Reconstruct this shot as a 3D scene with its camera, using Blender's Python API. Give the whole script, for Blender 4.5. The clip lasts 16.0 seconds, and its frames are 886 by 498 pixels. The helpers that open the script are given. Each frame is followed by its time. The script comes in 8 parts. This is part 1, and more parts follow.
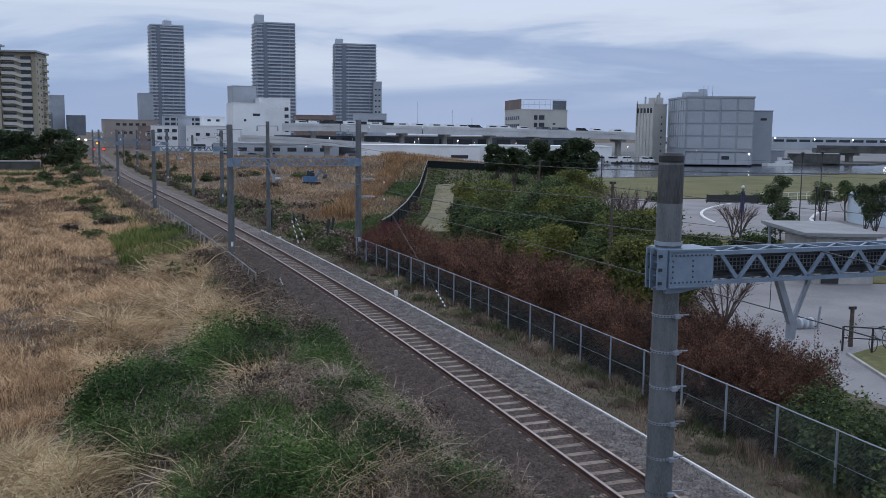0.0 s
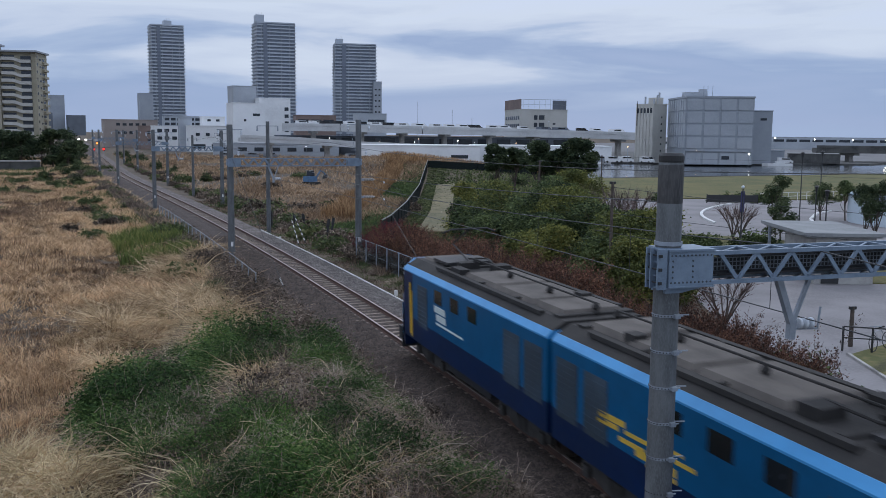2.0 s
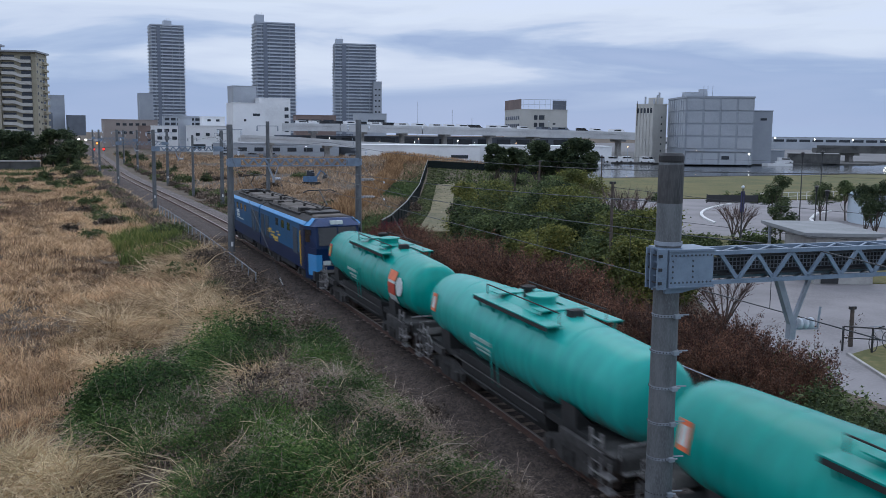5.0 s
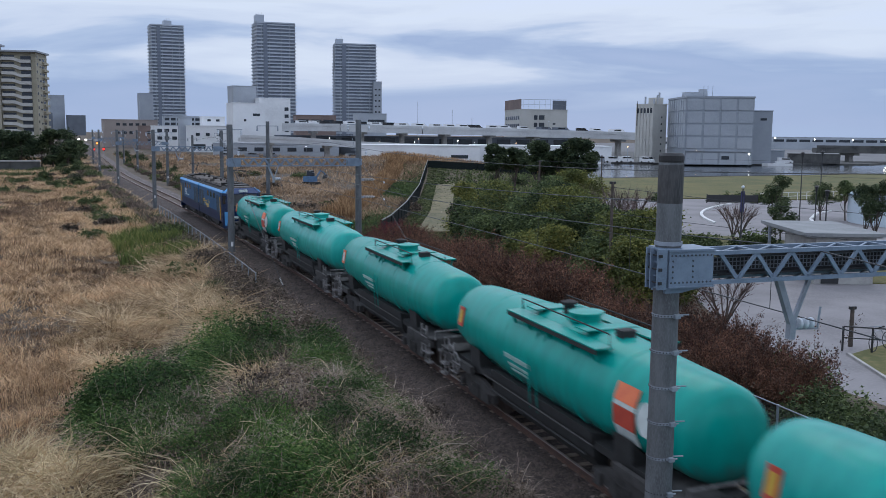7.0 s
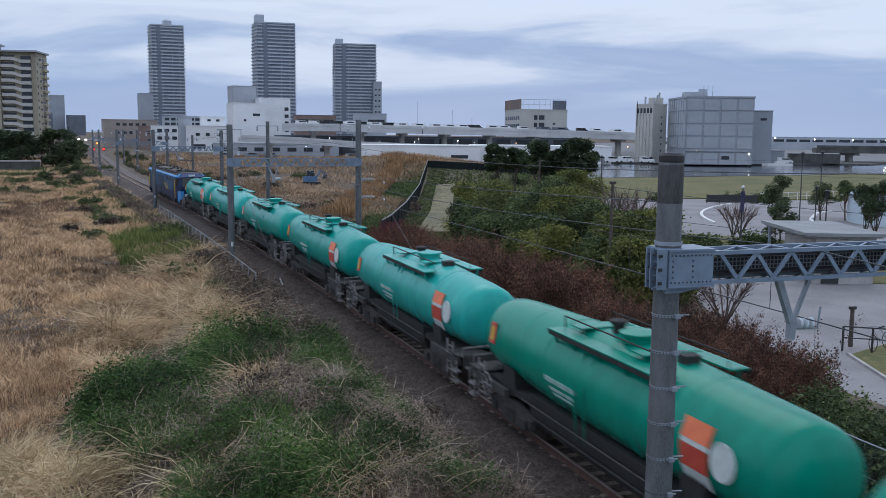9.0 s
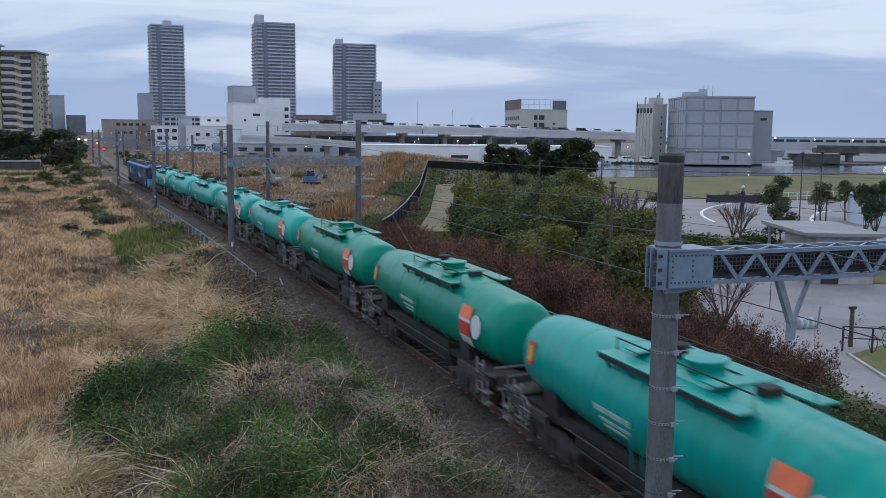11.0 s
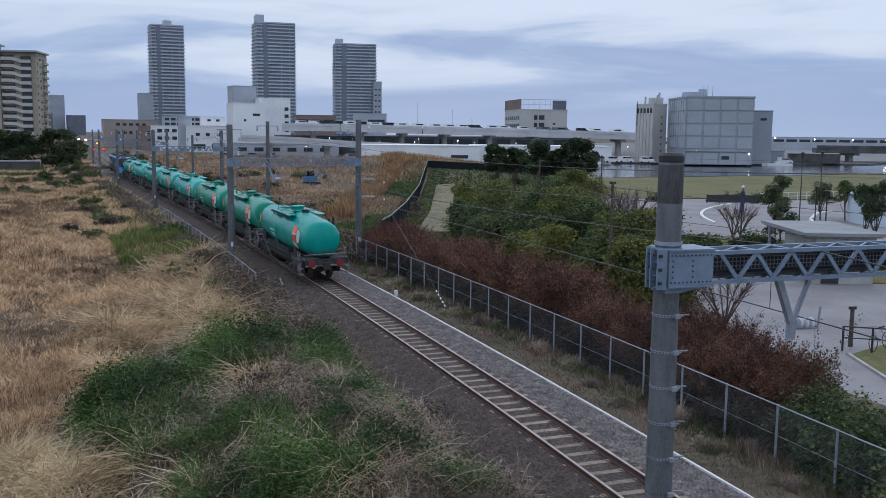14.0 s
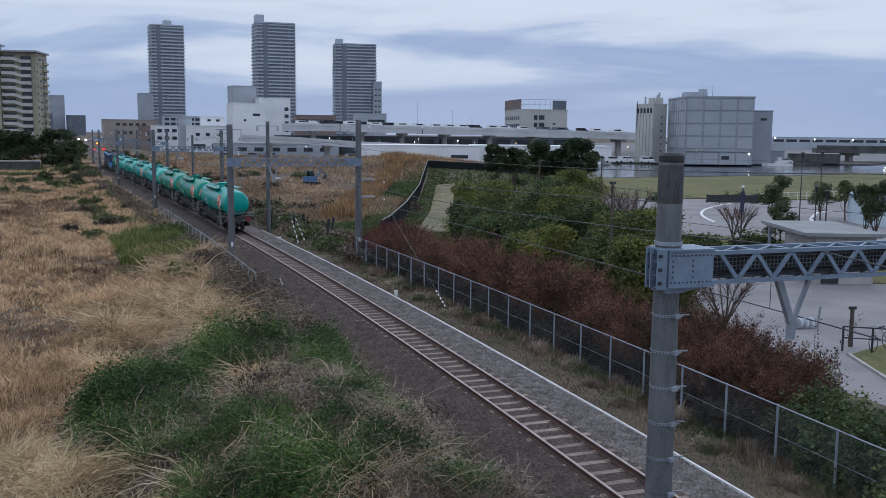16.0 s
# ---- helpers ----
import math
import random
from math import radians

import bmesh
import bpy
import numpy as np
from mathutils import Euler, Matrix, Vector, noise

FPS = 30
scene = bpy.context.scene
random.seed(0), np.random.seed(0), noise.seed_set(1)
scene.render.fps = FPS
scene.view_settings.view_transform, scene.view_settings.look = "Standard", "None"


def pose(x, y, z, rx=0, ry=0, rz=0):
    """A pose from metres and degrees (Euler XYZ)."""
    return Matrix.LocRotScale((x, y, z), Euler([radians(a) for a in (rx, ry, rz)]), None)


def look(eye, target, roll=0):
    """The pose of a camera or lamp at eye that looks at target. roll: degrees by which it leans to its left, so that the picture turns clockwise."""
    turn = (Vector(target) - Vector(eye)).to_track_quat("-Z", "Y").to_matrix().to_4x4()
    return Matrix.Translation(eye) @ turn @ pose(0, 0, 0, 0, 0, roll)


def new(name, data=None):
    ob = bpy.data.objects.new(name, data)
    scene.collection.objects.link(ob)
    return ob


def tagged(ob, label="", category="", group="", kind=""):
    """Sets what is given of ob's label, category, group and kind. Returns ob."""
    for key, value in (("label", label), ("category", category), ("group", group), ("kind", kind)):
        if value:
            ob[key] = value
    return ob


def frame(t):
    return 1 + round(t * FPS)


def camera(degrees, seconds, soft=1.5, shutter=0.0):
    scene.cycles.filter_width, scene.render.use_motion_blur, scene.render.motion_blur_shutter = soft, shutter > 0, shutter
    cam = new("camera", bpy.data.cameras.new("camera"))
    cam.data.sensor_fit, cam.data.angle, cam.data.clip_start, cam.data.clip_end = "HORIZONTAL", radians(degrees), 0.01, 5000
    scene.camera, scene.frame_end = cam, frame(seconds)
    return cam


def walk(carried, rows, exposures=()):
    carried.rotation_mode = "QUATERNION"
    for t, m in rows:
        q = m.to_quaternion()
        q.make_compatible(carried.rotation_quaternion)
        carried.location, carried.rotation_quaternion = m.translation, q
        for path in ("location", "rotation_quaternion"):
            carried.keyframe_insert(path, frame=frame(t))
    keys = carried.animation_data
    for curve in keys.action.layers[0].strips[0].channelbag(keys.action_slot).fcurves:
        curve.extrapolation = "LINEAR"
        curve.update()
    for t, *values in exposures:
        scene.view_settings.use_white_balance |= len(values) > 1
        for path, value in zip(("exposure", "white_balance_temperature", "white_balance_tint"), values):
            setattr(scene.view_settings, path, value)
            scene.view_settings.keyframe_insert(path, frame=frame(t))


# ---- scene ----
import collections
# A freight train of eight tank wagons runs away past a footbridge over a single railway line at dusk.
cam = camera(51.08, 16.0, soft=0.75, shutter=0.5)
EYE = Vector((0, 0, 7.489))
YAW, PITCH = radians(17.324), radians(7.093)
AIM = EYE + Vector((math.sin(YAW) * math.cos(PITCH), math.cos(YAW) * math.cos(PITCH), -math.sin(PITCH)))
walk(cam, [(0.0, look(EYE, AIM, 0.576)), (16.0, look(EYE, AIM, 0.576))], exposures=[(0.0, -0.05), (3.0, -0.06), (4.2, 0.06), (13.5, 0.08), (14.4, 0.0), (16.0, -0.03)])

# ---- light: overcast dusk ----
SUN_EL, SUN_AZ = radians(28), radians(20)
world = bpy.data.worlds.new("overcast_sky")
scene.world = world
world.use_nodes = True
wt = world.node_tree
wt.nodes.clear()


def wn(kind, **values):
    n = wt.nodes.new(kind)
    for k, v in values.items():
        n.inputs[k].default_value = v
    return n


sky = wt.nodes.new("ShaderNodeTexSky")
sky.sky_type = "NISHITA"
sky.sun_disc = False
sky.sun_elevation, sky.sun_rotation = SUN_EL, SUN_AZ
bg_sky = wn("ShaderNodeBackground", Strength=0.06)
wt.links.new(sky.outputs[0], bg_sky.inputs[0])
tc = wt.nodes.new("ShaderNodeTexCoord")
mp = wt.nodes.new("ShaderNodeMapping")
mp.inputs["Scale"].default_value = (1.0, 1.0, 7.0)
mp.inputs["Location"].default_value = (0.35, 0.1, 0.2)
wt.links.new(tc.outputs["Generated"], mp.inputs[0])
cl = wn("ShaderNodeTexNoise", Scale=3.0, Detail=8.0, Roughness=0.52, Distortion=0.4)
wt.links.new(mp.outputs[0], cl.inputs["Vector"])
sep = wt.nodes.new("ShaderNodeSeparateXYZ")
wt.links.new(tc.outputs["Generated"], sep.inputs[0])


def wmath(op, a, b, c=None):
    n = wt.nodes.new("ShaderNodeMath")
    n.operation = op
    for k, val in enumerate((a, b, c)):
        if val is None:
            continue
        if isinstance(val, (int, float)):
            n.inputs[k].default_value = val
        else:
            wt.links.new(val, n.inputs[k])
    return n.outputs[0]


# cloud deck: blue-grey low layers, whiter higher up, broken by noise
deep = wmath("MINIMUM", wmath("MULTIPLY_ADD", wmath("MAXIMUM", sep.outputs["Z"], 0.0), 9.0, 0.22), 1.0)
lift = wmath("MULTIPLY_ADD", wmath("MULTIPLY", wmath("SUBTRACT", cl.outputs["Fac"], 0.48), deep), 0.36, wmath("ADD", sep.outputs["Z"], 0.004))
cr = wt.nodes.new("ShaderNodeValToRGB")
cr.color_ramp.elements[0].position, cr.color_ramp.elements[0].color = 0.0, (0.34, 0.46, 0.70, 1)
cr.color_ramp.elements[1].position, cr.color_ramp.elements[1].color = 1.0, (0.62, 0.72, 0.92, 1)
for pos, c in ((0.10, (0.33, 0.44, 0.685)), (0.26, (0.305, 0.42, 0.665)), (0.42, (0.405, 0.52, 0.745)), (0.54, (0.54, 0.635, 0.825)), (0.74, (0.62, 0.715, 0.885))):
    cr.color_ramp.elements.new(pos).color = (*c, 1)
wt.links.new(wmath("MULTIPLY", lift, 5.5), cr.inputs[0])
# an overcast sky is brightest overhead
zen = wmath("MULTIPLY_ADD", wmath("MAXIMUM", wmath("SUBTRACT", sep.outputs["Z"], 0.16), 0.0), 0.50, 1.0)
bg_cloud = wn("ShaderNodeBackground", Strength=1.0)
wt.links.new(cr.outputs[0], bg_cloud.inputs[0])
wt.links.new(zen, bg_cloud.inputs[1])
mixw = wn("ShaderNodeMixShader", Fac=0.96)
wt.links.new(bg_sky.outputs[0], mixw.inputs[1])
wt.links.new(bg_cloud.outputs[0], mixw.inputs[2])
ow = wt.nodes.new("ShaderNodeOutputWorld")
wt.links.new(mixw.outputs[0], ow.inputs[0])
sun = new("sun", bpy.data.lights.new("sun", "SUN"))
sun.data.energy, sun.data.angle, sun.data.color = 0.5, radians(40), (1.0, 0.97, 0.95)
sun.matrix_world = look((0, 0, 60), (60 * math.sin(SUN_AZ + math.pi), 60 * math.cos(SUN_AZ + math.pi), 60 - 75))

# ---- materials ----


def mat(name, c1, c2=None, c3=None, scale=3.0, fine=40.0, rough=0.8, metal=0.0, bump=0.15, space="pos", island=0.0, obrand=0.0, spec=0.5, stretch=None, stones=0.0):
    """Two-scale noise material. space: pos (world), obj (object)."""
    c2 = c2 or tuple(min(1, c * 0.7) for c in c1)
    c3 = c3 or c1
    m = bpy.data.materials.new(name)
    m.use_nodes = True
    t = m.node_tree
    b = t.nodes["Principled BSDF"]
    b.inputs["Roughness"].default_value, b.inputs["Metallic"].default_value = rough, metal
    b.inputs["Specular IOR Level"].default_value = spec
    if space == "pos":
        vec = t.nodes.new("ShaderNodeNewGeometry").outputs["Position"]
    else:
        vec = t.nodes.new("ShaderNodeTexCoord").outputs["Object"]
    if stretch:
        mm = t.nodes.new("ShaderNodeMapping")
        mm.inputs["Scale"].default_value = stretch
        t.links.new(vec, mm.inputs[0])
        vec = mm.outputs[0]
    n1 = t.nodes.new("ShaderNodeTexNoise")
    n1.inputs["Scale"].default_value, n1.inputs["Detail"].default_value, n1.inputs["Roughness"].default_value = scale, 5, 0.6
    n2 = t.nodes.new("ShaderNodeTexNoise")
    n2.inputs["Scale"].default_value, n2.inputs["Detail"].default_value = fine, 3
    for n in (n1, n2):
        t.links.new(vec, n.inputs["Vector"])
    r1 = t.nodes.new("ShaderNodeValToRGB")
    r1.color_ramp.elements[0].position, r1.color_ramp.elements[1].position = 0.38, 0.64
    r1.color_ramp.elements[0].color, r1.color_ramp.elements[1].color = (*c2, 1), (*c1, 1)
    t.links.new(n1.outputs["Fac"], r1.inputs[0])
    mx = t.nodes.new("ShaderNodeMix")
    mx.data_type = "RGBA"
    r2 = t.nodes.new("ShaderNodeMapRange")
    r2.inputs[1].default_value, r2.inputs[2].default_value, r2.inputs[4].default_value = 0.45, 0.75, 0.7
    t.links.new(n2.outputs["Fac"], r2.inputs[0])
    t.links.new(r2.outputs[0], mx.inputs[0])
    t.links.new(r1.outputs[0], mx.inputs[6])
    mx.inputs[7].default_value = (*c3, 1)
    col = mx.outputs[2]
    height = n2.outputs["Fac"]
    if stones:
        vo = t.nodes.new("ShaderNodeTexVoronoi")
        vo.inputs["Scale"].default_value = stones
        t.links.new(vec, vo.inputs["Vector"])
        sv = t.nodes.new("ShaderNodeSeparateColor")
        t.links.new(vo.outputs["Color"], sv.inputs[0])
        mv = t.nodes.new("ShaderNodeMapRange")
        mv.inputs[3].default_value, mv.inputs[4].default_value = 0.45, 1.75
        t.links.new(sv.outputs[0], mv.inputs[0])
        hv = t.nodes.new("ShaderNodeHueSaturation")
        t.links.new(mv.outputs[0], hv.inputs["Value"])
        t.links.new(col, hv.inputs["Color"])
        col = hv.outputs[0]
        iv = t.nodes.new("ShaderNodeMath")
        iv.operation = "SUBTRACT"
        iv.inputs[0].default_value = 1.0
        t.links.new(vo.outputs["Distance"], iv.inputs[1])
        height = iv.outputs[0]
    if island or obrand:
        src = t.nodes.new("ShaderNodeNewGeometry").outputs["Random Per Island"] if island else t.nodes.new("ShaderNodeObjectInfo").outputs["Random"]
        a = island or obrand
        mr = t.nodes.new("ShaderNodeMapRange")
        mr.inputs[3].default_value, mr.inputs[4].default_value = 1 - a, 1 + a
        t.links.new(src, mr.inputs[0])
        hs = t.nodes.new("ShaderNodeHueSaturation")
        t.links.new(mr.outputs[0], hs.inputs["Value"])
        t.links.new(col, hs.inputs["Color"])
        col = hs.outputs[0]
    t.links.new(col, b.inputs["Base Color"])
    if bump:
        bp = t.nodes.new("ShaderNodeBump")
        bp.inputs["Strength"].default_value, bp.inputs["Distance"].default_value = bump, 0.02
        t.links.new(height, bp.inputs["Height"])
        t.links.new(bp.outputs[0], b.inputs["Normal"])
    return m


def glow(name, color, strength):
    m = bpy.data.materials.new(name)
    m.use_nodes = True
    b = m.node_tree.nodes["Principled BSDF"]
    b.inputs["Base Color"].default_value = (*color, 1)
    b.inputs["Emission Color"].default_value = (*color, 1)
    b.inputs["Emission Strength"].default_value = strength
    return m


def leaf_mat(name, a, b, c, rough=0.75, drift=0.55):
    """Foliage: three shades picked per leaf, with broad drifts over it."""
    m = bpy.data.materials.new(name)
    m.use_nodes = True
    t = m.node_tree
    p = t.nodes["Principled BSDF"]
    p.inputs["Roughness"].default_value = rough
    p.inputs["Specular IOR Level"].default_value = 0.2
    g = t.nodes.new("ShaderNodeNewGeometry")
    n = t.nodes.new("ShaderNodeTexNoise")
    n.inputs["Scale"].default_value, n.inputs["Detail"].default_value = drift, 4
    t.links.new(g.outputs["Position"], n.inputs["Vector"])
    ad = t.nodes.new("ShaderNodeMath")
    ad.operation = "MULTIPLY_ADD"
    ad.inputs[1].default_value = 0.58
    oi = t.nodes.new("ShaderNodeObjectInfo")
    per = t.nodes.new("ShaderNodeMath")
    per.operation = "MULTIPLY_ADD"
    per.inputs[1].default_value, per.inputs[2].default_value = 0.26, -0.13
    t.links.new(oi.outputs["Random"], per.inputs[0])
    both = t.nodes.new("ShaderNodeMath")
    t.links.new(per.outputs[0], both.inputs[1])
    mu = t.nodes.new("ShaderNodeMapRange")
    mu.inputs[1].default_value, mu.inputs[2].default_value, mu.inputs[3].default_value, mu.inputs[4].default_value = 0.32, 0.68, -0.06, 0.46
    t.links.new(n.outputs["Fac"], mu.inputs[0])
    t.links.new(g.outputs["Random Per Island"], ad.inputs[0])
    t.links.new(mu.outputs[0], both.inputs[0])
    t.links.new(both.outputs[0], ad.inputs[2])
    r = t.nodes.new("ShaderNodeValToRGB")
    r.color_ramp.elements[0].color, r.color_ramp.elements[1].color = (*a, 1), (*c, 1)
    r.color_ramp.elements.new(0.5).color = (*b, 1)
    r.color_ramp.elements[0].position, r.color_ramp.elements[2].position = 0.1, 0.9
    t.links.new(ad.outputs[0], r.inputs[0])
    t.links.new(r.outputs[0], p.inputs["Base Color"])
    tr = t.nodes.new("ShaderNodeBsdfTranslucent")
    t.links.new(r.outputs[0], tr.inputs[0])
    ms = t.nodes.new("ShaderNodeMixShader")
    ms.inputs[0].default_value = 0.24
    t.links.new(p.outputs[0], ms.inputs[1])
    t.links.new(tr.outputs[0], ms.inputs[2])
    t.links.new(ms.outputs[0], t.nodes["Material Output"].inputs[0])
    return m


SCRUBM = leaf_mat("brown_scrub", (0.046, 0.032, 0.025), (0.14, 0.098, 0.074), (0.37, 0.28, 0.21))
STEEL = mat("galvanised_steel", (0.33, 0.37, 0.42), (0.24, 0.27, 0.31), scale=2.5, fine=30, rough=0.5, metal=0.35, bump=0.05)
STEEL_BLUE = mat("painted_steel", (0.20, 0.265, 0.345), (0.145, 0.195, 0.26), scale=3, fine=35, rough=0.5, metal=0.1, bump=0.05)
CONCRETE_POLE = mat("spun_concrete", (0.13, 0.14, 0.148), (0.072, 0.078, 0.084), (0.165, 0.175, 0.185), scale=1.6, fine=25, rough=0.75, bump=0.12, stretch=(3, 3, 0.8))
CONCRETE = mat("concrete", (0.42, 0.41, 0.39), (0.30, 0.29, 0.28), scale=1.5, fine=20, rough=0.85)
SLEEPER = mat("sleeper_concrete", (0.29, 0.232, 0.19), (0.17, 0.13, 0.105), scale=4, fine=60, rough=0.9, obrand=0.25)
RAIL_RUST = mat("rail_rust", (0.11, 0.055, 0.04), (0.06, 0.035, 0.03), scale=6, fine=60, rough=0.85)
RAIL_TOP = mat("rail_polished", (0.40, 0.35, 0.33), (0.27, 0.21, 0.18), scale=2, fine=40, rough=0.4, metal=0.6, bump=0.02)
BALLAST = mat("ballast", (0.135, 0.114, 0.106), (0.068, 0.053, 0.048), (0.205, 0.178, 0.168), scale=0.9, fine=16, rough=0.95, bump=1.0, stones=19.0)
# rust-brown ballast, darkened further to hold the shade beside the train
FINES = mat("brown_shaded_ballast", (0.065, 0.047, 0.04), (0.036, 0.026, 0.023), (0.095, 0.072, 0.062), scale=1.5, fine=18, rough=0.95, bump=1.0, stones=22.0)
STONE_DARK = mat("stained_stone", (0.085, 0.064, 0.053), (0.042, 0.031, 0.026), scale=3, fine=30, rough=0.95, island=0.5)
STONE = mat("ballast_stone", (0.175, 0.158, 0.152), (0.072, 0.062, 0.058), scale=3, fine=30, rough=0.95, island=0.45)
SOIL = mat("field_soil", (0.115, 0.085, 0.058), (0.055, 0.042, 0.030), (0.17, 0.125, 0.082), scale=0.35, fine=5, rough=1.0, bump=0.6)
WHITE_PAINT = mat("white_paint", (0.72, 0.72, 0.71), (0.55, 0.55, 0.54), scale=2, fine=30, rough=0.7)
BLACK = mat("black_steel", (0.03, 0.031, 0.034), (0.02, 0.02, 0.022), scale=4, fine=40, rough=0.6, space="obj")
RUBBER = mat("cable_black", (0.02, 0.02, 0.022), rough=0.6, bump=0)
WIRE = mat("copper_wire", (0.07, 0.075, 0.08), rough=0.5, metal=0.5, bump=0)

# ---- mesh helpers ----


class Geo:
    """Collects faces for one mesh."""

    def __init__(self):
        self.v, self.f, self.n = [], [], 0

    def add(self, v, f):
        self.v.extend(tuple(p) for p in v)
        self.f.extend(tuple(i + self.n for i in q) for q in f)
        self.n = len(self.v)
        return self

    def box(self, c, s, m=None, taper=1.0):
        """Box with centre c, size s; taper narrows the top."""
        hx, hy, hz = s[0] / 2, s[1] / 2, s[2] / 2
        pts = [Vector((sx * hx * (taper if sz > 0 else 1), sy * hy * (taper if sz > 0 else 1), sz * hz)) for sz in (-1, 1) for sy in (-1, 1) for sx in (-1, 1)]
        if m is not None:
            pts = [m @ p for p in pts]
        c = Vector(c)
        return self.add([p + c for p in pts], [(0, 2, 3, 1), (4, 5, 7, 6), (0, 1, 5, 4), (2, 6, 7, 3), (0, 4, 6, 2), (1, 3, 7, 5)])

    def beam(self, a, b, w, h=None, up=(0, 0, 1)):
        """Rectangular bar from a to b."""
        a, b = Vector(a), Vector(b)
        d = b - a
        y = d.normalized()
        x = y.cross(Vector(up))
        if x.length < 1e-4:
            x = Vector((1, 0, 0))
        x.normalize()
        z = x.cross(y)
        m = Matrix((x, y, z)).transposed()
        return self.box((a + b) / 2, (w, d.length, h or w), m)

    def tube(self, a, b, r0, r1=None, n=12, caps=True):
        r1 = r0 if r1 is None else r1
        a, b = Vector(a), Vector(b)
        y = (b - a).normalized()
        x = y.orthogonal().normalized()
        z = y.cross(x)
        ring = [(math.cos(2 * math.pi * i / n), math.sin(2 * math.pi * i / n)) for i in range(n)]
        v = [a + (x * c + z * s) * r0 for c, s in ring] + [b + (x * c + z * s) * r1 for c, s in ring]
        f = [(i, (i + 1) % n, n + (i + 1) % n, n + i) for i in range(n)]
        if caps:
            f += [tuple(range(n))[::-1], tuple(range(n, 2 * n))]
        return self.add(v, f)

    def path(self, pts, r, n=6):
        """A round bar bent through the points."""
        pts = [Vector(p) for p in pts]
        v, f = [], []
        for i, p in enumerate(pts):
            d = (pts[min(i + 1, len(pts) - 1)] - pts[max(i - 1, 0)]).normalized()
            x = d.cross(Vector((0.12, 0.31, 0.94)))
            if x.length < 0.05:
                x = d.cross(Vector((1, 0, 0)))
            x.normalize()
            z = d.cross(x)
            v += [p + (x * math.cos(2 * math.pi * k / n) + z * math.sin(2 * math.pi * k / n)) * r for k in range(n)]
        for i in range(len(pts) - 1):
            f += [(i * n + k, i * n + (k + 1) % n, (i + 1) * n + (k + 1) % n, (i + 1) * n + k) for k in range(n)]
        return self.add(v, f)

    def lathe(self, prof, n=24, axis="z", c=(0, 0, 0)):
        """prof: (radius, height) rings along the axis."""
        v = []
        for r, h in prof:
            for i in range(n):
                a = 2 * math.pi * i / n
                p = (r * math.cos(a), r * math.sin(a), h)
                if axis == "y":
                    p = (p[0], p[2], p[1])
                elif axis == "x":
                    p = (p[2], p[0], p[1])
                v.append((p[0] + c[0], p[1] + c[1], p[2] + c[2]))
        k = len(prof)
        f = [(j * n + i, j * n + (i + 1) % n, (j + 1) * n + (i + 1) % n, (j + 1) * n + i) for j in range(k - 1) for i in range(n)]
        if prof[0][0] > 1e-6:
            f.append(tuple(range(n))[::-1])
        if prof[-1][0] > 1e-6:
            f.append(tuple(range((k - 1) * n, k * n)))
        return self.add(v, f)

    def ball(self, c, r, sq=(1, 1, 1), n=12):
        prof = [(max(1e-4, math.sin(math.pi * i / 8)), -math.cos(math.pi * i / 8)) for i in range(9)]
        g = Geo().lathe(prof, n)
        return self.add([(c[0] + p[0] * r * sq[0], c[1] + p[1] * r * sq[1], c[2] + p[2] * r * sq[2]) for p in g.v], g.f)

    def extrude(self, poly, a, b, plane="xz"):
        """Prism: polygon in the xz plane run along y from a to b (or xy along z, yz along x)."""
        def put(p, t):
            return (p[0], t, p[1]) if plane == "xz" else (p[0], p[1], t) if plane == "xy" else (t, p[0], p[1])
        n = len(poly)
        v = [put(p, a) for p in poly] + [put(p, b) for p in poly]
        f = [(i, (i + 1) % n, n + (i + 1) % n, n + i) for i in range(n)] + [tuple(range(n))[::-1], tuple(range(n, 2 * n))]
        return self.add(v, f)

    def mesh(self, name, material, smooth=False, fix=True):
        me = bpy.data.meshes.new(name)
        me.from_pydata(self.v, [], self.f)
        if fix:
            b = bmesh.new()
            b.from_mesh(me)
            bmesh.ops.recalc_face_normals(b, faces=b.faces)
            b.to_mesh(me)
            b.free()
        me.materials.append(material)
        if smooth:
            me.shade_smooth()
            me.set_sharp_from_angle(angle=radians(38))
        return me


def part(name, g, material, parent, label="", smooth=False, at=None):
    """One mesh object under a thing or under a part. g: a Geo, or a finished mesh."""
    ob = new(name, g if isinstance(g, bpy.types.Mesh) else g.mesh(name, material, smooth))
    ob.parent = parent
    if at is not None:
        ob.matrix_basis = at
    if label:
        tagged(ob, label)
    return ob


def thing(name, label, category, m=None, group="", kind=""):
    ob = new(name)
    if m is not None:
        ob.matrix_basis = m
    return tagged(ob, label, category, group, kind)


def setting(name, g, material, label, category, smooth=False, fix=True):
    ob = new(name, g.mesh(name, material, smooth, fix))
    return tagged(ob, label, category, kind="structure")


def soup(name, v, f, material):
    """Mesh from numpy arrays: v (n,3), f (m,3) or (m,4)."""
    me = bpy.data.meshes.new(name)
    k = f.shape[1]
    me.vertices.add(len(v))
    me.vertices.foreach_set("co", v.astype(np.float32).ravel())
    me.loops.add(f.size)
    me.loops.foreach_set("vertex_index", f.astype(np.int32).ravel())
    me.polygons.add(len(f))
    me.polygons.foreach_set("loop_start", np.arange(0, f.size, k, dtype=np.int32))
    me.polygons.foreach_set("loop_total", np.full(len(f), k, dtype=np.int32))
    me.update(calc_edges=True)
    me.materials.append(material)
    return me


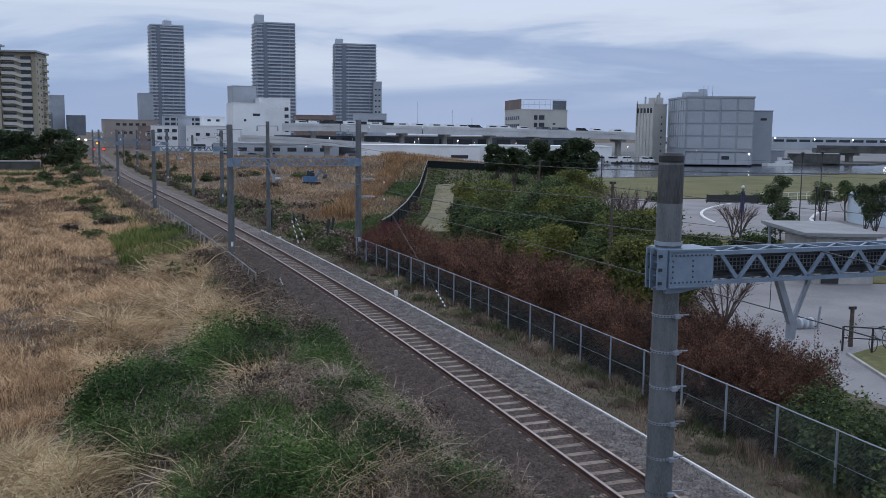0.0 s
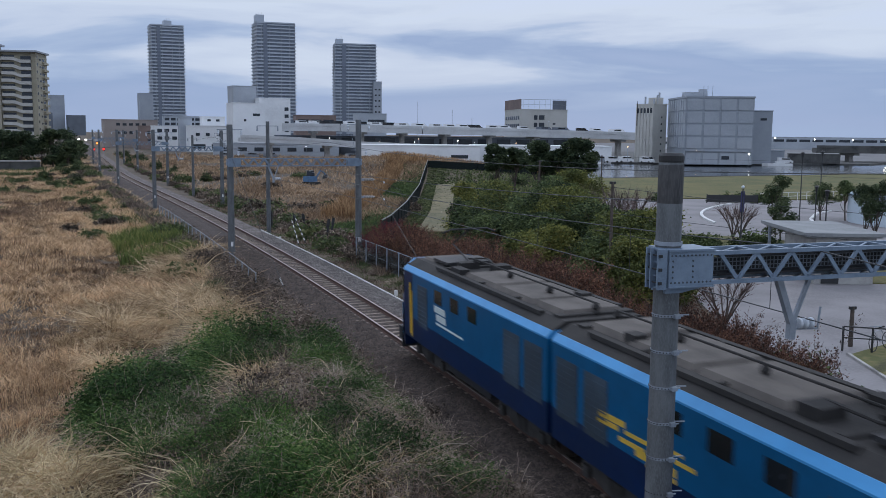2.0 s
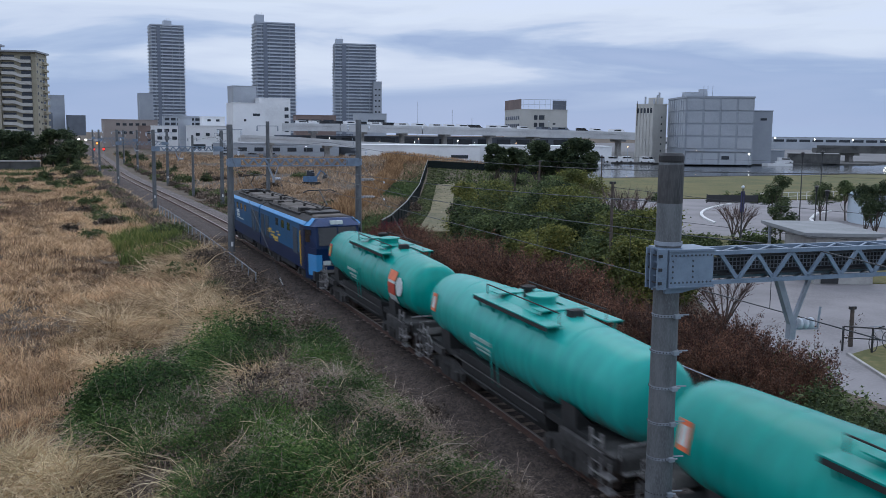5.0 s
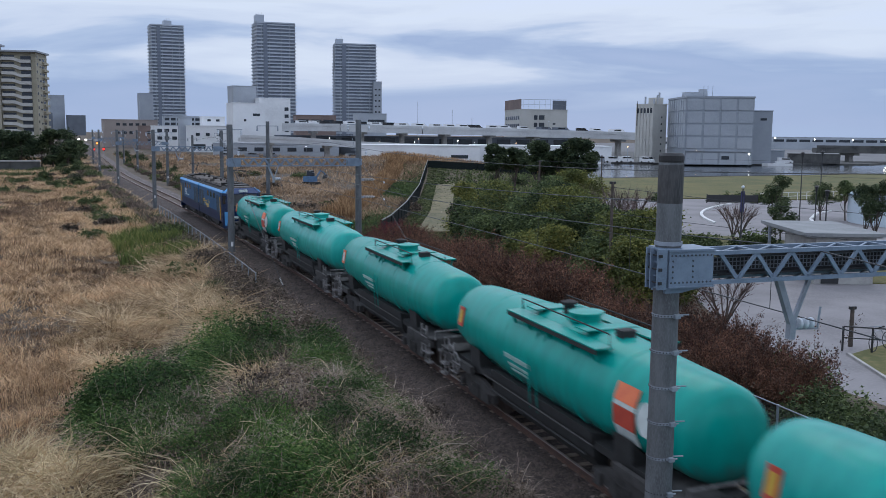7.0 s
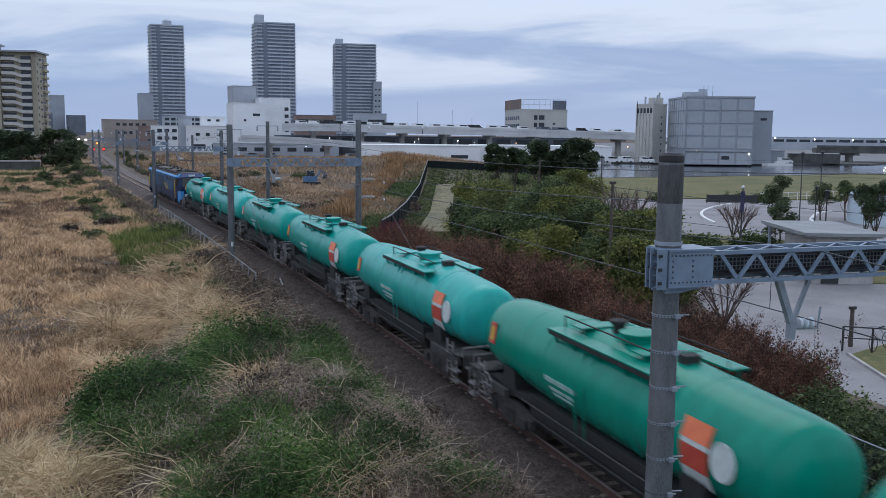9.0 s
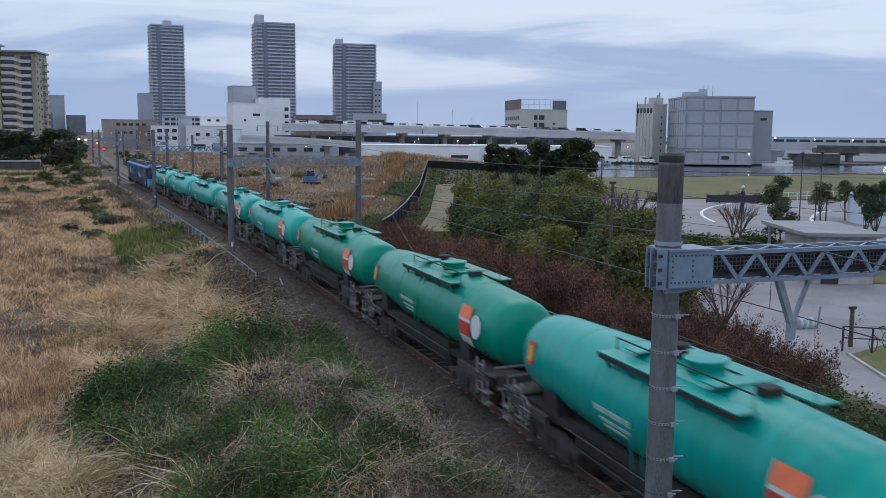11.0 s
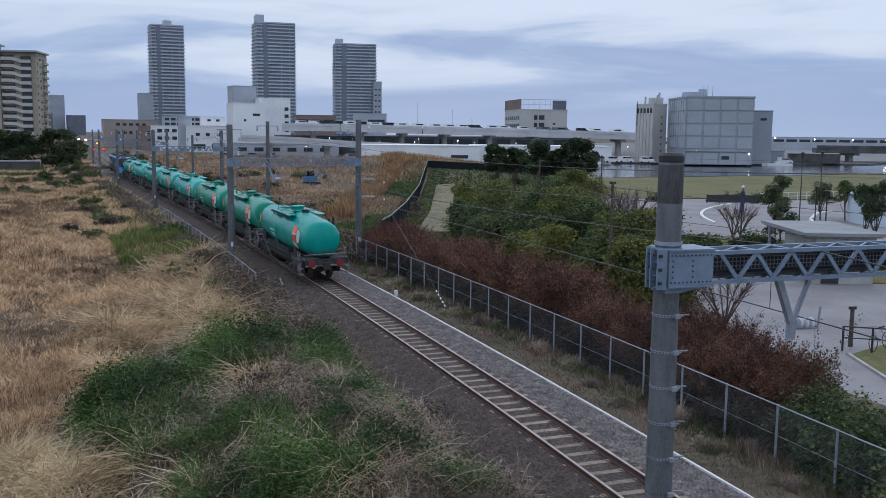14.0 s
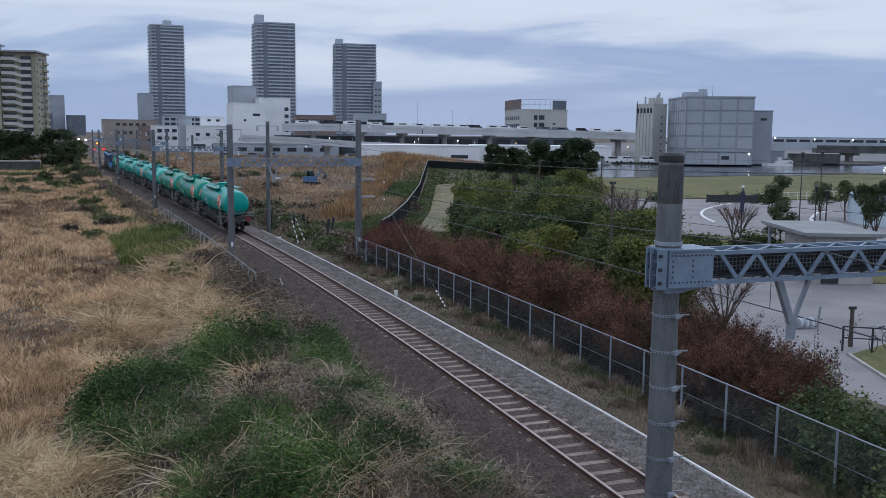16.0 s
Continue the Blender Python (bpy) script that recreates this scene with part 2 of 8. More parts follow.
# ---- the railway line's plan ----
def xc(y):
    """Track centre at y: straight, a left-hand curve, straight."""
    y = np.asarray(y, float)
    c = np.clip(y, 0, 190)
    return 9.974 - 0.0010035 * c ** 2 + 2.775e-6 * c ** 3 - 0.0808 * np.maximum(0, y - 190)


YS = np.linspace(-260, 900, 11601)
XS = xc(YS)
SS = np.concatenate([[0], np.cumsum(np.hypot(np.diff(XS), np.diff(YS)))]) - 260.0


def rail_point(s, off=0.0, z=0.0):
    """World point at arc length s, off to the right of the centre line."""
    y = float(np.interp(s, SS, YS))
    x = float(np.interp(s, SS, XS))
    d = (float(xc(y + 0.5)) - float(xc(y - 0.5)))
    q = math.hypot(1, d)
    return Vector((x + off / q, y - off * d / q, z))


def heading(s):
    a, b = rail_point(s - 0.5), rail_point(s + 0.5)
    return math.atan2(-(b.x - a.x), b.y - a.y)


def on_line(s, off=0.0, z=0.0):
    """Pose beside the line: y forward along it."""
    p = rail_point(s, off, z)
    return pose(p.x, p.y, p.z, 0, 0, math.degrees(heading(s)))


def off_of(x, y):
    d = (xc(y + 0.5) - xc(y - 0.5))
    return (x - xc(y)) / np.hypot(1, d)


def smooth(a, b, t):
    t = np.clip((t - a) / (b - a), 0, 1)
    return t * t * (3 - 2 * t)


def lumps(x, y, sc, seed):
    """Cheap smooth unevenness from summed waves, about -1 to 1."""
    rg = np.random.RandomState(seed)
    out = 0
    for k in range(7):
        a = rg.uniform(0, 2 * np.pi)
        w = sc * rg.uniform(0.6, 2.2)
        out = out + np.sin((x * np.cos(a) + y * np.sin(a)) * w + rg.uniform(0, 6.3)) / 3.2
    return out


def ground_z(x, y):
    """Height of the ground sheet."""
    x, y = np.asarray(x, float), np.asarray(y, float)
    o = off_of(x, y)
    z = -0.36 + 0 * o
    z = z - 0.12 * smooth(2.0, 3.2, o) - 0.55 * smooth(6.0, 14.0, o)
    z = z - 0.12 * smooth(2.2, 3.2, -o) - 0.4 * smooth(3.5, 9.0, -o)
    wild = smooth(3.4, 6.0, -o)
    z = z + wild * 0.12 * lumps(x, y, 0.5, 3)
    # overgrown bank between the line and the field, close to the footbridge
    z = z + 1.0 * smooth(3.2, 5.0, -o) * smooth(12.0, 7.0, -o) * smooth(40, 24, y) * smooth(-30, 5, y)
    # reed-covered bank beyond the tree belt
    z = z + 3.2 * np.exp(-((x - 47) / 20.0) ** 2 - ((y - 190) / 22.0) ** 2)
    z = z + 0.8 * np.exp(-((x - 18) / 14.0) ** 2 - ((y - 150) / 30.0) ** 2) * smooth(5, 12, o)
    return z


def gz(x, y):
    return float(ground_z(np.array([x]), np.array([y]))[0])

# ---- ground, track bed, track ----
def build_ground():
    """One sheet from the footbridge to the horizon, finer near the line."""
    xs = np.unique(np.concatenate([np.linspace(-40, 60, 201), np.linspace(-160, 240, 81), np.linspace(-4200, 4200, 29)]))
    ys = np.unique(np.concatenate([np.linspace(-30, 130, 261), np.linspace(-60, 330, 79), np.linspace(-4200, 4200, 29)]))
    X, Y = np.meshgrid(xs, ys)
    far = smooth(330, 900, np.hypot(X, Y))
    Z = ground_z(X, Y) * (1 - far) + far * -1.2
    v = np.stack([X.ravel(), Y.ravel(), Z.ravel()], 1)
    nx, ny = len(xs), len(ys)
    i = (np.arange(ny - 1)[:, None] * nx + np.arange(nx - 1)[None, :]).ravel()
    me = soup("ground", v, np.stack([i, i + 1, i + nx + 1, i + nx], 1), SOIL)
    me.shade_smooth()
    return tagged(new("ground", me), "dry earth and withered grass ground beside the railway", "ground", kind="structure")


ground = build_ground()


def ribbon(name, s0, s1, step, section, material, label, category):
    """A strip along the line: section is a row of (off, z)."""
    g = Geo()
    k = len(section)
    rows = np.arange(s0, s1 + step, step)
    for s in rows:
        for o, z in section:
            g.v.append(tuple(rail_point(s, o, z)))
    n = len(rows)
    g.f = [(j * k + i, j * k + i + 1, (j + 1) * k + i + 1, (j + 1) * k + i) for j in range(n - 1) for i in range(k - 1)]
    return setting(name, g, material, label, category, smooth=True)


ribbon("track_bed", -140, 600, 2.0, [(-3.1, -0.72), (-2.3, -0.36), (-1.6, -0.185), (-0.8, -0.178), (0, -0.19), (1.0, -0.185), (1.4, -0.20), (2.4, -0.26), (2.75, -0.5), (3.2, -0.72)], BALLAST, "grey-brown crushed stone ballast bed under the track", "track bed")
ribbon("stained_shaded_ballast", -140, 600, 2.0, [(-3.2, -0.74), (-2.34, -0.35), (-1.6, -0.176), (-0.9, -0.171)], FINES, "rust-stained ballast shoulder beside the track, darkened for the train's shade", "track bed")
ribbon("track_fines", -140, 600, 2.0, [(-1.15, -0.2), (-1.0, -0.16), (-0.66, -0.162), (-0.48, -0.18), (1.0, -0.178), (1.15, -0.2)], FINES, "rust-brown fine ballast between the sleepers", "track bed")


def build_track():
    track = thing("railway_track", "single narrow-gauge track with rusty rails on concrete sleepers", "railway track")
    tagged(track, kind="structure")
    for side in (-1, 1):
        rows = np.concatenate([np.arange(-140, 120, 1.5), np.arange(120, 600, 5)])
        web, head = Geo(), Geo()
        for gobj, prof in ((web, [(-0.065, -0.165), (0.065, -0.165), (0.05, -0.14), (0.012, -0.12), (0.012, -0.045), (0.036, -0.035), (0.036, -0.012), (-0.036, -0.012), (-0.036, -0.035), (-0.012, -0.045), (-0.012, -0.12), (-0.05, -0.14)]), (head, [(-0.037, -0.011), (0.037, -0.011), (0.032, 0.0), (-0.032, 0.0)])):
            k = len(prof)
            for s in rows:
                for o, z in prof:
                    gobj.v.append(tuple(rail_point(s, side * 0.5665 + o, z)))
            gobj.f = [(j * k + i, j * k + (i + 1) % k, (j + 1) * k + (i + 1) % k, (j + 1) * k + i) for j in range(len(rows) - 1) for i in range(k)]
        rail = part("rail", web, RAIL_RUST, track)
        part("rail_head", head, RAIL_TOP, rail, "worn shiny rail head")
    g = Geo()
    g.extrude([(-0.12, -0.30), (0.12, -0.30), (0.095, -0.165), (-0.095, -0.165)], -1.0, 1.0, "xz")
    v = [(p[1], p[0], p[2] - 0.02 * (1 if abs(p[1]) < 0.3 else 0)) for p in g.v]
    sl = Geo().add(v, g.f)
    for sd in (-1, 1):
        for ins in (-0.12, 0.12):
            sl.box((sd * 0.5665 + ins, 0, -0.155), (0.07, 0.12, 0.03))
    me = sl.mesh("sleeper", SLEEPER)
    rest = Geo()
    rg = random.Random(5)
    for i in range(-60, 560):
        s = 0.635 * i + rg.uniform(-0.02, 0.02)
        m = on_line(s) @ pose(0, 0, rg.uniform(-0.012, 0.008), 0, 0, rg.uniform(-0.8, 0.8))
        if 10 < i < 300:
            ob = new("sleeper", me)
            ob.parent = track
            ob.matrix_basis = m
        else:
            rest.add([m @ Vector(p) for p in sl.v], sl.f)
    far = part("distant_sleepers", rest.mesh("distant_sleepers", SLEEPER, fix=False), SLEEPER, track)
    tagged(far, kind="stuff")
    return track


build_track()

# ---- electrification masts ----
INSUL = mat("white_insulator", (0.68, 0.72, 0.78), (0.5, 0.53, 0.58), scale=5, rough=0.3, bump=0)


RIVET = mat("dark_rivet", (0.075, 0.09, 0.11), (0.05, 0.06, 0.075), rough=0.6, bump=0)


def truss(length, h, d, bay, end):
    """Lattice beam along x from 0, box plates for the first and last stretch. Returns chords-and-webs and plates."""
    lat, plates = [], []
    chord = Geo()
    for y in (-d / 2, d / 2):
        chord.beam((0, y, h / 2 - 0.03), (length, y, h / 2 - 0.03), 0.06, 0.06)
        chord.beam((0, y, -h / 2 + 0.03), (length, y, -h / 2 + 0.03), 0.06, 0.06)
    lat.append(("chord", chord))
    n = max(2, round((length - 2 * end) / bay))
    st = (length - 2 * end) / n
    for y in (-d / 2, d / 2):
        for i in range(n):
            a = end + i * st
            lat.append(("diagonal", Geo().beam((a, y, h / 2 - 0.05), (a + st / 2, y, -h / 2 + 0.05), 0.035, 0.06)))
            lat.append(("diagonal", Geo().beam((a + st / 2, y, -h / 2 + 0.05), (a + st, y, h / 2 - 0.05), 0.035, 0.06)))
    for i in range(n + 1):
        a = end + i * st
        lat.append(("cross_tie", Geo().beam((a, -d / 2, h / 2 - 0.02), (a, d / 2, h / 2 - 0.02), 0.06, 0.03)))
        if i < n:
            lat.append(("lacing", Geo().beam((a, -d / 2, h / 2 - 0.02), (a + st, d / 2, h / 2 - 0.02), 0.04, 0.02)))
            lat.append(("lacing", Geo().beam((a, -d / 2, -h / 2 + 0.02), (a + st, d / 2, -h / 2 + 0.02), 0.04, 0.02)))
    for x0 in (-0.14, length - end):
        p = Geo().box((x0 + end / 2, 0, 0), (end, d + 0.05, h + 0.02))
        plates.append(p)
    return lat, plates


def portal(s, left, right, top_l, top_r, zb, r, near=False, base_r=-0.7):
    t = thing("catenary_portal", "grey concrete masts with light blue lattice beam over track", "catenary mast", on_line(s), "masts along the railway")
    for o, top, zb0 in ((left, top_l, -0.9), (right, top_r, base_r)):
        mast = part("mast", Geo().lathe([(r * 1.12, zb0 - 0.3), (r * 1.0, zb), (r * 0.94, top - 0.02), (r * 0.90, top)], 28 if near else 14, c=(o, 0, 0)), CONCRETE_POLE, t, "weathered spun concrete mast", smooth=True)
        if near:
            part("cap", Geo().lathe([(r * 0.93, 0), (r * 0.97, 0.03), (r * 0.97, 0.10), (r * 0.8, 0.14)], 24, c=(o, 0, top - 0.02)), BLACK, mast)
            for k in range(9):
                zz = zb - 0.72 - k * 0.55
                ring = Geo().lathe([(r * 1.0, -0.02), (r * 1.06, -0.02), (r * 1.06, 0.02), (r * 1.0, 0.02)], 28, c=(o, 0, zz))
                dots = Geo()
                for q in range(26):
                    qa = 2 * math.pi * q / 26
                    dots.box((o + math.cos(qa) * r * 1.062, math.sin(qa) * r * 1.062, zz), (0.016, 0.016, 0.016))
                ring.box((o + 0.06, -r * 1.15, zz), (0.09, 0.07, 0.06))
                ring.tube((o + 0.02, -r * 1.2, zz), (o + 0.16, -r * 1.2, zz + 0.01), 0.012, n=6)
                ring.tube((o + r * 0.9, -r * 0.5, zz), (o + r * 1.7, -r * 0.7, zz), 0.012, n=6)
                part("climbing_band", ring, STEEL, mast, "galvanised band with step bolt")
                tagged(part("band_holes", dots, BLACK, mast), kind="stuff")
            part("sleeve", Geo().lathe([(r * 0.955, top - 0.62), (r * 0.975, top - 0.61), (r * 0.965, top - 0.05)], 28, c=(o, 0, 0)), mat("tarred_concrete", (0.075, 0.075, 0.078), (0.045, 0.045, 0.048), (0.12, 0.12, 0.122), scale=1.5, fine=12, rough=0.7, stretch=(4, 4, 0.6)), mast, "dark stained mast head", smooth=True)
            part("strap", Geo().lathe([(r * 1.0, -0.03), (r * 1.08, -0.03), (r * 1.08, 0.03), (r * 1.0, 0.03)], 28, c=(o, 0, zb + 0.36)), STEEL, mast)
        else:
            part("collar", Geo().lathe([(r * 1.0, -0.2), (r * 1.2, -0.2), (r * 1.2, 0.2), (r * 1.0, 0.2)], 14, c=(o, 0, zb)), STEEL_BLUE, mast)
            arm = Geo().beam((o - 0.75, 0, top - 0.3), (o + 0.75, 0, top - 0.3), 0.06, 0.05).beam((o - 0.5, 0, zb + 0.75), (o + 0.6, 0, zb + 0.75), 0.05, 0.05)
            arm.path([(o - 0.7, 0, top - 0.3), (o - 0.72, 0, top - 0.55), (o - 0.45, 0.02, top - 0.95), (o - 0.2, 0, zb + 0.75)], 0.018, 5)
            part("cross_arm", arm, STEEL, mast, "thin steel cross arm")
            for xx, zz in ((o - 0.68, top - 0.36), (o + 0.68, top - 0.36), (o + 0.5, zb + 0.68)):
                part("insulator", Geo().lathe([(0.03, 0), (0.08, -0.04), (0.04, -0.09), (0.09, -0.13), (0.04, -0.18), (0.09, -0.22), (0.03, -0.28)], 10, c=(xx, 0, zz)), INSUL, mast, "white ribbed insulator")
            part("number_plate", Geo().box((o, -r * 1.06, 0.75), (0.14, 0.02, 0.28)), WHITE_PAINT, mast, "small white plate")
    ln = right - left
    d = 0.5 if near else 0.42
    h = 0.5
    lat, plates = truss(ln, h, d, 0.62, 0.75)
    beam = part("beam", lat[0][1], STEEL_BLUE, t, "light blue-grey lattice beam", at=pose(left, 0, zb))
    for nm, g in lat[1:]:
        part(nm, g, STEEL_BLUE, beam)
    for k, g in enumerate(plates):
        pl = part("gusset", g, STEEL_BLUE, beam, "riveted end plate")
        if near:
            x0 = -0.14 if k == 0 else ln - 0.75
            rv = Geo()
            for i in range(11):
                for z in (-0.2, 0.2):
                    rv.ball((x0 + 0.04 + i * 0.067, -d / 2 - 0.03, z), 0.016, n=6)
            for z in (-0.12, -0.04, 0.04, 0.12):
                rv.ball((x0 + 0.06, -d / 2 - 0.03, z), 0.016, n=6)
                rv.ball((x0 + 0.4, -d / 2 - 0.03, z), 0.016, n=6)
            rv.v = [tuple(p) for p in rv.v]
            ob = part("rivets", rv, RIVET, beam)
            tagged(ob, kind="stuff")
    if near:
        part("grating", Geo().box((ln / 2 + 0.4, 0.06, -h / 2 + 0.12), (ln - 0.9, d * 0.72, 0.03)), BLACK, beam, "dark walkway grating inside the beam")
        part("kick_panel", Geo().box((ln / 2 + 0.4, d / 2 - 0.07, -0.05), (ln - 0.9, 0.02, 0.30)), BLACK, beam, "dark perforated panel along the walkway")
        net = Geo()
        for k in range(int((ln - 1.0) / 0.07)):
            net.box((0.85 + k * 0.07, d / 2 - 0.085, -0.05), (0.014, 0.008, 0.28))
        for k in range(5):
            net.box((ln / 2 + 0.4, d / 2 - 0.087, -0.18 + k * 0.065), (ln - 1.0, 0.008, 0.014))
        tagged(part("wire_net", net, STEEL, beam, "grey wire netting along the walkway"), kind="stuff")
        part("cable_tray", Geo().box((ln / 2 + 0.4, 0.02, h / 2 - 0.09), (ln - 0.9, d * 0.7, 0.05)), BLACK, beam, "dark cable tray inside the beam")
        part("collar", Geo().lathe([(r * 1.0, -0.3), (r * 1.12, -0.3), (r * 1.12, 0.3), (r * 1.0, 0.3)], 28), STEEL_BLUE, beam, "steel collar round the mast", smooth=True)
        part("bracket_plate", Geo().extrude([(-0.14, -0.37), (0.12, -0.37), (0.62, -0.275), (-0.14, -0.275)], -0.2, 0.2), STEEL_BLUE, beam, "tapered bracket under the end plate")
        part("top_flange", Geo().box((0.24, 0, 0.275), (0.78, d + 0.1, 0.03)), STEEL_BLUE, beam)
        part("bottom_flange", Geo().box((0.24, 0, -0.268), (0.78, d + 0.1, 0.02)), STEEL_BLUE, beam)
        for yy in (-0.25, -0.06, 0.06):
            part("clamp_flange", Geo().box((-0.25, yy, 0), (0.16, 0.025, 0.6)), STEEL_BLUE, beam, "bolted clamp flange")
        for zz in (-0.28, -0.1, 0.1, 0.28):
            part("clamp_rib", Geo().box((-0.22, -0.1, zz), (0.12, 0.32, 0.02)), STEEL_BLUE, beam)
        for zz in (-0.2, 0.0, 0.2):
            part("bolt", Geo().tube((-0.29, -0.30, zz), (-0.29, 0.1, zz), 0.014, n=6).box((-0.29, -0.28, zz), (0.045, 0.03, 0.045)), BLACK, beam, "dark clamp bolt")
    # cantilever for the overhead line
    cx = -left
    hang = Geo()
    jx = cx - 0.24
    hang.beam((jx - 0.33, 0, -0.2), (jx - 0.02, 0, -0.98), 0.10, 0.10).beam((jx, 0, -0.93), (jx - 0.02, 0, -1.24), 0.11, 0.11).beam((jx + 0.32, 0, -0.2), (jx, 0, -1.0), 0.06, 0.06)
    part("hanger", hang, STEEL, beam, "V-shaped steel hanger")
    ins = Geo()
    for k in range(3):
        ins.lathe([(0.03, 0), (0.085, 0.02), (0.09, 0.06), (0.04, 0.10)], 14, "x", (jx + 0.10 + k * 0.11, 0, -1.0))
    part("insulator", ins, INSUL, beam, "white ribbed insulator", smooth=True)
    part("pull_off", Geo().path([(jx + 0.05, 0, -1.08), (jx + 0.5, 0, -1.1), (cx + 0.3, 0, -0.75)], 0.02), STEEL, beam)
    return t


PORTALS = [12.15, 57.3, 100.5, 142.0, 190.0, 238.0]
portal(PORTALS[0], -2.55, 3.4, 7.12, 7.1, 5.55, 0.192, near=True)
portal(PORTALS[1], -2.85, 5.15, 7.9, 8.3, 5.66, 0.19, base_r=-1.2)
for sp in PORTALS[2:]:
    portal(sp, -2.7, 4.2, 7.6, 7.6, 5.66, 0.19)


def lone_mast(s, off, top, arm):
    t = thing("catenary_mast", "slender grey concrete mast with short wire bracket", "catenary mast", on_line(s, off), "masts along the railway")
    part("mast", Geo().lathe([(0.18, -1.2), (0.14, top)], 14), CONCRETE_POLE, t, smooth=True)
    br = Geo().beam((-0.9 * arm, 0, top - 0.35), (0.9 * arm, 0, top - 0.35), 0.05)
    for x in (-0.9, 0.9):
        br.tube((x * arm, 0, top - 0.35), (x * arm, 0, top - 0.75), 0.05, 0.07, n=8)
    part("bracket", br, STEEL, t)


lone_mast(74.0, 3.0, 8.3, 0.9)
lone_mast(118.0, 4.0, 7.0, 0.6)


def wire_run(name, label, pts_of, spans, sag, r):
    """A wire over consecutive supports, hanging between them."""
    pts = []
    o, z = pts_of
    for a, b in zip(spans[:-1], spans[1:]):
        for i in range(12):
            t = i / 12
            p = rail_point(a + (b - a) * t, o, z)
            p.z -= sag * 4 * t * (1 - t)
            pts.append(p)
    pts.append(rail_point(spans[-1], o, z))
    g = Geo().path(pts, r, 5)
    ob = new(name, g.mesh(name, WIRE, fix=False))
    return tagged(ob, label, "overhead wire")


SP = [-33.0] + PORTALS
wire_run("contact_wire", "thin dark contact wire over the track", (0.0, 4.63), SP, 0.02, 0.011)
wire_run("messenger_wire", "thin dark messenger wire sagging above the contact wire", (0.0, 5.75), SP, 0.55, 0.011)
wire_run("feeder_wire", "thin dark feeder wire beside the masts", (3.2, 6.9), SP, 0.5, 0.011)
wire_run("return_wire", "thin dark wire along the masts", (-2.4, 6.5), SP[1:], 0.45, 0.008)
g = Geo()
for k in range(48):
    s = 13 + k * 4.6
    i = max(j for j in range(len(SP)) if SP[j] <= s)
    if i + 1 < len(SP):
        t = (s - SP[i]) / (SP[i + 1] - SP[i])
        g.tube(rail_point(s, 0, 4.63), rail_point(s, 0, 5.75 - 0.55 * 4 * t * (1 - t)), 0.006, n=4)
tagged(new("droppers", g.mesh("droppers", WIRE, fix=False)), "thin vertical dropper wires of the overhead line", "overhead wire", kind="stuff")

# ---- the train ----
def car_mat(name, c, c2, rough=0.42, dirt=(0.10, 0.09, 0.08), spec=0.4):
    return mat(name, c, c2, dirt, scale=0.6, fine=5, rough=rough, bump=0.02, space="obj", spec=spec)


def paint(name, top, low, lowz, dirt):
    """Tank paint: clean above, grimy toward the belly and streaked."""
    m = bpy.data.materials.new(name)
    m.use_nodes = True
    t = m.node_tree
    b = t.nodes["Principled BSDF"]
    b.inputs["Roughness"].default_value = 0.26
    b.inputs["Specular IOR Level"].default_value = 0.2
    tcn = t.nodes.new("ShaderNodeTexCoord")
    mpn = t.nodes.new("ShaderNodeMapping")
    mpn.inputs["Scale"].default_value = (1.0, 2.2, 0.5)
    t.links.new(tcn.outputs["Object"], mpn.inputs[0])
    n1 = t.nodes.new("ShaderNodeTexNoise")
    n1.inputs["Scale"].default_value, n1.inputs["Detail"].default_value = 2.0, 6
    t.links.new(mpn.outputs[0], n1.inputs["Vector"])
    r = t.nodes.new("ShaderNodeValToRGB")
    r.color_ramp.elements[0].position, r.color_ramp.elements[1].position = 0.35, 0.7
    r.color_ramp.elements[0].color, r.color_ramp.elements[1].color = (*low, 1), (*top, 1)
    t.links.new(n1.outputs["Fac"], r.inputs[0])
    sp = t.nodes.new("ShaderNodeSeparateXYZ")
    t.links.new(tcn.outputs["Object"], sp.inputs[0])
    ma = t.nodes.new("ShaderNodeMath")
    ma.operation = "MULTIPLY_ADD"
    ma.inputs[1].default_value = 0.9
    t.links.new(n1.outputs["Fac"], ma.inputs[0])
    t.links.new(sp.outputs["Z"], ma.inputs[2])
    mr = t.nodes.new("ShaderNodeMapRange")
    mr.inputs[1].default_value, mr.inputs[2].default_value, mr.inputs[3].default_value, mr.inputs[4].default_value = lowz + 0.30, lowz + 0.75, 0.8, 0.0
    t.links.new(ma.outputs[0], mr.inputs[0])
    mx = t.nodes.new("ShaderNodeMix")
    mx.data_type = "RGBA"
    t.links.new(mr.outputs[0], mx.inputs[0])
    t.links.new(r.outputs[0], mx.inputs[6])
    mx.inputs[7].default_value = (*dirt, 1)
    t.links.new(mx.outputs[2], b.inputs["Base Color"])
    return m


TEAL = paint("tank_teal", (0.003, 0.335, 0.28), (0.003, 0.27, 0.228), 1.35, (0.06, 0.10, 0.09))
GREEN = paint("tank_green", (0.001, 0.262, 0.178), (0.001, 0.212, 0.145), 1.35, (0.05, 0.09, 0.07))
FADED = paint("tank_faded", (0.022, 0.40, 0.345), (0.016, 0.32, 0.28), 1.35, (0.08, 0.11, 0.10))
UNDER = mat("underframe_grey", (0.026, 0.026, 0.026), (0.017, 0.016, 0.016), scale=3, fine=25, rough=0.8, space="obj")
END_GREY = mat("worn_grey_iron", (0.26, 0.25, 0.245), (0.11, 0.10, 0.098), scale=5, fine=30, rough=0.8, space="obj")
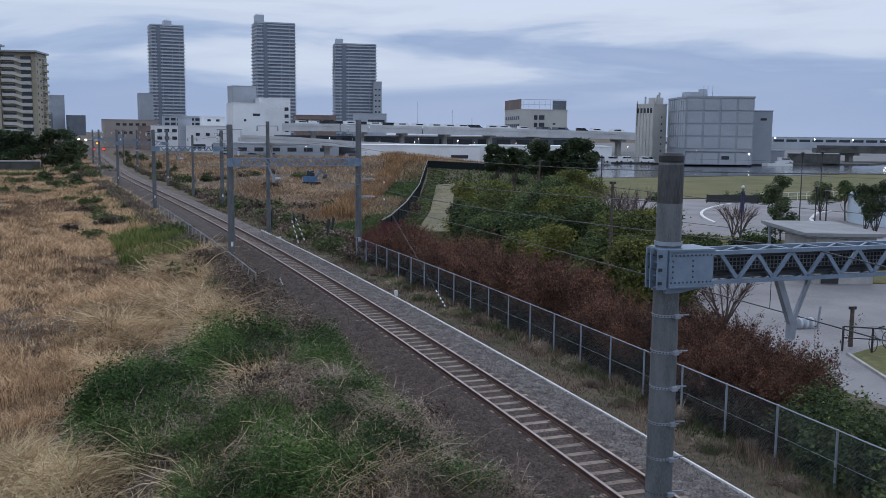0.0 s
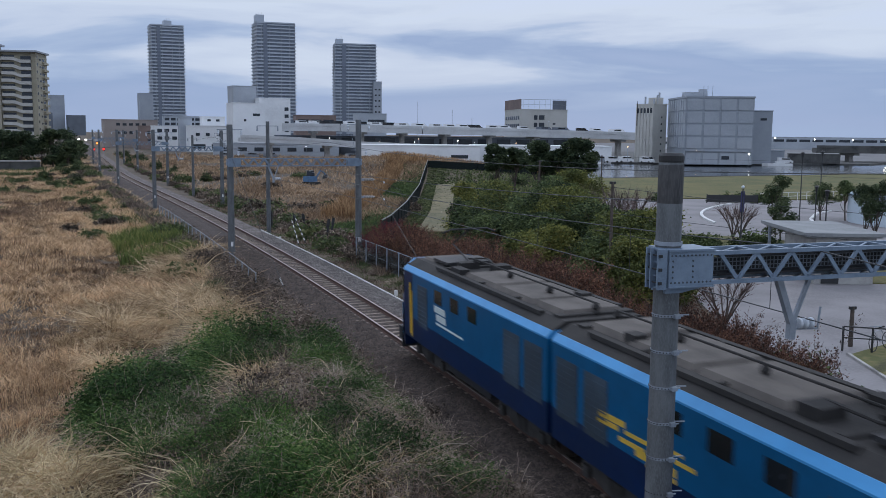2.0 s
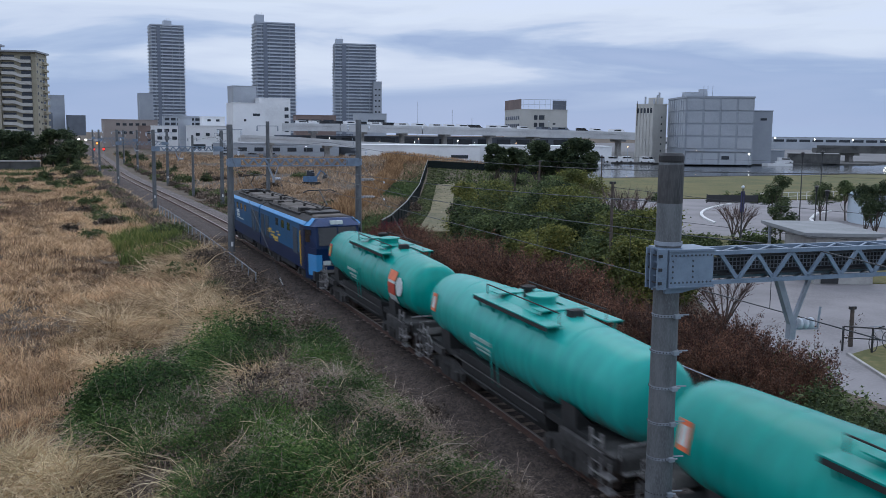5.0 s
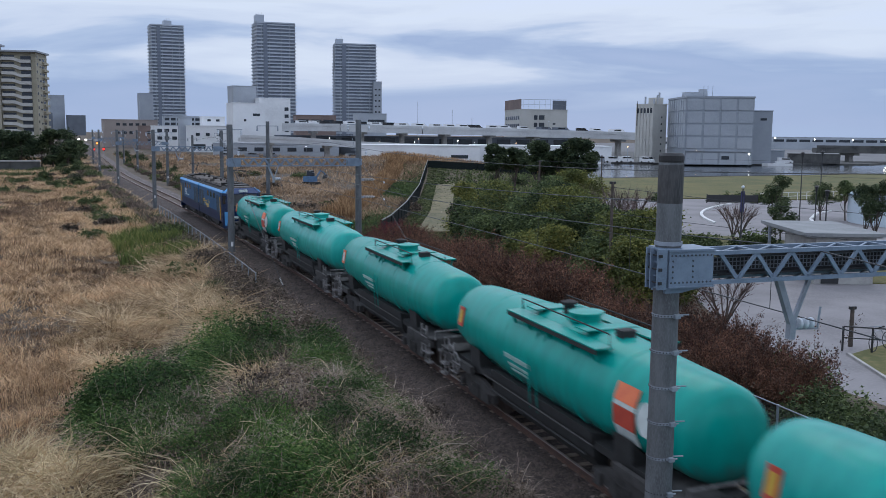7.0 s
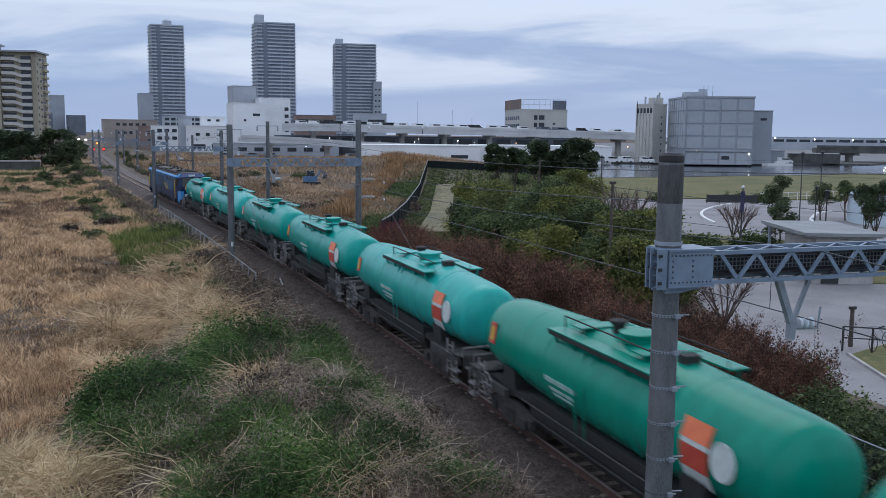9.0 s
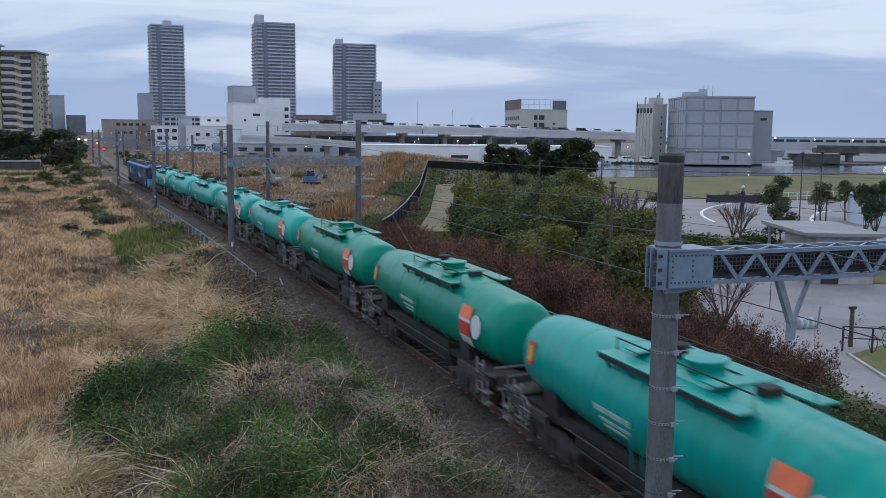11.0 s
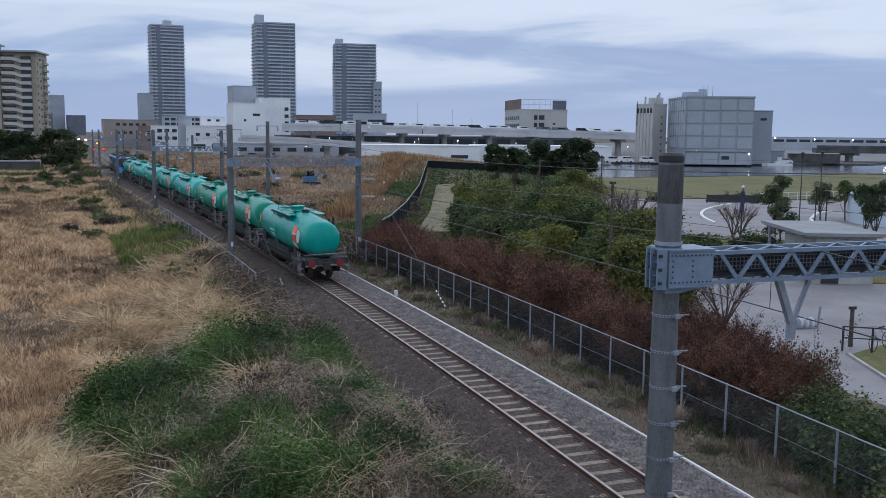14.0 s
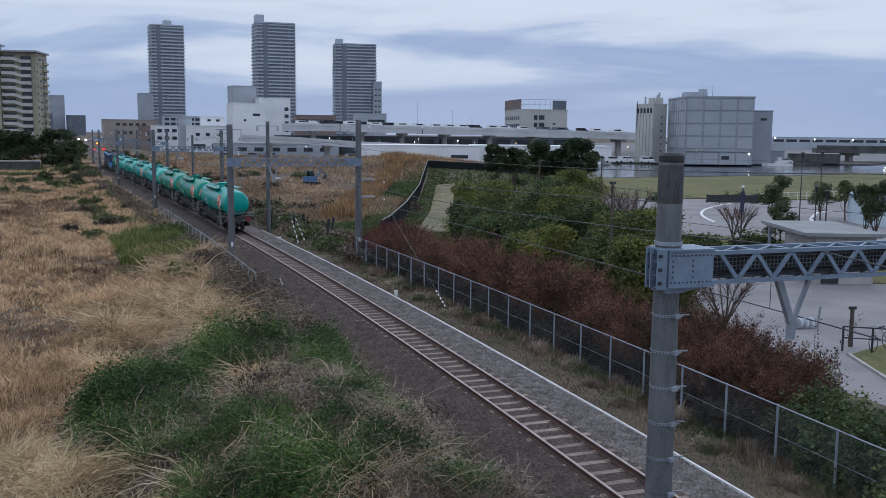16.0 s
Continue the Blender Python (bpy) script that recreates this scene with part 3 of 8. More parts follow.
BOGIE = mat("bogie_dust", (0.062, 0.058, 0.056), (0.026, 0.024, 0.023), scale=4, fine=25, rough=0.85, space="obj")
TYRE = mat("wheel_steel", (0.13, 0.10, 0.085), (0.07, 0.055, 0.05), scale=5, rough=0.6, metal=0.4, space="obj")
ORANGE = mat("orange_board", (0.80, 0.20, 0.07), (0.70, 0.14, 0.06), scale=3, rough=0.5, bump=0, space="obj")
RED = mat("red_board", (0.58, 0.085, 0.05), (0.46, 0.06, 0.04), scale=3, rough=0.5, bump=0, space="obj")
DULL_RED = mat("dull_red", (0.20, 0.02, 0.025), (0.14, 0.014, 0.018), scale=3, rough=0.6, bump=0, space="obj")
LIGHT = mat("white_lettering", (0.66, 0.72, 0.70), (0.52, 0.58, 0.56), scale=5, rough=0.5, bump=0, space="obj")
WORN_LETTER = mat("worn_lettering", (0.36, 0.52, 0.48), (0.22, 0.40, 0.36), scale=6, fine=40, rough=0.6, bump=0, space="obj")
NAVY = mat("loco_navy", (0.004, 0.020, 0.078), (0.003, 0.015, 0.056), (0.008, 0.022, 0.06), scale=1, fine=8, rough=0.4, bump=0.02, space="obj", spec=0.2)
BLUE = mat("loco_blue", (0.004, 0.095, 0.225), (0.003, 0.076, 0.18), scale=0.7, fine=6, rough=0.38, bump=0.02, space="obj", spec=0.2)
BROW = mat("loco_deep_blue", (0.005, 0.036, 0.13), (0.004, 0.028, 0.10), scale=0.7, fine=6, rough=0.35, bump=0.02, space="obj", spec=0.3)
SKYBLUE = mat("loco_light_blue", (0.055, 0.30, 0.62), (0.045, 0.25, 0.53), scale=1, fine=9, rough=0.4, bump=0.02, space="obj")
ROOF = mat("loco_roof", (0.034, 0.031, 0.029), (0.016, 0.015, 0.015), scale=1, fine=12, rough=0.85, space="obj")
ROOF2 = mat("loco_roof_hatch", (0.135, 0.118, 0.105), (0.085, 0.074, 0.066), scale=1, fine=12, rough=0.85, space="obj")
GLASS = mat("dark_glass", (0.012, 0.015, 0.018), (0.01, 0.012, 0.014), scale=1, rough=0.08, bump=0, space="obj")
GRILLE = mat("grille_metal", (0.040, 0.068, 0.10), (0.022, 0.035, 0.05), scale=1, fine=60, rough=0.6, space="obj")
YELLOW = mat("yellow_paint", (0.65, 0.42, 0.06), (0.55, 0.36, 0.05), scale=4, rough=0.5, bump=0, space="obj")
AXLES = []


def wheelset(parent, y, r=0.43):
    """Two wheels and an axle, turning on the bogie."""
    g = Geo()
    for sd in (-1, 1):
        g.lathe([(0.1, -0.07), (r * 0.85, -0.07), (r * 0.85, -0.02), (r, -0.02), (r, 0.09), (r + 0.028, 0.09), (r + 0.028, 0.12), (0.1, 0.12)] if sd < 0 else [(0.1, -0.12), (r + 0.028, -0.12), (r + 0.028, -0.09), (r, -0.09), (r, 0.02), (r * 0.85, 0.02), (r * 0.85, 0.07), (0.1, 0.07)], 24, "x", (sd * 0.5665, 0, 0))
        for k in range(3):
            a = 2.1 * k
            g.box((sd * 0.66, r * 0.55 * math.cos(a), r * 0.55 * math.sin(a)), (0.03, 0.09, 0.09))
    g.tube((-0.75, 0, 0), (0.75, 0, 0), 0.075, n=10)
    ob = part("wheelset", g, TYRE, parent, "rusty steel wheels on an axle", at=pose(0, y, r))
    AXLES.append((ob, y, r))
    return ob


def bogie(parent, y, wb=1.9, r=0.43):
    g = Geo()
    for sd in (-1, 1):
        g.extrude([(y - wb / 2 - 0.3, 0.36), (y - wb / 2 + 0.25, 0.36), (y - 0.45, 0.22), (y + 0.45, 0.22), (y + wb / 2 - 0.25, 0.36), (y + wb / 2 + 0.3, 0.36), (y + wb / 2 + 0.3, 0.58), (y + 0.5, 0.80), (y - 0.5, 0.80), (y - wb / 2 - 0.3, 0.58)], sd * 0.93 - 0.07, sd * 0.93 + 0.07, "yz")
        for yy in (-wb / 2, wb / 2):
            g.box((sd * 1.02, y + yy, 0.44), (0.14, 0.26, 0.26))
        for yy in (-0.18, 0.0, 0.18):
            g.tube((sd * 1.02, y + yy, 0.28), (sd * 1.02, y + yy, 0.62), 0.075, n=8)
    g.box((0, y, 0.66), (1.8, 0.42, 0.24))
    b = part("bogie_frame", g, BOGIE, parent, "dusty cast bogie side frames")
    for yy in (-wb / 2, wb / 2):
        wheelset(b, y + yy, r)
    return b


def coupler(parent, y, d):
    g = Geo().box((0, y, 0.88), (0.24, 0.5, 0.22)).box((0.05 * d, y + d * 0.28, 0.88), (0.32, 0.2, 0.34))
    part("coupler", g, BLACK, parent)


def tank_wagon(paintm, boards, last=False):
    """Bogie oil tank wagon; y forward, left side toward the field."""
    t = thing("tank_wagon", "green bogie tank wagon with roof walkways and hazard boards" if paintm is GREEN else "teal bogie tank wagon with roof walkways, slightly faded", "tank wagon", group="wagons of the train")
    zc = 2.10
    prof = [(0.02, -6.16), (0.45, -6.13), (0.74, -6.05), (0.88, -5.92), (0.955, -5.7), (1.0, -5.1), (1.12, -1.9), (1.125, 0), (1.12, 1.9), (1.0, 5.1), (0.955, 5.7), (0.88, 5.92), (0.74, 6.05), (0.45, 6.13), (0.02, 6.16)]
    tank = part("tank", Geo().lathe(prof, 48, "y", (0, 0, zc)), paintm, t, smooth=True)
    for y in (-3.4, -1.9, 1.9, 3.4):
        r = 1.122 if abs(y) < 2 else 1.065
        part("weld_band", Geo().lathe([(r - 0.02, y - 0.03), (r + 0.006, y - 0.03), (r + 0.006, y + 0.03), (r - 0.02, y + 0.03)], 40, "y", (0, 0, zc)), paintm, tank)
    # roof: walkway plates both sides, manhole, valves
    zt = zc + 1.10
    for sd in (-1, 1):
        w = part("walkway", Geo().box((sd * 0.80, -0.5, zt - 0.10), (0.42, 4.6, 0.035)), paintm, t, "roof walkway plate")
        for y in (-2.6, -1.5, -0.4, 0.7, 1.6):
            part("stay", Geo().beam((sd * 0.95, y, zt - 0.11), (sd * 0.86, y, zt - 0.40), 0.05), paintm, w)
        part("hand_rail", Geo().path([(sd * 0.62, -2.7, zt - 0.1), (sd * 0.62, -2.7, zt + 0.18), (sd * 0.62, 1.7, zt + 0.18), (sd * 0.62, 1.7, zt - 0.1)], 0.018), UNDER, w)
        part("fascia", Geo().box((sd * 1.0, -0.5, zt - 0.16), (0.02, 4.6, 0.1)), UNDER, w, "dark walkway edge")
    part("manhole", Geo().lathe([(0.36, 0), (0.36, 0.16), (0.42, 0.17), (0.42, 0.22), (0.15, 0.26)], 20, c=(0, -0.5, zt)), paintm, t, "round manhole with bolted lid", smooth=True)
    part("valve", Geo().lathe([(0.14, 0), (0.14, 0.22), (0.2, 0.24), (0.2, 0.3), (0.05, 0.34)], 14, c=(0, 0.35, zt)), UNDER, t, "dark valve cover")
    part("valve_box", Geo().box((0, -2.3, zt + 0.06), (0.34, 0.3, 0.18)), UNDER, t, "dark valve box")
    for y in (-1.5, 1.1):
        part("cross_walk", Geo().box((0, y, zt + 0.04), (1.3, 0.5, 0.03)), paintm, t)
    # side boards, on the field side and the other
    for sd in (-1, 1):
        def plate(name, y, z, w, h, m, lab=""):
            a = math.asin((z - zc) / 1.09)
            px = sd * (1.137 - 0.0375 * max(0, abs(y) - 1.9)) * math.cos(a)
            return part(name, Geo().box((0, 0, 0), (0.02, w, h)), m, t, lab, at=Matrix.Translation((px, y, z)) @ pose(0, 0, 0, 0, -sd * math.degrees(a)))
        if boards:
            for nm, z, hh, mm, lab in (("hazard_panel", 2.50, 0.36, ORANGE, "orange upper hazard panel"), ("hazard_band", 2.28, 0.09, LIGHT, "white band"), ("hazard_panel", 2.03, 0.40, RED, "red lower hazard panel"), ("hazard_panel", 1.68, 0.30, LIGHT, "white foot of the hazard board")):
                plate(nm, -4.05, z, 0.8, hh, mm, lab)
            disc = plate("round_mark", -4.82, 2.2, 0.03, 0.03, LIGHT)
            part("disc", Geo().lathe([(0.33, -0.012), (0.33, 0.012)], 24, "x"), LIGHT, disc, "white round mark")
        mark = plate("warning_plate", 5.15, 2.3, 0.34, 0.55, RED if boards else ORANGE, "small red and yellow plate")
        part("mark", Geo().box((sd * 0.014, 0, 0.0), (0.012, 0.2, 0.36)), YELLOW if boards else LIGHT, mark)
        for k, (y, z, w, h) in enumerate(((1.45, 2.0, 0.5, 0.11), (0.85, 2.0, 0.55, 0.11), (0.35, 2.0, 0.3, 0.11), (1.2, 1.80, 0.6, 0.07), (0.6, 1.80, 0.45, 0.07), (0.95, 1.67, 0.9, 0.06))):
            plate("lettering_bar", y, z, w, h, WORN_LETTER, "row of illegible white lettering" if k == 0 else "")
    # underframe
    part("centre_sill", Geo().box((0, 0, 0.98), (0.42, 12.5, 0.28)), UNDER, t)
    for y in (-4.0, 4.0):
        part("saddle", Geo().extrude([(-1.0, 0.95), (1.0, 0.95), (1.05, 1.65), (0.65, 1.24), (0, 1.05), (-0.65, 1.24), (-1.05, 1.65)], y - 0.35, y + 0.35), UNDER, t, "tank support saddle")
        bogie(t, y)
    for d in (-1, 1):
        part("headstock", Geo().box((0, d * 6.32, 1.0), (2.1, 0.16, 0.36)), BOGIE, t, "grey headstock")
        part("cross_bar", Geo().beam((-1.05, d * 6.43, 0.86), (1.05, d * 6.43, 0.86), 0.05, 0.06), END_GREY, t)
        for sd in (-1, 1):
            part("end_platform", Geo().box((sd * 0.75, d * 5.9, 1.19), (0.95, 0.9, 0.04)), BOGIE, t, "grey end platform plate")
            part("side_sill", Geo().beam((sd * 1.15, d * 6.24, 1.0), (sd * 1.15, d * 3.9, 1.0), 0.12, 0.2), BOGIE, t)
        part("hand_rail", Geo().path([(-1.1, d * 6.35, 1.15), (-1.1, d * 6.35, 1.42), (1.1, d * 6.35, 1.42), (1.1, d * 6.35, 1.15)], 0.03), END_GREY, t, "grey end rail")
        coupler(t, d * 6.5, d)
        for sd in (-1, 1):
            st = Geo()
            for z in (0.42, 0.72):
                st.box((sd * 1.2, d * 6.05, z), (0.2, 0.42, 0.04))
            for yy in (5.86, 6.24):
                st.beam((sd * 1.26, d * yy, 0.4), (sd * 1.26, d * yy, 1.05), 0.035)
            part("step", st, END_GREY, t, "grey step irons")
            lad = Geo()
            for yy in (5.3, 5.75):
                lad.beam((sd * 1.17, d * yy, 0.5), (sd * 1.17, d * yy, 1.5), 0.05, 0.07)
            for z in (0.62, 0.86, 1.1, 1.34):
                lad.beam((sd * 1.17, d * 5.3, z), (sd * 1.17, d * 5.75, z), 0.035)
            part("end_ladder", lad, END_GREY, t, "grey iron ladder frame over the bogie")
        if last and d < 0:
            for sd in (-1, 1):
                part("tail_disc", Geo().lathe([(0.02, -0.03), (0.19, -0.03), (0.19, 0.02), (0.02, 0.02)], 20, "y", (sd * 0.72, d * 6.46, 0.98)), DULL_RED, t, "red tail marker disc")
    wheel = Geo().path([(-1.24, 5.0 + 0.3 * math.cos(0.5236 * i), 0.98 + 0.3 * math.sin(0.5236 * i)) for i in range(13)], 0.025, 6)
    for i in range(3):
        wheel.tube((-1.24, 5.0 - 0.3 * math.cos(1.047 * i), 0.98 - 0.3 * math.sin(1.047 * i)), (-1.24, 5.0 + 0.3 * math.cos(1.047 * i), 0.98 + 0.3 * math.sin(1.047 * i)), 0.018, n=5)
    part("hand_wheel", wheel.tube((-1.24, 5.0, 0.98), (-1.0, 5.0, 0.98), 0.03, n=6), END_GREY, t, "grey brake hand wheel")
    part("brake_gear", Geo().tube((-0.55, -1.6, 0.72), (-0.55, 0.2, 0.72), 0.2, n=14).box((-0.7, 1.2, 0.75), (0.5, 0.6, 0.35)).box((0.6, -0.6, 0.75), (0.5, 0.9, 0.35)).path([(-1.1, -2.6, 0.8), (-1.1, 2.6, 0.8)], 0.03), UNDER, t)
    # added filler block: stands in for the darkness below the tank
    part("under_fill", Geo().extrude([(-0.80, 0.46), (0.80, 0.46), (0.98, 0.75), (1.07, 1.34), (0.6, 1.2), (-0.6, 1.2), (-1.07, 1.34), (-0.98, 0.75)], -2.75, 2.75), UNDER, t, "dark filler block added for the darkness under the tank")
    for y in (-4.1, 4.1):
        part("sole_plate", Geo().box((0, y, 1.06), (2.0, 2.6, 0.16)), UNDER, t, "dark frame plate over the bogie")
    part("side_pipe", Geo().path([(-1.15, -3.0, 1.12), (-1.15, 3.0, 1.12)], 0.022), BOGIE, t, "grey pipe along the tank foot")
    part("ladder", Geo().path([(-1.1, -0.2, 1.0), (-1.17, -0.2, 2.1), (-0.85, -0.2, 2.95)], 0.02).path([(-1.1, 0.2, 1.0), (-1.17, 0.2, 2.1), (-0.85, 0.2, 2.95)], 0.02), paintm, t)
    return t


def loco_half(cab):
    """Half of the twin-unit electric locomotive; cab at +y. Returns (name, geo, material, label) pieces and sub-pieces."""
    L0, L1 = 0.12, 11.0           # straight body
    out = []
    sec = [(-1.4, 0.95), (-1.4, 3.08), (-1.16, 3.52), (1.16, 3.52), (1.4, 3.08), (1.4, 0.95)]
    out.append(("lower_body", Geo().extrude([(-1.40, 0.92), (-1.40, 1.62), (1.40, 1.62), (1.40, 0.92)], L0, L1), NAVY, "navy lower body"))
    out.append(("body", Geo().extrude([(-1.402, 1.62), (-1.402, 3.06), (1.402, 3.06), (1.402, 1.62)], L0, L1 - 0.95), BLUE, "mid-blue body side"))
    out.append(("cab_side", Geo().extrude([(-1.40, 1.62), (-1.40, 3.06), (1.40, 3.06), (1.40, 1.62)], L1 - 0.95, L1), NAVY, "navy cab side"))
    out.append(("shoulder", Geo().extrude([(-1.41, 3.06), (-1.41, 3.10), (-1.29, 3.24), (1.29, 3.24), (1.41, 3.10), (1.41, 3.06)], L0, L1), SKYBLUE, "light blue roof edge"))
    out.append(("roof", Geo().extrude([(-1.27, 3.24), (-0.95, 3.42), (0.95, 3.42), (1.27, 3.24)], L0, L1), ROOF, "sooty grey roof"))
    # cab: tapered prism
    yb, ym, yf = L1, L1 + 0.75, L1 + 1.12
    def hull(z0, z1, x0b, x0f, y0, x1b, x1f, y1):
        v = [(-x0b, yb, z0), (-x0f, y0, z0), (x0f, y0, z0), (x0b, yb, z0), (-x1b, yb, z1), (-x1f, y1, z1), (x1f, y1, z1), (x1b, yb, z1)]
        return Geo().add(v, [(0, 1, 2, 3), (4, 7, 6, 5), (0, 4, 5, 1), (1, 5, 6, 2), (2, 6, 7, 3), (0, 3, 7, 4)])
    out.append(("cab_lower", hull(0.55, 2.05, 1.39, 1.12, yf, 1.39, 1.12, yf), NAVY, "navy cab front"))
    out.append(("cab_upper", hull(2.05, 3.1, 1.385, 1.1, yf - 0.02, 1.385, 1.05, ym), NAVY, "dark cab window band"))
    out.append(("cab_roof", hull(3.06, 3.40, 1.41, 1.12, ym + 0.08, 0.98, 0.8, ym - 0.4), BROW, "deep blue cab brow"))
    for sd in (-1, 1):
        out.append(("brow_panel", Geo().add([(sd * 1.42, yb - 0.02, 3.075), (sd * 1.25, yb + 0.46, 3.075), (sd * 0.92, yb + 0.3, 3.412), (sd * 0.99, yb - 0.02, 3.425)], [(0, 1, 2, 3)]), SKYBLUE, "light blue brow panel"))
        out.append(("corner_panel", Geo().add([(sd * 0.85, yf + 0.012, 0.75), (sd * 0.85, yf + 0.012, 1.75), (sd * 1.13, yf + 0.012, 1.75), (sd * 1.13, yf + 0.012, 0.75), (sd * 1.34, yf - 0.72, 1.75), (sd * 1.34, yf - 0.72, 0.75)], [(0, 1, 2, 3), (3, 2, 4, 5)]), SKYBLUE, "light blue corner panel"))
    for x0, x1 in ((-0.97, -0.03), (0.03, 0.97)):
        y0, y1 = yf - 0.005, ym + 0.06
        out.append(("windscreen", Geo().add([(x0, y0 + 0.0, 2.18), (x1, y0, 2.18), (x1 * 0.96, y1 + 0.02, 3.0), (x0 * 0.96, y1 + 0.02, 3.0)], [(0, 1, 2, 3)]), GLASS, "dark windscreen pane"))
    out.append(("destination_panel", Geo().box((0, ym - 0.06, 3.22), (0.6, 0.16, 0.18)), LIGHT, "pale headlamp panel"))
    for sd in (-1, 1):
        out.append(("lamp_panel", Geo().box((sd * 0.62, yf + 0.02, 1.35), (0.36, 0.05, 0.2)), LIGHT, "pale lamp panel"))
    out.append(("buffer_beam", Geo().box((0, yf - 0.1, 0.75), (2.5, 0.35, 0.42)).box((0, yf + 0.05, 0.35), (2.3, 0.12, 0.3)).beam((-1.0, yf + 0.2, 1.0), (1.0, yf + 0.2, 1.0), 0.05), BLACK, "black buffer beam"))
    for sd in (-1, 1):
        out.append(("cab_door", Geo().box((sd * 1.404, L1 - 0.45, 1.95), (0.012, 0.62, 1.9)), NAVY, "navy cab door"))
        for yy in (-0.78,):
            out.append(("grab_rail", Geo().tube((sd * 1.44, L1 + yy, 1.1), (sd * 1.44, L1 + yy, 2.75), 0.03, n=6), YELLOW, "yellow grab rail"))
        out.append(("yellow_strip", Geo().box((sd * 1.406, L1 - 0.80, 1.75), (0.012, 0.16, 1.5)), YELLOW, "worn yellow strip beside the cab door"))
        for y in (7.55, 6.15, 4.75):
            out.append(("side_window", Geo().box((sd * 1.405, y, 2.70), (0.012, 0.66, 0.40)), GLASS, "dark side window"))
        out.append(("cab_window", Geo().box((sd * 1.30, L1 + 0.32, 2.6), (0.03, 0.5, 0.6), Euler((0, 0, sd * radians(19))).to_matrix()), GLASS, "dark cab window"))
        for y in (0.85, 2.1, 9.05):
            gr = Geo().box((sd * 1.405, y, 2.15), (0.02, 0.95, 1.3))
            for k in range(9):
                gr.box((sd * 1.418, y, 1.62 + k * 0.13), (0.02, 0.9, 0.03))
            out.append(("louvre", gr, GRILLE, "grey ventilation louvre"))
    # roof gear
    for y, l, w, h in ((1.35, 1.5, 1.55, 0.13), (3.35, 2.2, 1.6, 0.11), (5.75, 2.3, 1.6, 0.11), (10.4, 1.0, 1.5, 0.06)):
        out.append(("roof_hatch", Geo().box((0, y, 3.42 + h / 2), (w, l, h), taper=0.9), ROOF2, "grey roof hatch"))
    py = 9.2
    out.append(("pantograph_base", Geo().box((0, py, 3.53), (1.5, 1.3, 0.08)), BLACK, "black pantograph base"))
    arm = Geo().path([(0, py - 0.6, 3.55), (0, py + 0.9, 3.95), (0, py - 0.55, 4.56)], 0.035)
    out.append(("pantograph_arm", arm, BLACK, "black single pantograph arm"))
    out.append(("contact_strip", Geo().path([(-0.85, py - 0.55, 4.48), (-0.6, py - 0.55, 4.58), (0.6, py - 0.55, 4.58), (0.85, py - 0.55, 4.48)], 0.03), BLACK, "dark contact strip"))
    for x in (-0.6, 0.6):
        out.append(("insulator", Geo().lathe([(0.09, 0), (0.12, 0.03), (0.07, 0.07), (0.12, 0.1), (0.07, 0.14)], 10, c=(x, py, 3.40)), ROOF2, "roof insulator"))
    for y, l in ((0.6, 0.8), (3.0, 0.35), (5.4, 0.3), (8.2, 0.5)):
        out.append(("roof_rib", Geo().box((0, y, 3.44), (1.9, l * 0.4, 0.08)), ROOF, "dark roof rib"))
    for sd in (-1, 1):
        out.append(("roof_duct", Geo().box((sd * 1.02, 4.9, 3.42), (0.14, 7.4, 0.1)), ROOF, "dark roof duct"))
    bus = Geo().path([(0.0, 0.4, 3.70), (0.0, 8.4, 3.70)], 0.025)
    for y in (0.5, 2.9, 5.4, 8.1):
        bus.lathe([(0.07, 0), (0.1, 0.06), (0.06, 0.12), (0.1, 0.18), (0.05, 0.28)], 10, c=(0.0, y, 3.42))
    bus.box((0.6, 2.25, 3.52), (0.3, 0.4, 0.2)).box((0.5, 7.3, 3.52), (0.5, 0.5, 0.2)).box((-0.2, 8.2, 3.52), (0.6, 0.4, 0.2)).path([(0.3, 7.2, 3.6), (0.5, 8.4, 3.66), (0.1, 9.0, 3.6)], 0.03).box((-0.75, 7.4, 3.5), (0.3, 0.8, 0.16))
    out.append(("roof_bus", bus, ROOF, "sooty roof cables and boxes"))
    return out


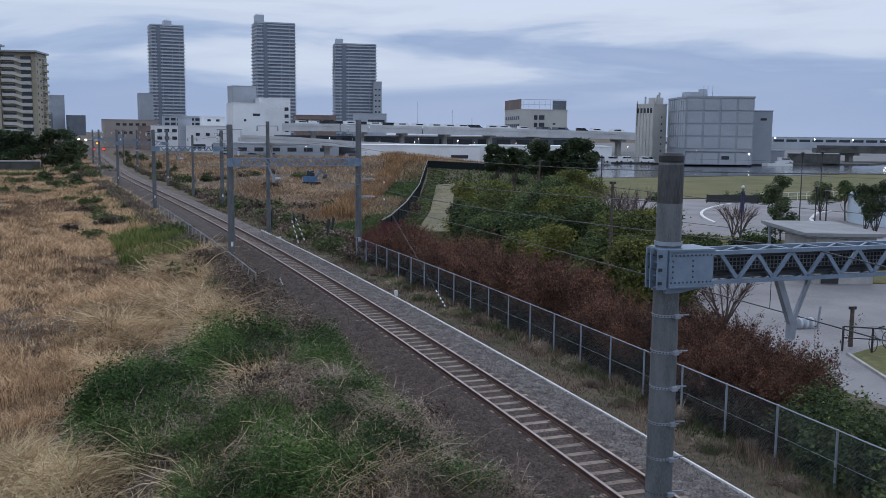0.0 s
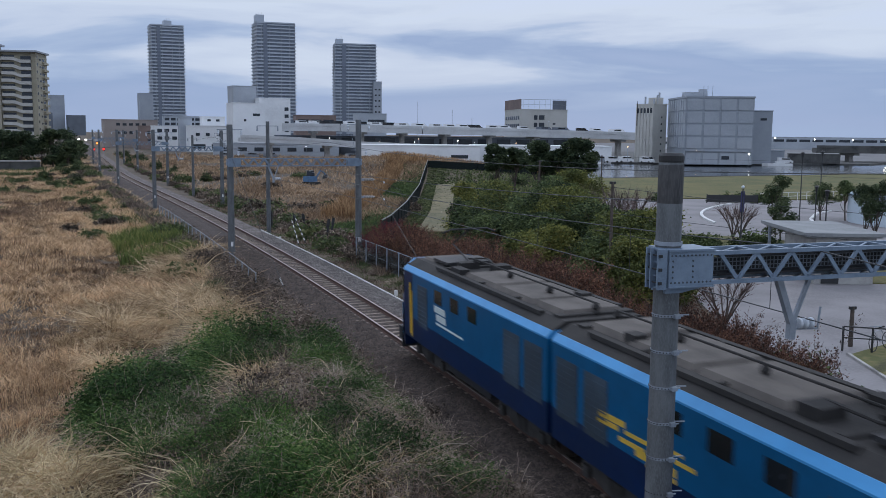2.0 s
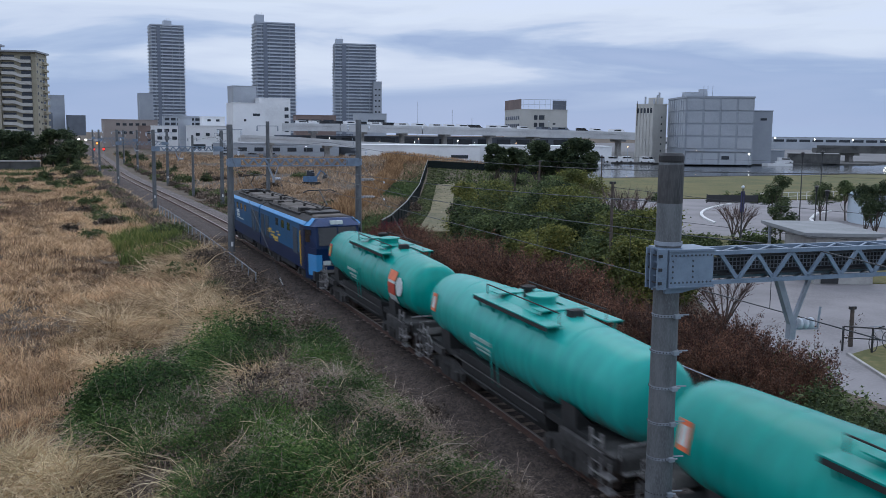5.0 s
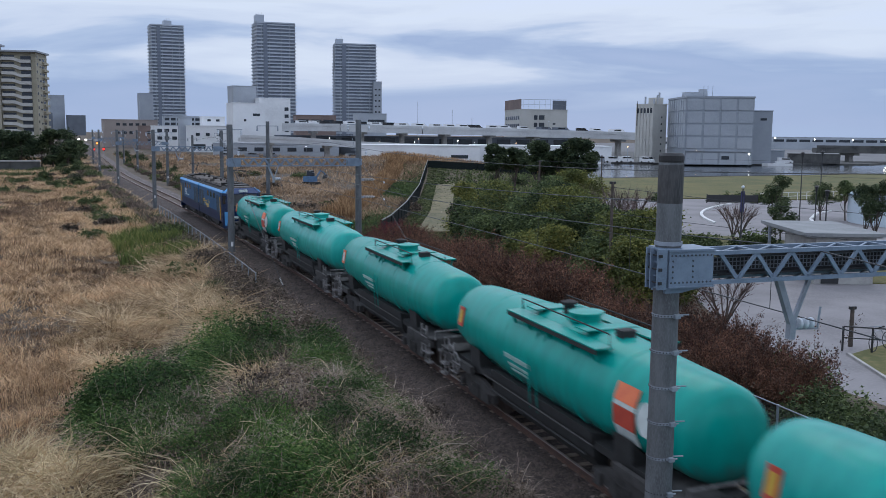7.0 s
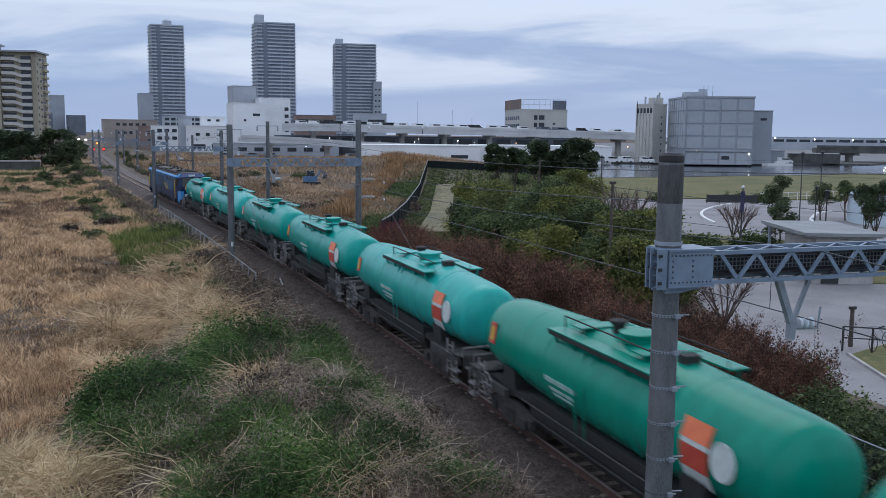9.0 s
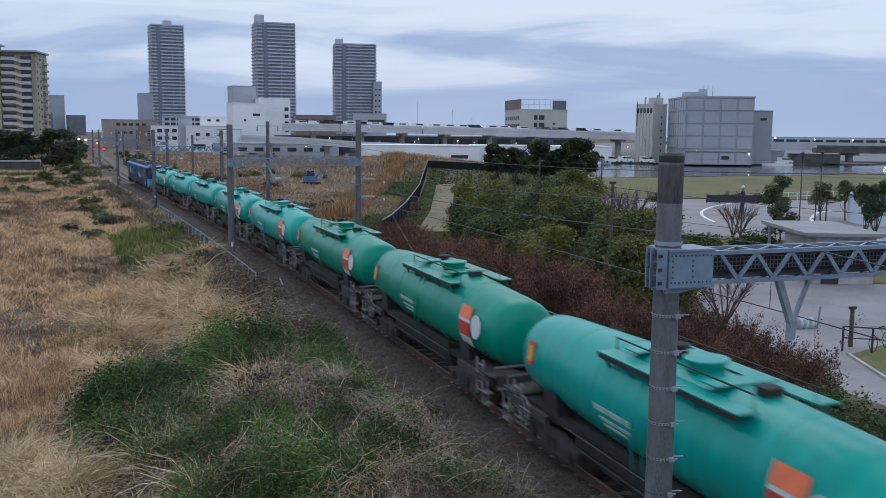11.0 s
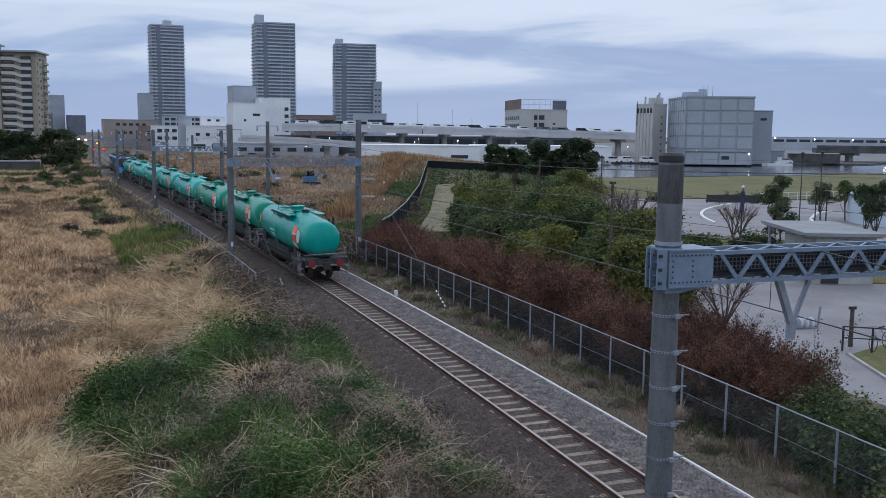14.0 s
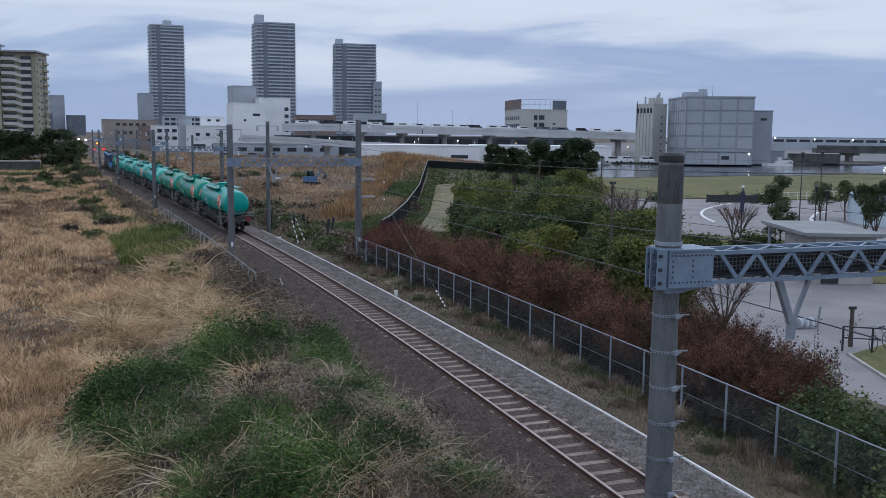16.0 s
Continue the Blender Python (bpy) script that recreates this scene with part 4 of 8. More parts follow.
def locomotive():
    t = thing("electric_locomotive", "blue twin-unit electric freight locomotive with navy lower sides", "locomotive")
    for d in (1, -1):
        turn = pose(0, 0, 0, 0, 0, 0 if d > 0 else 180)
        for nm, g, m, lab in loco_half(d):
            part(nm, g, m, t, lab, at=turn)
        for y in (2.3, 5.9, 9.4)[::2]:
            bogie(t, d * y, wb=2.4, r=0.52)
        coupler(t, d * 12.3, d)
        part("under_gear", Geo().box((0, d * 5.9, 0.72), (2.2, 3.4, 0.45)), BLACK, t)
    part("gangway", Geo().box((0, 0, 2.1), (1.6, 0.4, 2.3)), RUBBER, t, "black rubber gangway")
    for sd in (-1, 1):
        for d in (1, -1):
            # marks on the front unit are white, on the rear unit yellow
            if d > 0:
                for k in range(2):
                    part("emblem", Geo().box((sd * 1.409, 7.4 - 0.12 * k, 2.33 - 0.24 * k), (0.012, 0.95 - 0.12 * k, 0.19)), LIGHT, t, "white emblem of plain bars")
                part("emblem", Geo().box((sd * 1.409, 6.6, 1.9), (0.012, 2.3, 0.06)), LIGHT, t)
            else:
                for y, z, w, h in ((-2.75, 2.12, 1.0, 0.12), (-2.6, 1.98, 0.8, 0.10), (-3.7, 2.02, 0.9, 0.08), (-3.5, 1.84, 0.9, 0.09), (-4.3, 1.78, 1.3, 0.15), (-4.5, 1.64, 0.9, 0.08), (-5.2, 2.02, 0.6, 0.08), (-4.9, 2.16, 0.5, 0.06)):
                    part("emblem", Geo().box((sd * 1.409, y, z), (0.012, w, h), Euler((radians(-2 if sd < 0 else 2), 0, 0)).to_matrix()), YELLOW, t, "yellow swoosh emblem of plain bars")
    return t


loco = locomotive()
wagons = []
SPEC = [(TEAL, 1), (FADED, 0), (TEAL, 0), (TEAL, 1), (FADED, 1), (GREEN, 1), (GREEN, 1), (TEAL, 1)]
for k, (pm, bd) in enumerate(SPEC):
    wagons.append(tank_wagon(pm, bd, last=(k == 7)))
SPEED = 12.388


def place_on_line(s, half):
    a, b = rail_point(s - half), rail_point(s + half)
    c = (a + b) / 2
    return pose(c.x, c.y, 0, 0, -1.2, math.degrees(math.atan2(-(b.x - a.x), b.y - a.y)))


def motions():
    times = [i * 0.5 for i in range(33)]
    base = 74.1 - 7 * SPEED
    for k, w in enumerate(wagons):
        walk(w, [(t, place_on_line(base + SPEED * t - 13.57 * (k + 1), 4.0)) for t in times])
    walk(loco, [(t, place_on_line(base + SPEED * t - 13.57 + 6.785 + 12.95, 5.9)) for t in times])
    for ob, y, r in AXLES:
        rows = []
        for i in range(16 * FPS + 1):
            rows.append((i / FPS, Matrix.Translation((0, y, r)) @ Matrix.Rotation(-SPEED * i / FPS / r, 4, "X")))
        walk(ob, rows)

# ---- plants ----
DRY = leaf_mat("dry_grass", (0.15, 0.097, 0.058), (0.50, 0.325, 0.185), (0.83, 0.59, 0.36))
RUSSET = leaf_mat("russet_grass", (0.075, 0.050, 0.034), (0.25, 0.158, 0.098), (0.50, 0.34, 0.215))
REED = leaf_mat("dry_reed", (0.18, 0.13, 0.072), (0.54, 0.42, 0.245), (0.84, 0.70, 0.45))
CREST_REED = leaf_mat("crest_reed", (0.15, 0.085, 0.045), (0.36, 0.22, 0.115), (0.62, 0.42, 0.24))
ORANGE_REED = leaf_mat("orange_reed", (0.12, 0.078, 0.05), (0.27, 0.18, 0.115), (0.56, 0.40, 0.26), drift=0.11)
RED_TWIG = leaf_mat("reddish_twig", (0.045, 0.032, 0.03), (0.13, 0.092, 0.085), (0.27, 0.20, 0.18))
TWIG = leaf_mat("grey_twig", (0.06, 0.044, 0.035), (0.25, 0.19, 0.15), (0.66, 0.54, 0.435))
VINE = leaf_mat("vine_leaf", (0.015, 0.032, 0.011), (0.056, 0.108, 0.032), (0.165, 0.245, 0.075))
BRIGHT_VINE = leaf_mat("fresh_vine_leaf", (0.02, 0.045, 0.012), (0.07, 0.15, 0.03), (0.20, 0.33, 0.08))
BROWN_LEAF = leaf_mat("withered_leaf", (0.032, 0.026, 0.02), (0.115, 0.09, 0.07), (0.32, 0.25, 0.20))
# near-black leaf colour: carries the shade behind the fence
SHADE_LEAF = leaf_mat("shaded_undergrowth", (0.018, 0.016, 0.013), (0.046, 0.036, 0.027), (0.10, 0.078, 0.055))
PALE_VINE = leaf_mat("pale_dry_vine", (0.14, 0.10, 0.08), (0.36, 0.28, 0.225), (0.66, 0.56, 0.47))
GOLD = leaf_mat("golden_straw", (0.17, 0.112, 0.066), (0.52, 0.37, 0.215), (0.84, 0.65, 0.42))
WEED = leaf_mat("weed_leaf", (0.045, 0.064, 0.028), (0.105, 0.135, 0.055), (0.23, 0.23, 0.11))
IVY = leaf_mat("ivy_leaf", (0.025, 0.042, 0.018), (0.06, 0.095, 0.036), (0.14, 0.185, 0.07))
CRIMSON = leaf_mat("crimson_leaf", (0.03, 0.008, 0.010), (0.105, 0.022, 0.028), (0.25, 0.065, 0.07))
GREEN_REED = leaf_mat("green_reed", (0.04, 0.06, 0.02), (0.12, 0.16, 0.045), (0.26, 0.27, 0.09))
RED_LEAF = leaf_mat("red_shrub_leaf", (0.022, 0.013, 0.010), (0.098, 0.047, 0.033), (0.30, 0.155, 0.10))
DARK_LEAF = leaf_mat("evergreen_leaf", (0.020, 0.032, 0.016), (0.068, 0.096, 0.04), (0.18, 0.22, 0.09))
OLIVE_LEAF = leaf_mat("olive_leaf", (0.05, 0.068, 0.025), (0.13, 0.145, 0.045), (0.26, 0.25, 0.07))
PINE_LEAF = leaf_mat("pine_needle", (0.024, 0.038, 0.022), (0.056, 0.08, 0.04), (0.13, 0.16, 0.075))
BARK = mat("bark", (0.12, 0.095, 0.08), (0.06, 0.05, 0.042), scale=3, fine=25, rough=0.95, bump=0.4)
RG = np.random.RandomState(11)


def blades(base, h, w, lean, seed, out=None):
    """Bent grass blades: base (n,3), heights, widths, sideways reach. Returns vertices and quads."""
    rg = np.random.RandomState(seed)
    n = len(base)
    a = rg.uniform(0, 2 * np.pi, n) if out is None else out + rg.normal(0, 0.5, n)
    b = rg.uniform(0, 2 * np.pi, n)
    d = np.stack([np.cos(a), np.sin(a), 0 * a], 1)
    e = np.stack([np.cos(b), np.sin(b), 0 * b], 1) * (w / 2)[:, None]
    up = np.array([0, 0, 1.0])
    mid = base + d * (lean * 0.3)[:, None] + up * (h * 0.62)[:, None]
    tip = base + d * lean[:, None] + up * h[:, None]
    v = np.stack([base - e, base + e, mid + e * 0.8, mid - e * 0.8, tip + e * 0.2, tip - e * 0.2], 1).reshape(-1, 3)
    i = np.arange(n)[:, None] * 6
    f = np.stack([i + np.array([0, 1, 2, 3]), i + np.array([3, 2, 4, 5])], 1).reshape(-1, 4)
    return v, f


def leaves(c, size, seed, flat=0.35, slim=0.32):
    """Small folded leaf quads at the points c."""
    rg = np.random.RandomState(seed)
    n = len(c)
    u = rg.normal(size=(n, 3))
    u[:, 2] *= flat
    u /= np.linalg.norm(u, axis=1)[:, None]
    w = np.cross(u, rg.normal(size=(n, 3)))
    w /= np.linalg.norm(w, axis=1)[:, None]
    s = (size * rg.uniform(0.6, 1.4, n))[:, None]
    v = np.stack([c - u * s * 0.5 - w * s * slim * 0.3, c + u * s * 0.1 + w * s * slim * 1.5, c + u * s * 0.6 - w * s * slim * 0.5], 1).reshape(-1, 3)
    return v, np.arange(n * 3).reshape(-1, 3)


def strands(root, way, length, width, droop, seed, k=4):
    """Thin arching stems from root (n,3) along way (n,3)."""
    rg = np.random.RandomState(seed)
    n = len(root)
    side = np.cross(way, rg.normal(size=(n, 3)))
    side /= np.linalg.norm(side, axis=1)[:, None] + 1e-9
    wob = rg.normal(size=(n, k + 1, 3)) * 0.04
    rows = []
    for j in range(k + 1):
        t = j / k
        p = root + way * (length * t)[:, None] + wob[:, j] * length[:, None] * t
        p[:, 2] -= droop * length * t ** 2.2
        ww = (width * (1 - 0.75 * t) / 2)[:, None]
        rows += [p - side * ww, p + side * ww]
    v = np.stack(rows, 1).reshape(-1, 3)
    i = np.arange(n)[:, None] * (2 * (k + 1))
    f = np.stack([i + np.array([2 * j, 2 * j + 1, 2 * j + 3, 2 * j + 2]) for j in range(k)], 1).reshape(-1, 4)
    return v, f


def join(parts):
    v, f, n = [], [], 0
    for a, b in parts:
        v.append(a)
        f.append(b + n)
        n += len(a)
    return np.concatenate(v), np.concatenate(f)


def mound(n, rx, ry, h, seed, lob=6, inner=0.72):
    """Points in the outer shell of a lumpy mound of several lobes."""
    rg = np.random.RandomState(seed)
    out = []
    for k in range(lob):
        a, d = rg.uniform(0, 2 * np.pi), rg.uniform(0.15, 0.65)
        cx, cy, r = np.cos(a) * d * rx, np.sin(a) * d * ry, rg.uniform(0.35, 0.6)
        m = n // lob + (n % lob if k == 0 else 0)
        q = rg.normal(size=(m, 3))
        q[:, 2] = np.abs(q[:, 2])
        q /= np.linalg.norm(q, axis=1)[:, None]
        q *= rg.uniform(inner, 1.0, m)[:, None] * (1 + 0.16 * rg.normal(size=m))[:, None]
        hh = h * rg.uniform(0.65, 1.0)
        out.append(np.stack([cx + q[:, 0] * r * rx, cy + q[:, 1] * r * ry, q[:, 2] * hh], 1))
    return np.concatenate(out)


def field_points(n, y0, y1, left, right, seed, power=1.0):
    """Scatter with density falling with distance; left/right are functions of y."""
    rg = np.random.RandomState(seed)
    y = y0 * (y1 / y0) ** (rg.uniform(0, 1, n) ** power)
    l, r = left(y), right(y)
    x = l + (r - l) * rg.uniform(0, 1, n)
    return x, y


def spread(name, label, material, x, y, h, w, lean, seed, sink=0.03, category="grass", out=None):
    base = np.stack([x, y, ground_z(x, y) - sink], 1)
    me = soup(name, *blades(base, h, w, lean, seed, out), material)
    return tagged(new(name, me), label, category, kind="stuff")


def path_fence(t):
    return np.interp(t, [62.0, 70.0, 76.5, 91.5, 120.0, 174.0, 200.0], [14.2, 16.8, 19.2, 24.6, 34.0, 51.0, 59.0])


def on_bank(x, y):
    """The overgrown bank beside the line, where bushes and reeds grow in place of the field's grass."""
    return ((y < 25) & (x > -5.5 + 0.25 * (y - 18))) | ((y >= 25) & (y < 47) & (-off_of(x, y) < 9.6 - 0.10 * (y - 25)))


def grow_field():
    nt, per = 14500, 14
    n = nt * per
    x0, y0 = field_points(nt, 15, 300, lambda t: -0.17 * t - 4, lambda t: xc(t) - 3.7, 21)
    rad = 0.10 + 0.0045 * y0
    ang = RG.uniform(0, 2 * np.pi, (nt, per))
    rr = np.abs(RG.normal(0, 1, (nt, per))) * rad[:, None]
    x, y = (x0[:, None] + np.cos(ang) * rr * 1.3).ravel(), (y0[:, None] + np.sin(ang) * rr).ravel()
    ang = ang.ravel()
    patch = lumps(x, y, 0.28, 5) + 0.5 * lumps(x, y, 1.3, 6)
    keep = RG.uniform(-1.0, 1.0, n) < patch * 1.15 + 0.2
    keep = keep & (~on_bank(x, y) | (RG.uniform(0, 1, n) < 0.12))
    x, y, patch, ang = x[keep], y[keep], patch[keep], ang[keep]
    n = len(x)
    h = (0.20 + 0.16 * np.clip(patch, -0.5, 1.2)) * RG.uniform(0.5, 1.7, n) + 0.002 * np.minimum(y, 60)
    spread("field_grass", "short withered golden-brown grass covering the field", DRY, x, y, h, np.maximum(0.014, np.minimum(y, 70) * 0.0009 + y * 0.0001) * RG.uniform(0.6, 1.5, n), h * RG.uniform(0.4, 1.9, n), 22, out=ang)
    # matted tussocks, some brown and some straw-coloured
    nt, per = 5200, 34
    x0, y0 = field_points(nt, 16, 190, lambda t: -0.17 * t - 5, lambda t: xc(t) - 4.4, 121)
    rad = RG.uniform(0.12, 0.34, nt) + 0.002 * y0
    ang = RG.uniform(0, 2 * np.pi, (nt, per))
    rr = np.abs(RG.normal(0, 1, (nt, per))) * rad[:, None]
    big = RG.uniform(0.5, 1.5, nt) * (0.75 + 0.4 * np.clip(lumps(x0, y0, 0.33, 125), -1, 1))
    x, y = x0[:, None] + np.cos(ang) * rr * 1.2, y0[:, None] + np.sin(ang) * rr
    h = np.maximum(0.05, (0.44 * big[:, None]) * RG.uniform(0.5, 1.2, (nt, per)) * (1.1 - 0.35 * rr / rad[:, None]))
    bare = on_bank(x0, y0) & (RG.uniform(0, 1, nt) > 0.3)
    tone = lumps(x0, y0, 0.22, 126) + 0.5 * lumps(x0, y0, 0.8, 127) + RG.normal(0, 0.35, nt)
    for sel, m, nm, lab in (((tone > 0.25) & ~bare, DRY, "straw_tussocks", "matted straw-coloured tussocks of withered grass"), ((tone <= 0.25) & ~bare, RUSSET, "brown_tussocks", "matted russet-brown tussocks of withered grass")):
        hs = h[sel].ravel()
        spread(nm, lab, m, x[sel].ravel(), y[sel].ravel(), hs, np.maximum(0.012, y[sel].ravel() * 0.0008) * RG.uniform(0.6, 1.4, hs.size), hs * RG.uniform(0.5, 1.8, hs.size), 128, out=ang[sel].ravel())
    # taller dull stems in loose drifts
    x, y = field_points(26000, 17, 160, lambda t: -0.17 * t - 3, lambda t: xc(t) - 3.8, 23)
    keep = lumps(x, y, 0.35, 9) > 0.25
    x, y = x[keep], y[keep]
    h = RG.uniform(0.25, 0.7, len(x))
    spread("tall_weeds", "tall dull brown weed stems in the field", RUSSET, x, y, h, np.maximum(0.009, y * 0.0007), h * RG.uniform(0.1, 0.5, len(x)), 24, category="weeds")
    # bank of dull stems along the fence
    x, y = field_points(22000, 15, 150, lambda t: xc(t) - 5.4, lambda t: xc(t) - 3.2, 25)
    h = RG.uniform(0.2, 0.85, len(x)) * (0.5 + 0.5 * smooth(3.0, 5.0, -off_of(x, y)))
    spread("bank_scrub", "dense grey-brown scrub on the bank beside the track", BROWN_LEAF, x, y, h, np.maximum(0.010, y * 0.0008), h * RG.uniform(0.2, 0.9, len(x)), 26, category="scrub")
    # green flush in the field
    x, y = field_points(30000, 40, 220, lambda t: xc(t) - 16 - 0.05 * t, lambda t: xc(t) - 4.5, 27)
    keep = lumps(x, y, 0.22, 14) + 0.4 * lumps(x, y, 0.9, 15) > 0.55
    x, y = x[keep], y[keep]
    h = RG.uniform(0.2, 0.7, len(x))
    spread("green_weeds", "patches of dull green weeds in the field", WEED, x, y, h, np.maximum(0.02, y * 0.0012), h * RG.uniform(0.2, 0.8, len(x)), 28, category="weeds")
    x, y = field_points(5000, 60, 76, lambda t: xc(t) - 9.0, lambda t: xc(t) - 4.2, 131)
    keep = lumps(x, y, 0.5, 132) + RG.normal(0, 0.3, len(x)) > -0.25
    x, y = x[keep], y[keep]
    h = RG.uniform(0.4, 1.1, len(x))
    spread("green_reeds", "patch of fresh green reeds beside the field fence", GREEN_REED, x, y, h, y * 0.0011, h * RG.uniform(0.2, 0.7, len(x)), 133, category="reeds")
    # strip between the track and the wire fence
    x, y = field_points(34000, 12, 110, lambda t: xc(t) + 2.7, lambda t: xc(t) + 4.8, 29)
    keep = lumps(x, y, 0.8, 31) > -1.3
    x, y = x[keep], y[keep]
    h = RG.uniform(0.04, 0.2, len(x)) * (0.5 + 1.3 * smooth(3.6, 4.8, off_of(x, y)))
    green = lumps(x, y, 1.6, 32) + RG.normal(0, 0.4, len(x)) > -0.15
    for sel, m, nm, lab in ((green, WEED, "verge_weeds", "low green weeds between the track and the wire fence"), (~green, SCRUBM, "verge_grass", "dry pale grass between the track and the wire fence")):
        k = int(sel.sum())
        spread(nm, lab, m, x[sel], y[sel], h[sel] * (1 if m is WEED else 1.5), np.maximum(0.014, y[sel] * 0.0009), h[sel] * RG.uniform(0.3, 1.0, k), 33, category="weeds")
    # withered tufts creeping onto the ballast
    x, y = field_points(24000, 15, 80, lambda t: xc(t) - 4.0, lambda t: xc(t) - 1.9, 61)
    keep = lumps(x, y, 0.9, 62) + 0.6 * lumps(x, y, 2.6, 63) - 1.3 * smooth(3.2, 2.2, -off_of(x, y)) + 0.8 > RG.uniform(-0.4, 1.0, len(x))
    x, y = x[keep], y[keep]
    h = RG.uniform(0.05, 0.26, len(x))
    spread("track_litter", "withered brown tufts creeping onto the ballast", SCRUBM, x, y, h, np.maximum(0.008, y * 0.0006), h * RG.uniform(0.4, 1.6, len(x)), 64, category="weeds")
    # reeds beyond the line, as far as the tree belt
    x, y = field_points(92000, 62, 335, lambda t: xc(t) + 5.5, lambda t: np.where(t < 190, path_fence(t) - 0.3, 66.0), 35, 0.8)
    keep = RG.uniform(-1.0, 1.0, len(x)) < 1.2 * lumps(x, y * 0.5, 0.15, 78) + 0.25
    x, y = x[keep], y[keep]
    tall = smooth(130, 190, y)
    h = RG.uniform(0.1, 0.5, len(x)) * (1 + 0.8 * lumps(x, y * 0.6, 0.2, 77)) + 0.7 * tall * smooth(-5, 12, x) * RG.uniform(0.3, 1.1, len(x))
    h = np.maximum(h, 0.05)
    spread("reed_bed", "orange-brown reeds and dry grass on rough ground", ORANGE_REED, x, y, h, y * 0.001, h * RG.uniform(0.3, 1.3, len(x)), 36, category="reeds")
    x, y = field_points(26000, 66, 185, lambda t: path_fence(t) + 0.2, lambda t: 0.345 * t, 47)
    edge = (x - path_fence(y)) / y
    keep = (edge < 0.022) | (edge > 0.052) | (RG.uniform(0, 1, len(x)) < 0.5)
    x, y = x[keep], y[keep]
    h = RG.uniform(0.05, 0.22, len(x))
    spread("path_verge", "short yellowing grass along the path", WEED, x, y, h, y * 0.002, h * 1.2, 48)
    x, y = field_points(12000, 90, 240, lambda t: 0.338 * t, lambda t: 0.49 * t, 45)
    h = RG.uniform(0.1, 0.5, len(x))
    spread("canal_verge", "dull dry grass between the path and the canal", WEED, x, y, h, y * 0.002, h * 0.6, 46)
    x, y = field_points(20000, 88, 190, lambda t: path_fence(t) - 8.2, lambda t: path_fence(t) - 5.0, 141)
    keep = lumps(x, y, 0.3, 142) + RG.normal(0, 0.4, len(x)) > -0.5
    x, y = x[keep], y[keep]
    h = RG.uniform(0.6, 1.8, len(x))
    spread("crest_reeds", "tall orange-brown reeds on the crest above the path", CREST_REED, x, y, h, y * 0.0007, h * RG.uniform(0.1, 0.5, len(x)), 143, category="reeds")
    x, y = field_points(7000, 179, 193, lambda t: 46.0 + 0 * t, lambda t: 80.0 + 0 * t, 145)
    h = RG.uniform(0.6, 1.7, len(x))
    spread("crest_reeds", "tall orange-brown reeds on the crest above the path", CREST_REED, x, y, h, y * 0.0008, h * RG.uniform(0.1, 0.5, len(x)), 146, category="reeds")
    x, y = field_points(24000, 66, 176, lambda t: path_fence(t) - 5.2, lambda t: path_fence(t) - 0.3, 37)
    keep = lumps(x, y, 0.35, 38) + 0.5 * (x - path_fence(y) + 5.0) + RG.normal(0, 0.3, len(x)) > 0.0
    h = RG.uniform(0.3, 0.9, int(keep.sum()))
    spread("rough_weeds", "dark green weeds on the slope below the path fence", IVY, x[keep], y[keep], h * 0.7, y[keep] * 0.0014, h * 0.5, 39, category="weeds")


grow_field()


def lay_stones():
    """Loose ballast on the shoulders and between the sleepers."""
    n = 64000
    rg = np.random.RandomState(41)
    s = 12 * (70 / 12) ** rg.uniform(0, 1, n)
    o = np.where(rg.uniform(0, 1, n) < 0.5, rg.uniform(0.75, 2.38, n), -rg.uniform(0.75, 2.7, n))
    inner = rg.uniform(0, 1, n) < 0.06
    o = np.where(inner, rg.uniform(-0.5, 0.5, n), o)
    y = np.interp(s, SS, YS)
    d = xc(y + 0.5) - xc(y - 0.5)
    q = np.hypot(1, d)
    z = np.interp(o, [-2.8, -2.34, -1.6, -0.9, -0.6, 0, 1.4, 2.4], [-0.56, -0.36, -0.176, -0.168, -0.175, -0.2, -0.2, -0.26])
    c = np.stack([xc(y) + o / q, y - o * d / q, z], 1)
    r = rg.uniform(0.018, 0.042, n) * (0.8 + s / 60)
    base = np.array([(1, 0, 0), (-1, 0, 0), (0, 1, 0), (0, -1, 0), (0, 0, 0.8), (0, 0, -0.6)], float)
    jit = 1 + 0.35 * rg.normal(size=(n, 6, 1))
    a = rg.uniform(0, 6.28, n)
    ca, sa = np.cos(a), np.sin(a)
    bx = base[None, :, 0] * ca[:, None] - base[None, :, 1] * sa[:, None]
    by = base[None, :, 0] * sa[:, None] + base[None, :, 1] * ca[:, None]
    v = (np.stack([bx, by, np.repeat(base[None, :, 2], n, 0)], 2) * jit * r[:, None, None] + c[:, None, :]).reshape(-1, 3)
    tri = np.array([(0, 2, 4), (2, 1, 4), (1, 3, 4), (3, 0, 4)])
    f = (np.arange(n)[:, None, None] * 6 + tri[None]).reshape(-1, 3)
    for sel, m, lab in ((o > 0.7, STONE, "loose grey ballast stones beside the rails"), (o <= 0.7, STONE_DARK, "loose rust-stained ballast stones beside the rails")):
        k = int(sel.sum())
        vv = v.reshape(n, 6, 3)[sel].reshape(-1, 3)
        ff = (np.arange(k)[:, None, None] * 6 + tri[None]).reshape(-1, 3)
        tagged(new("ballast_stones", soup("ballast_stones", vv, ff, m)), lab, "ballast", kind="stuff")


lay_stones()


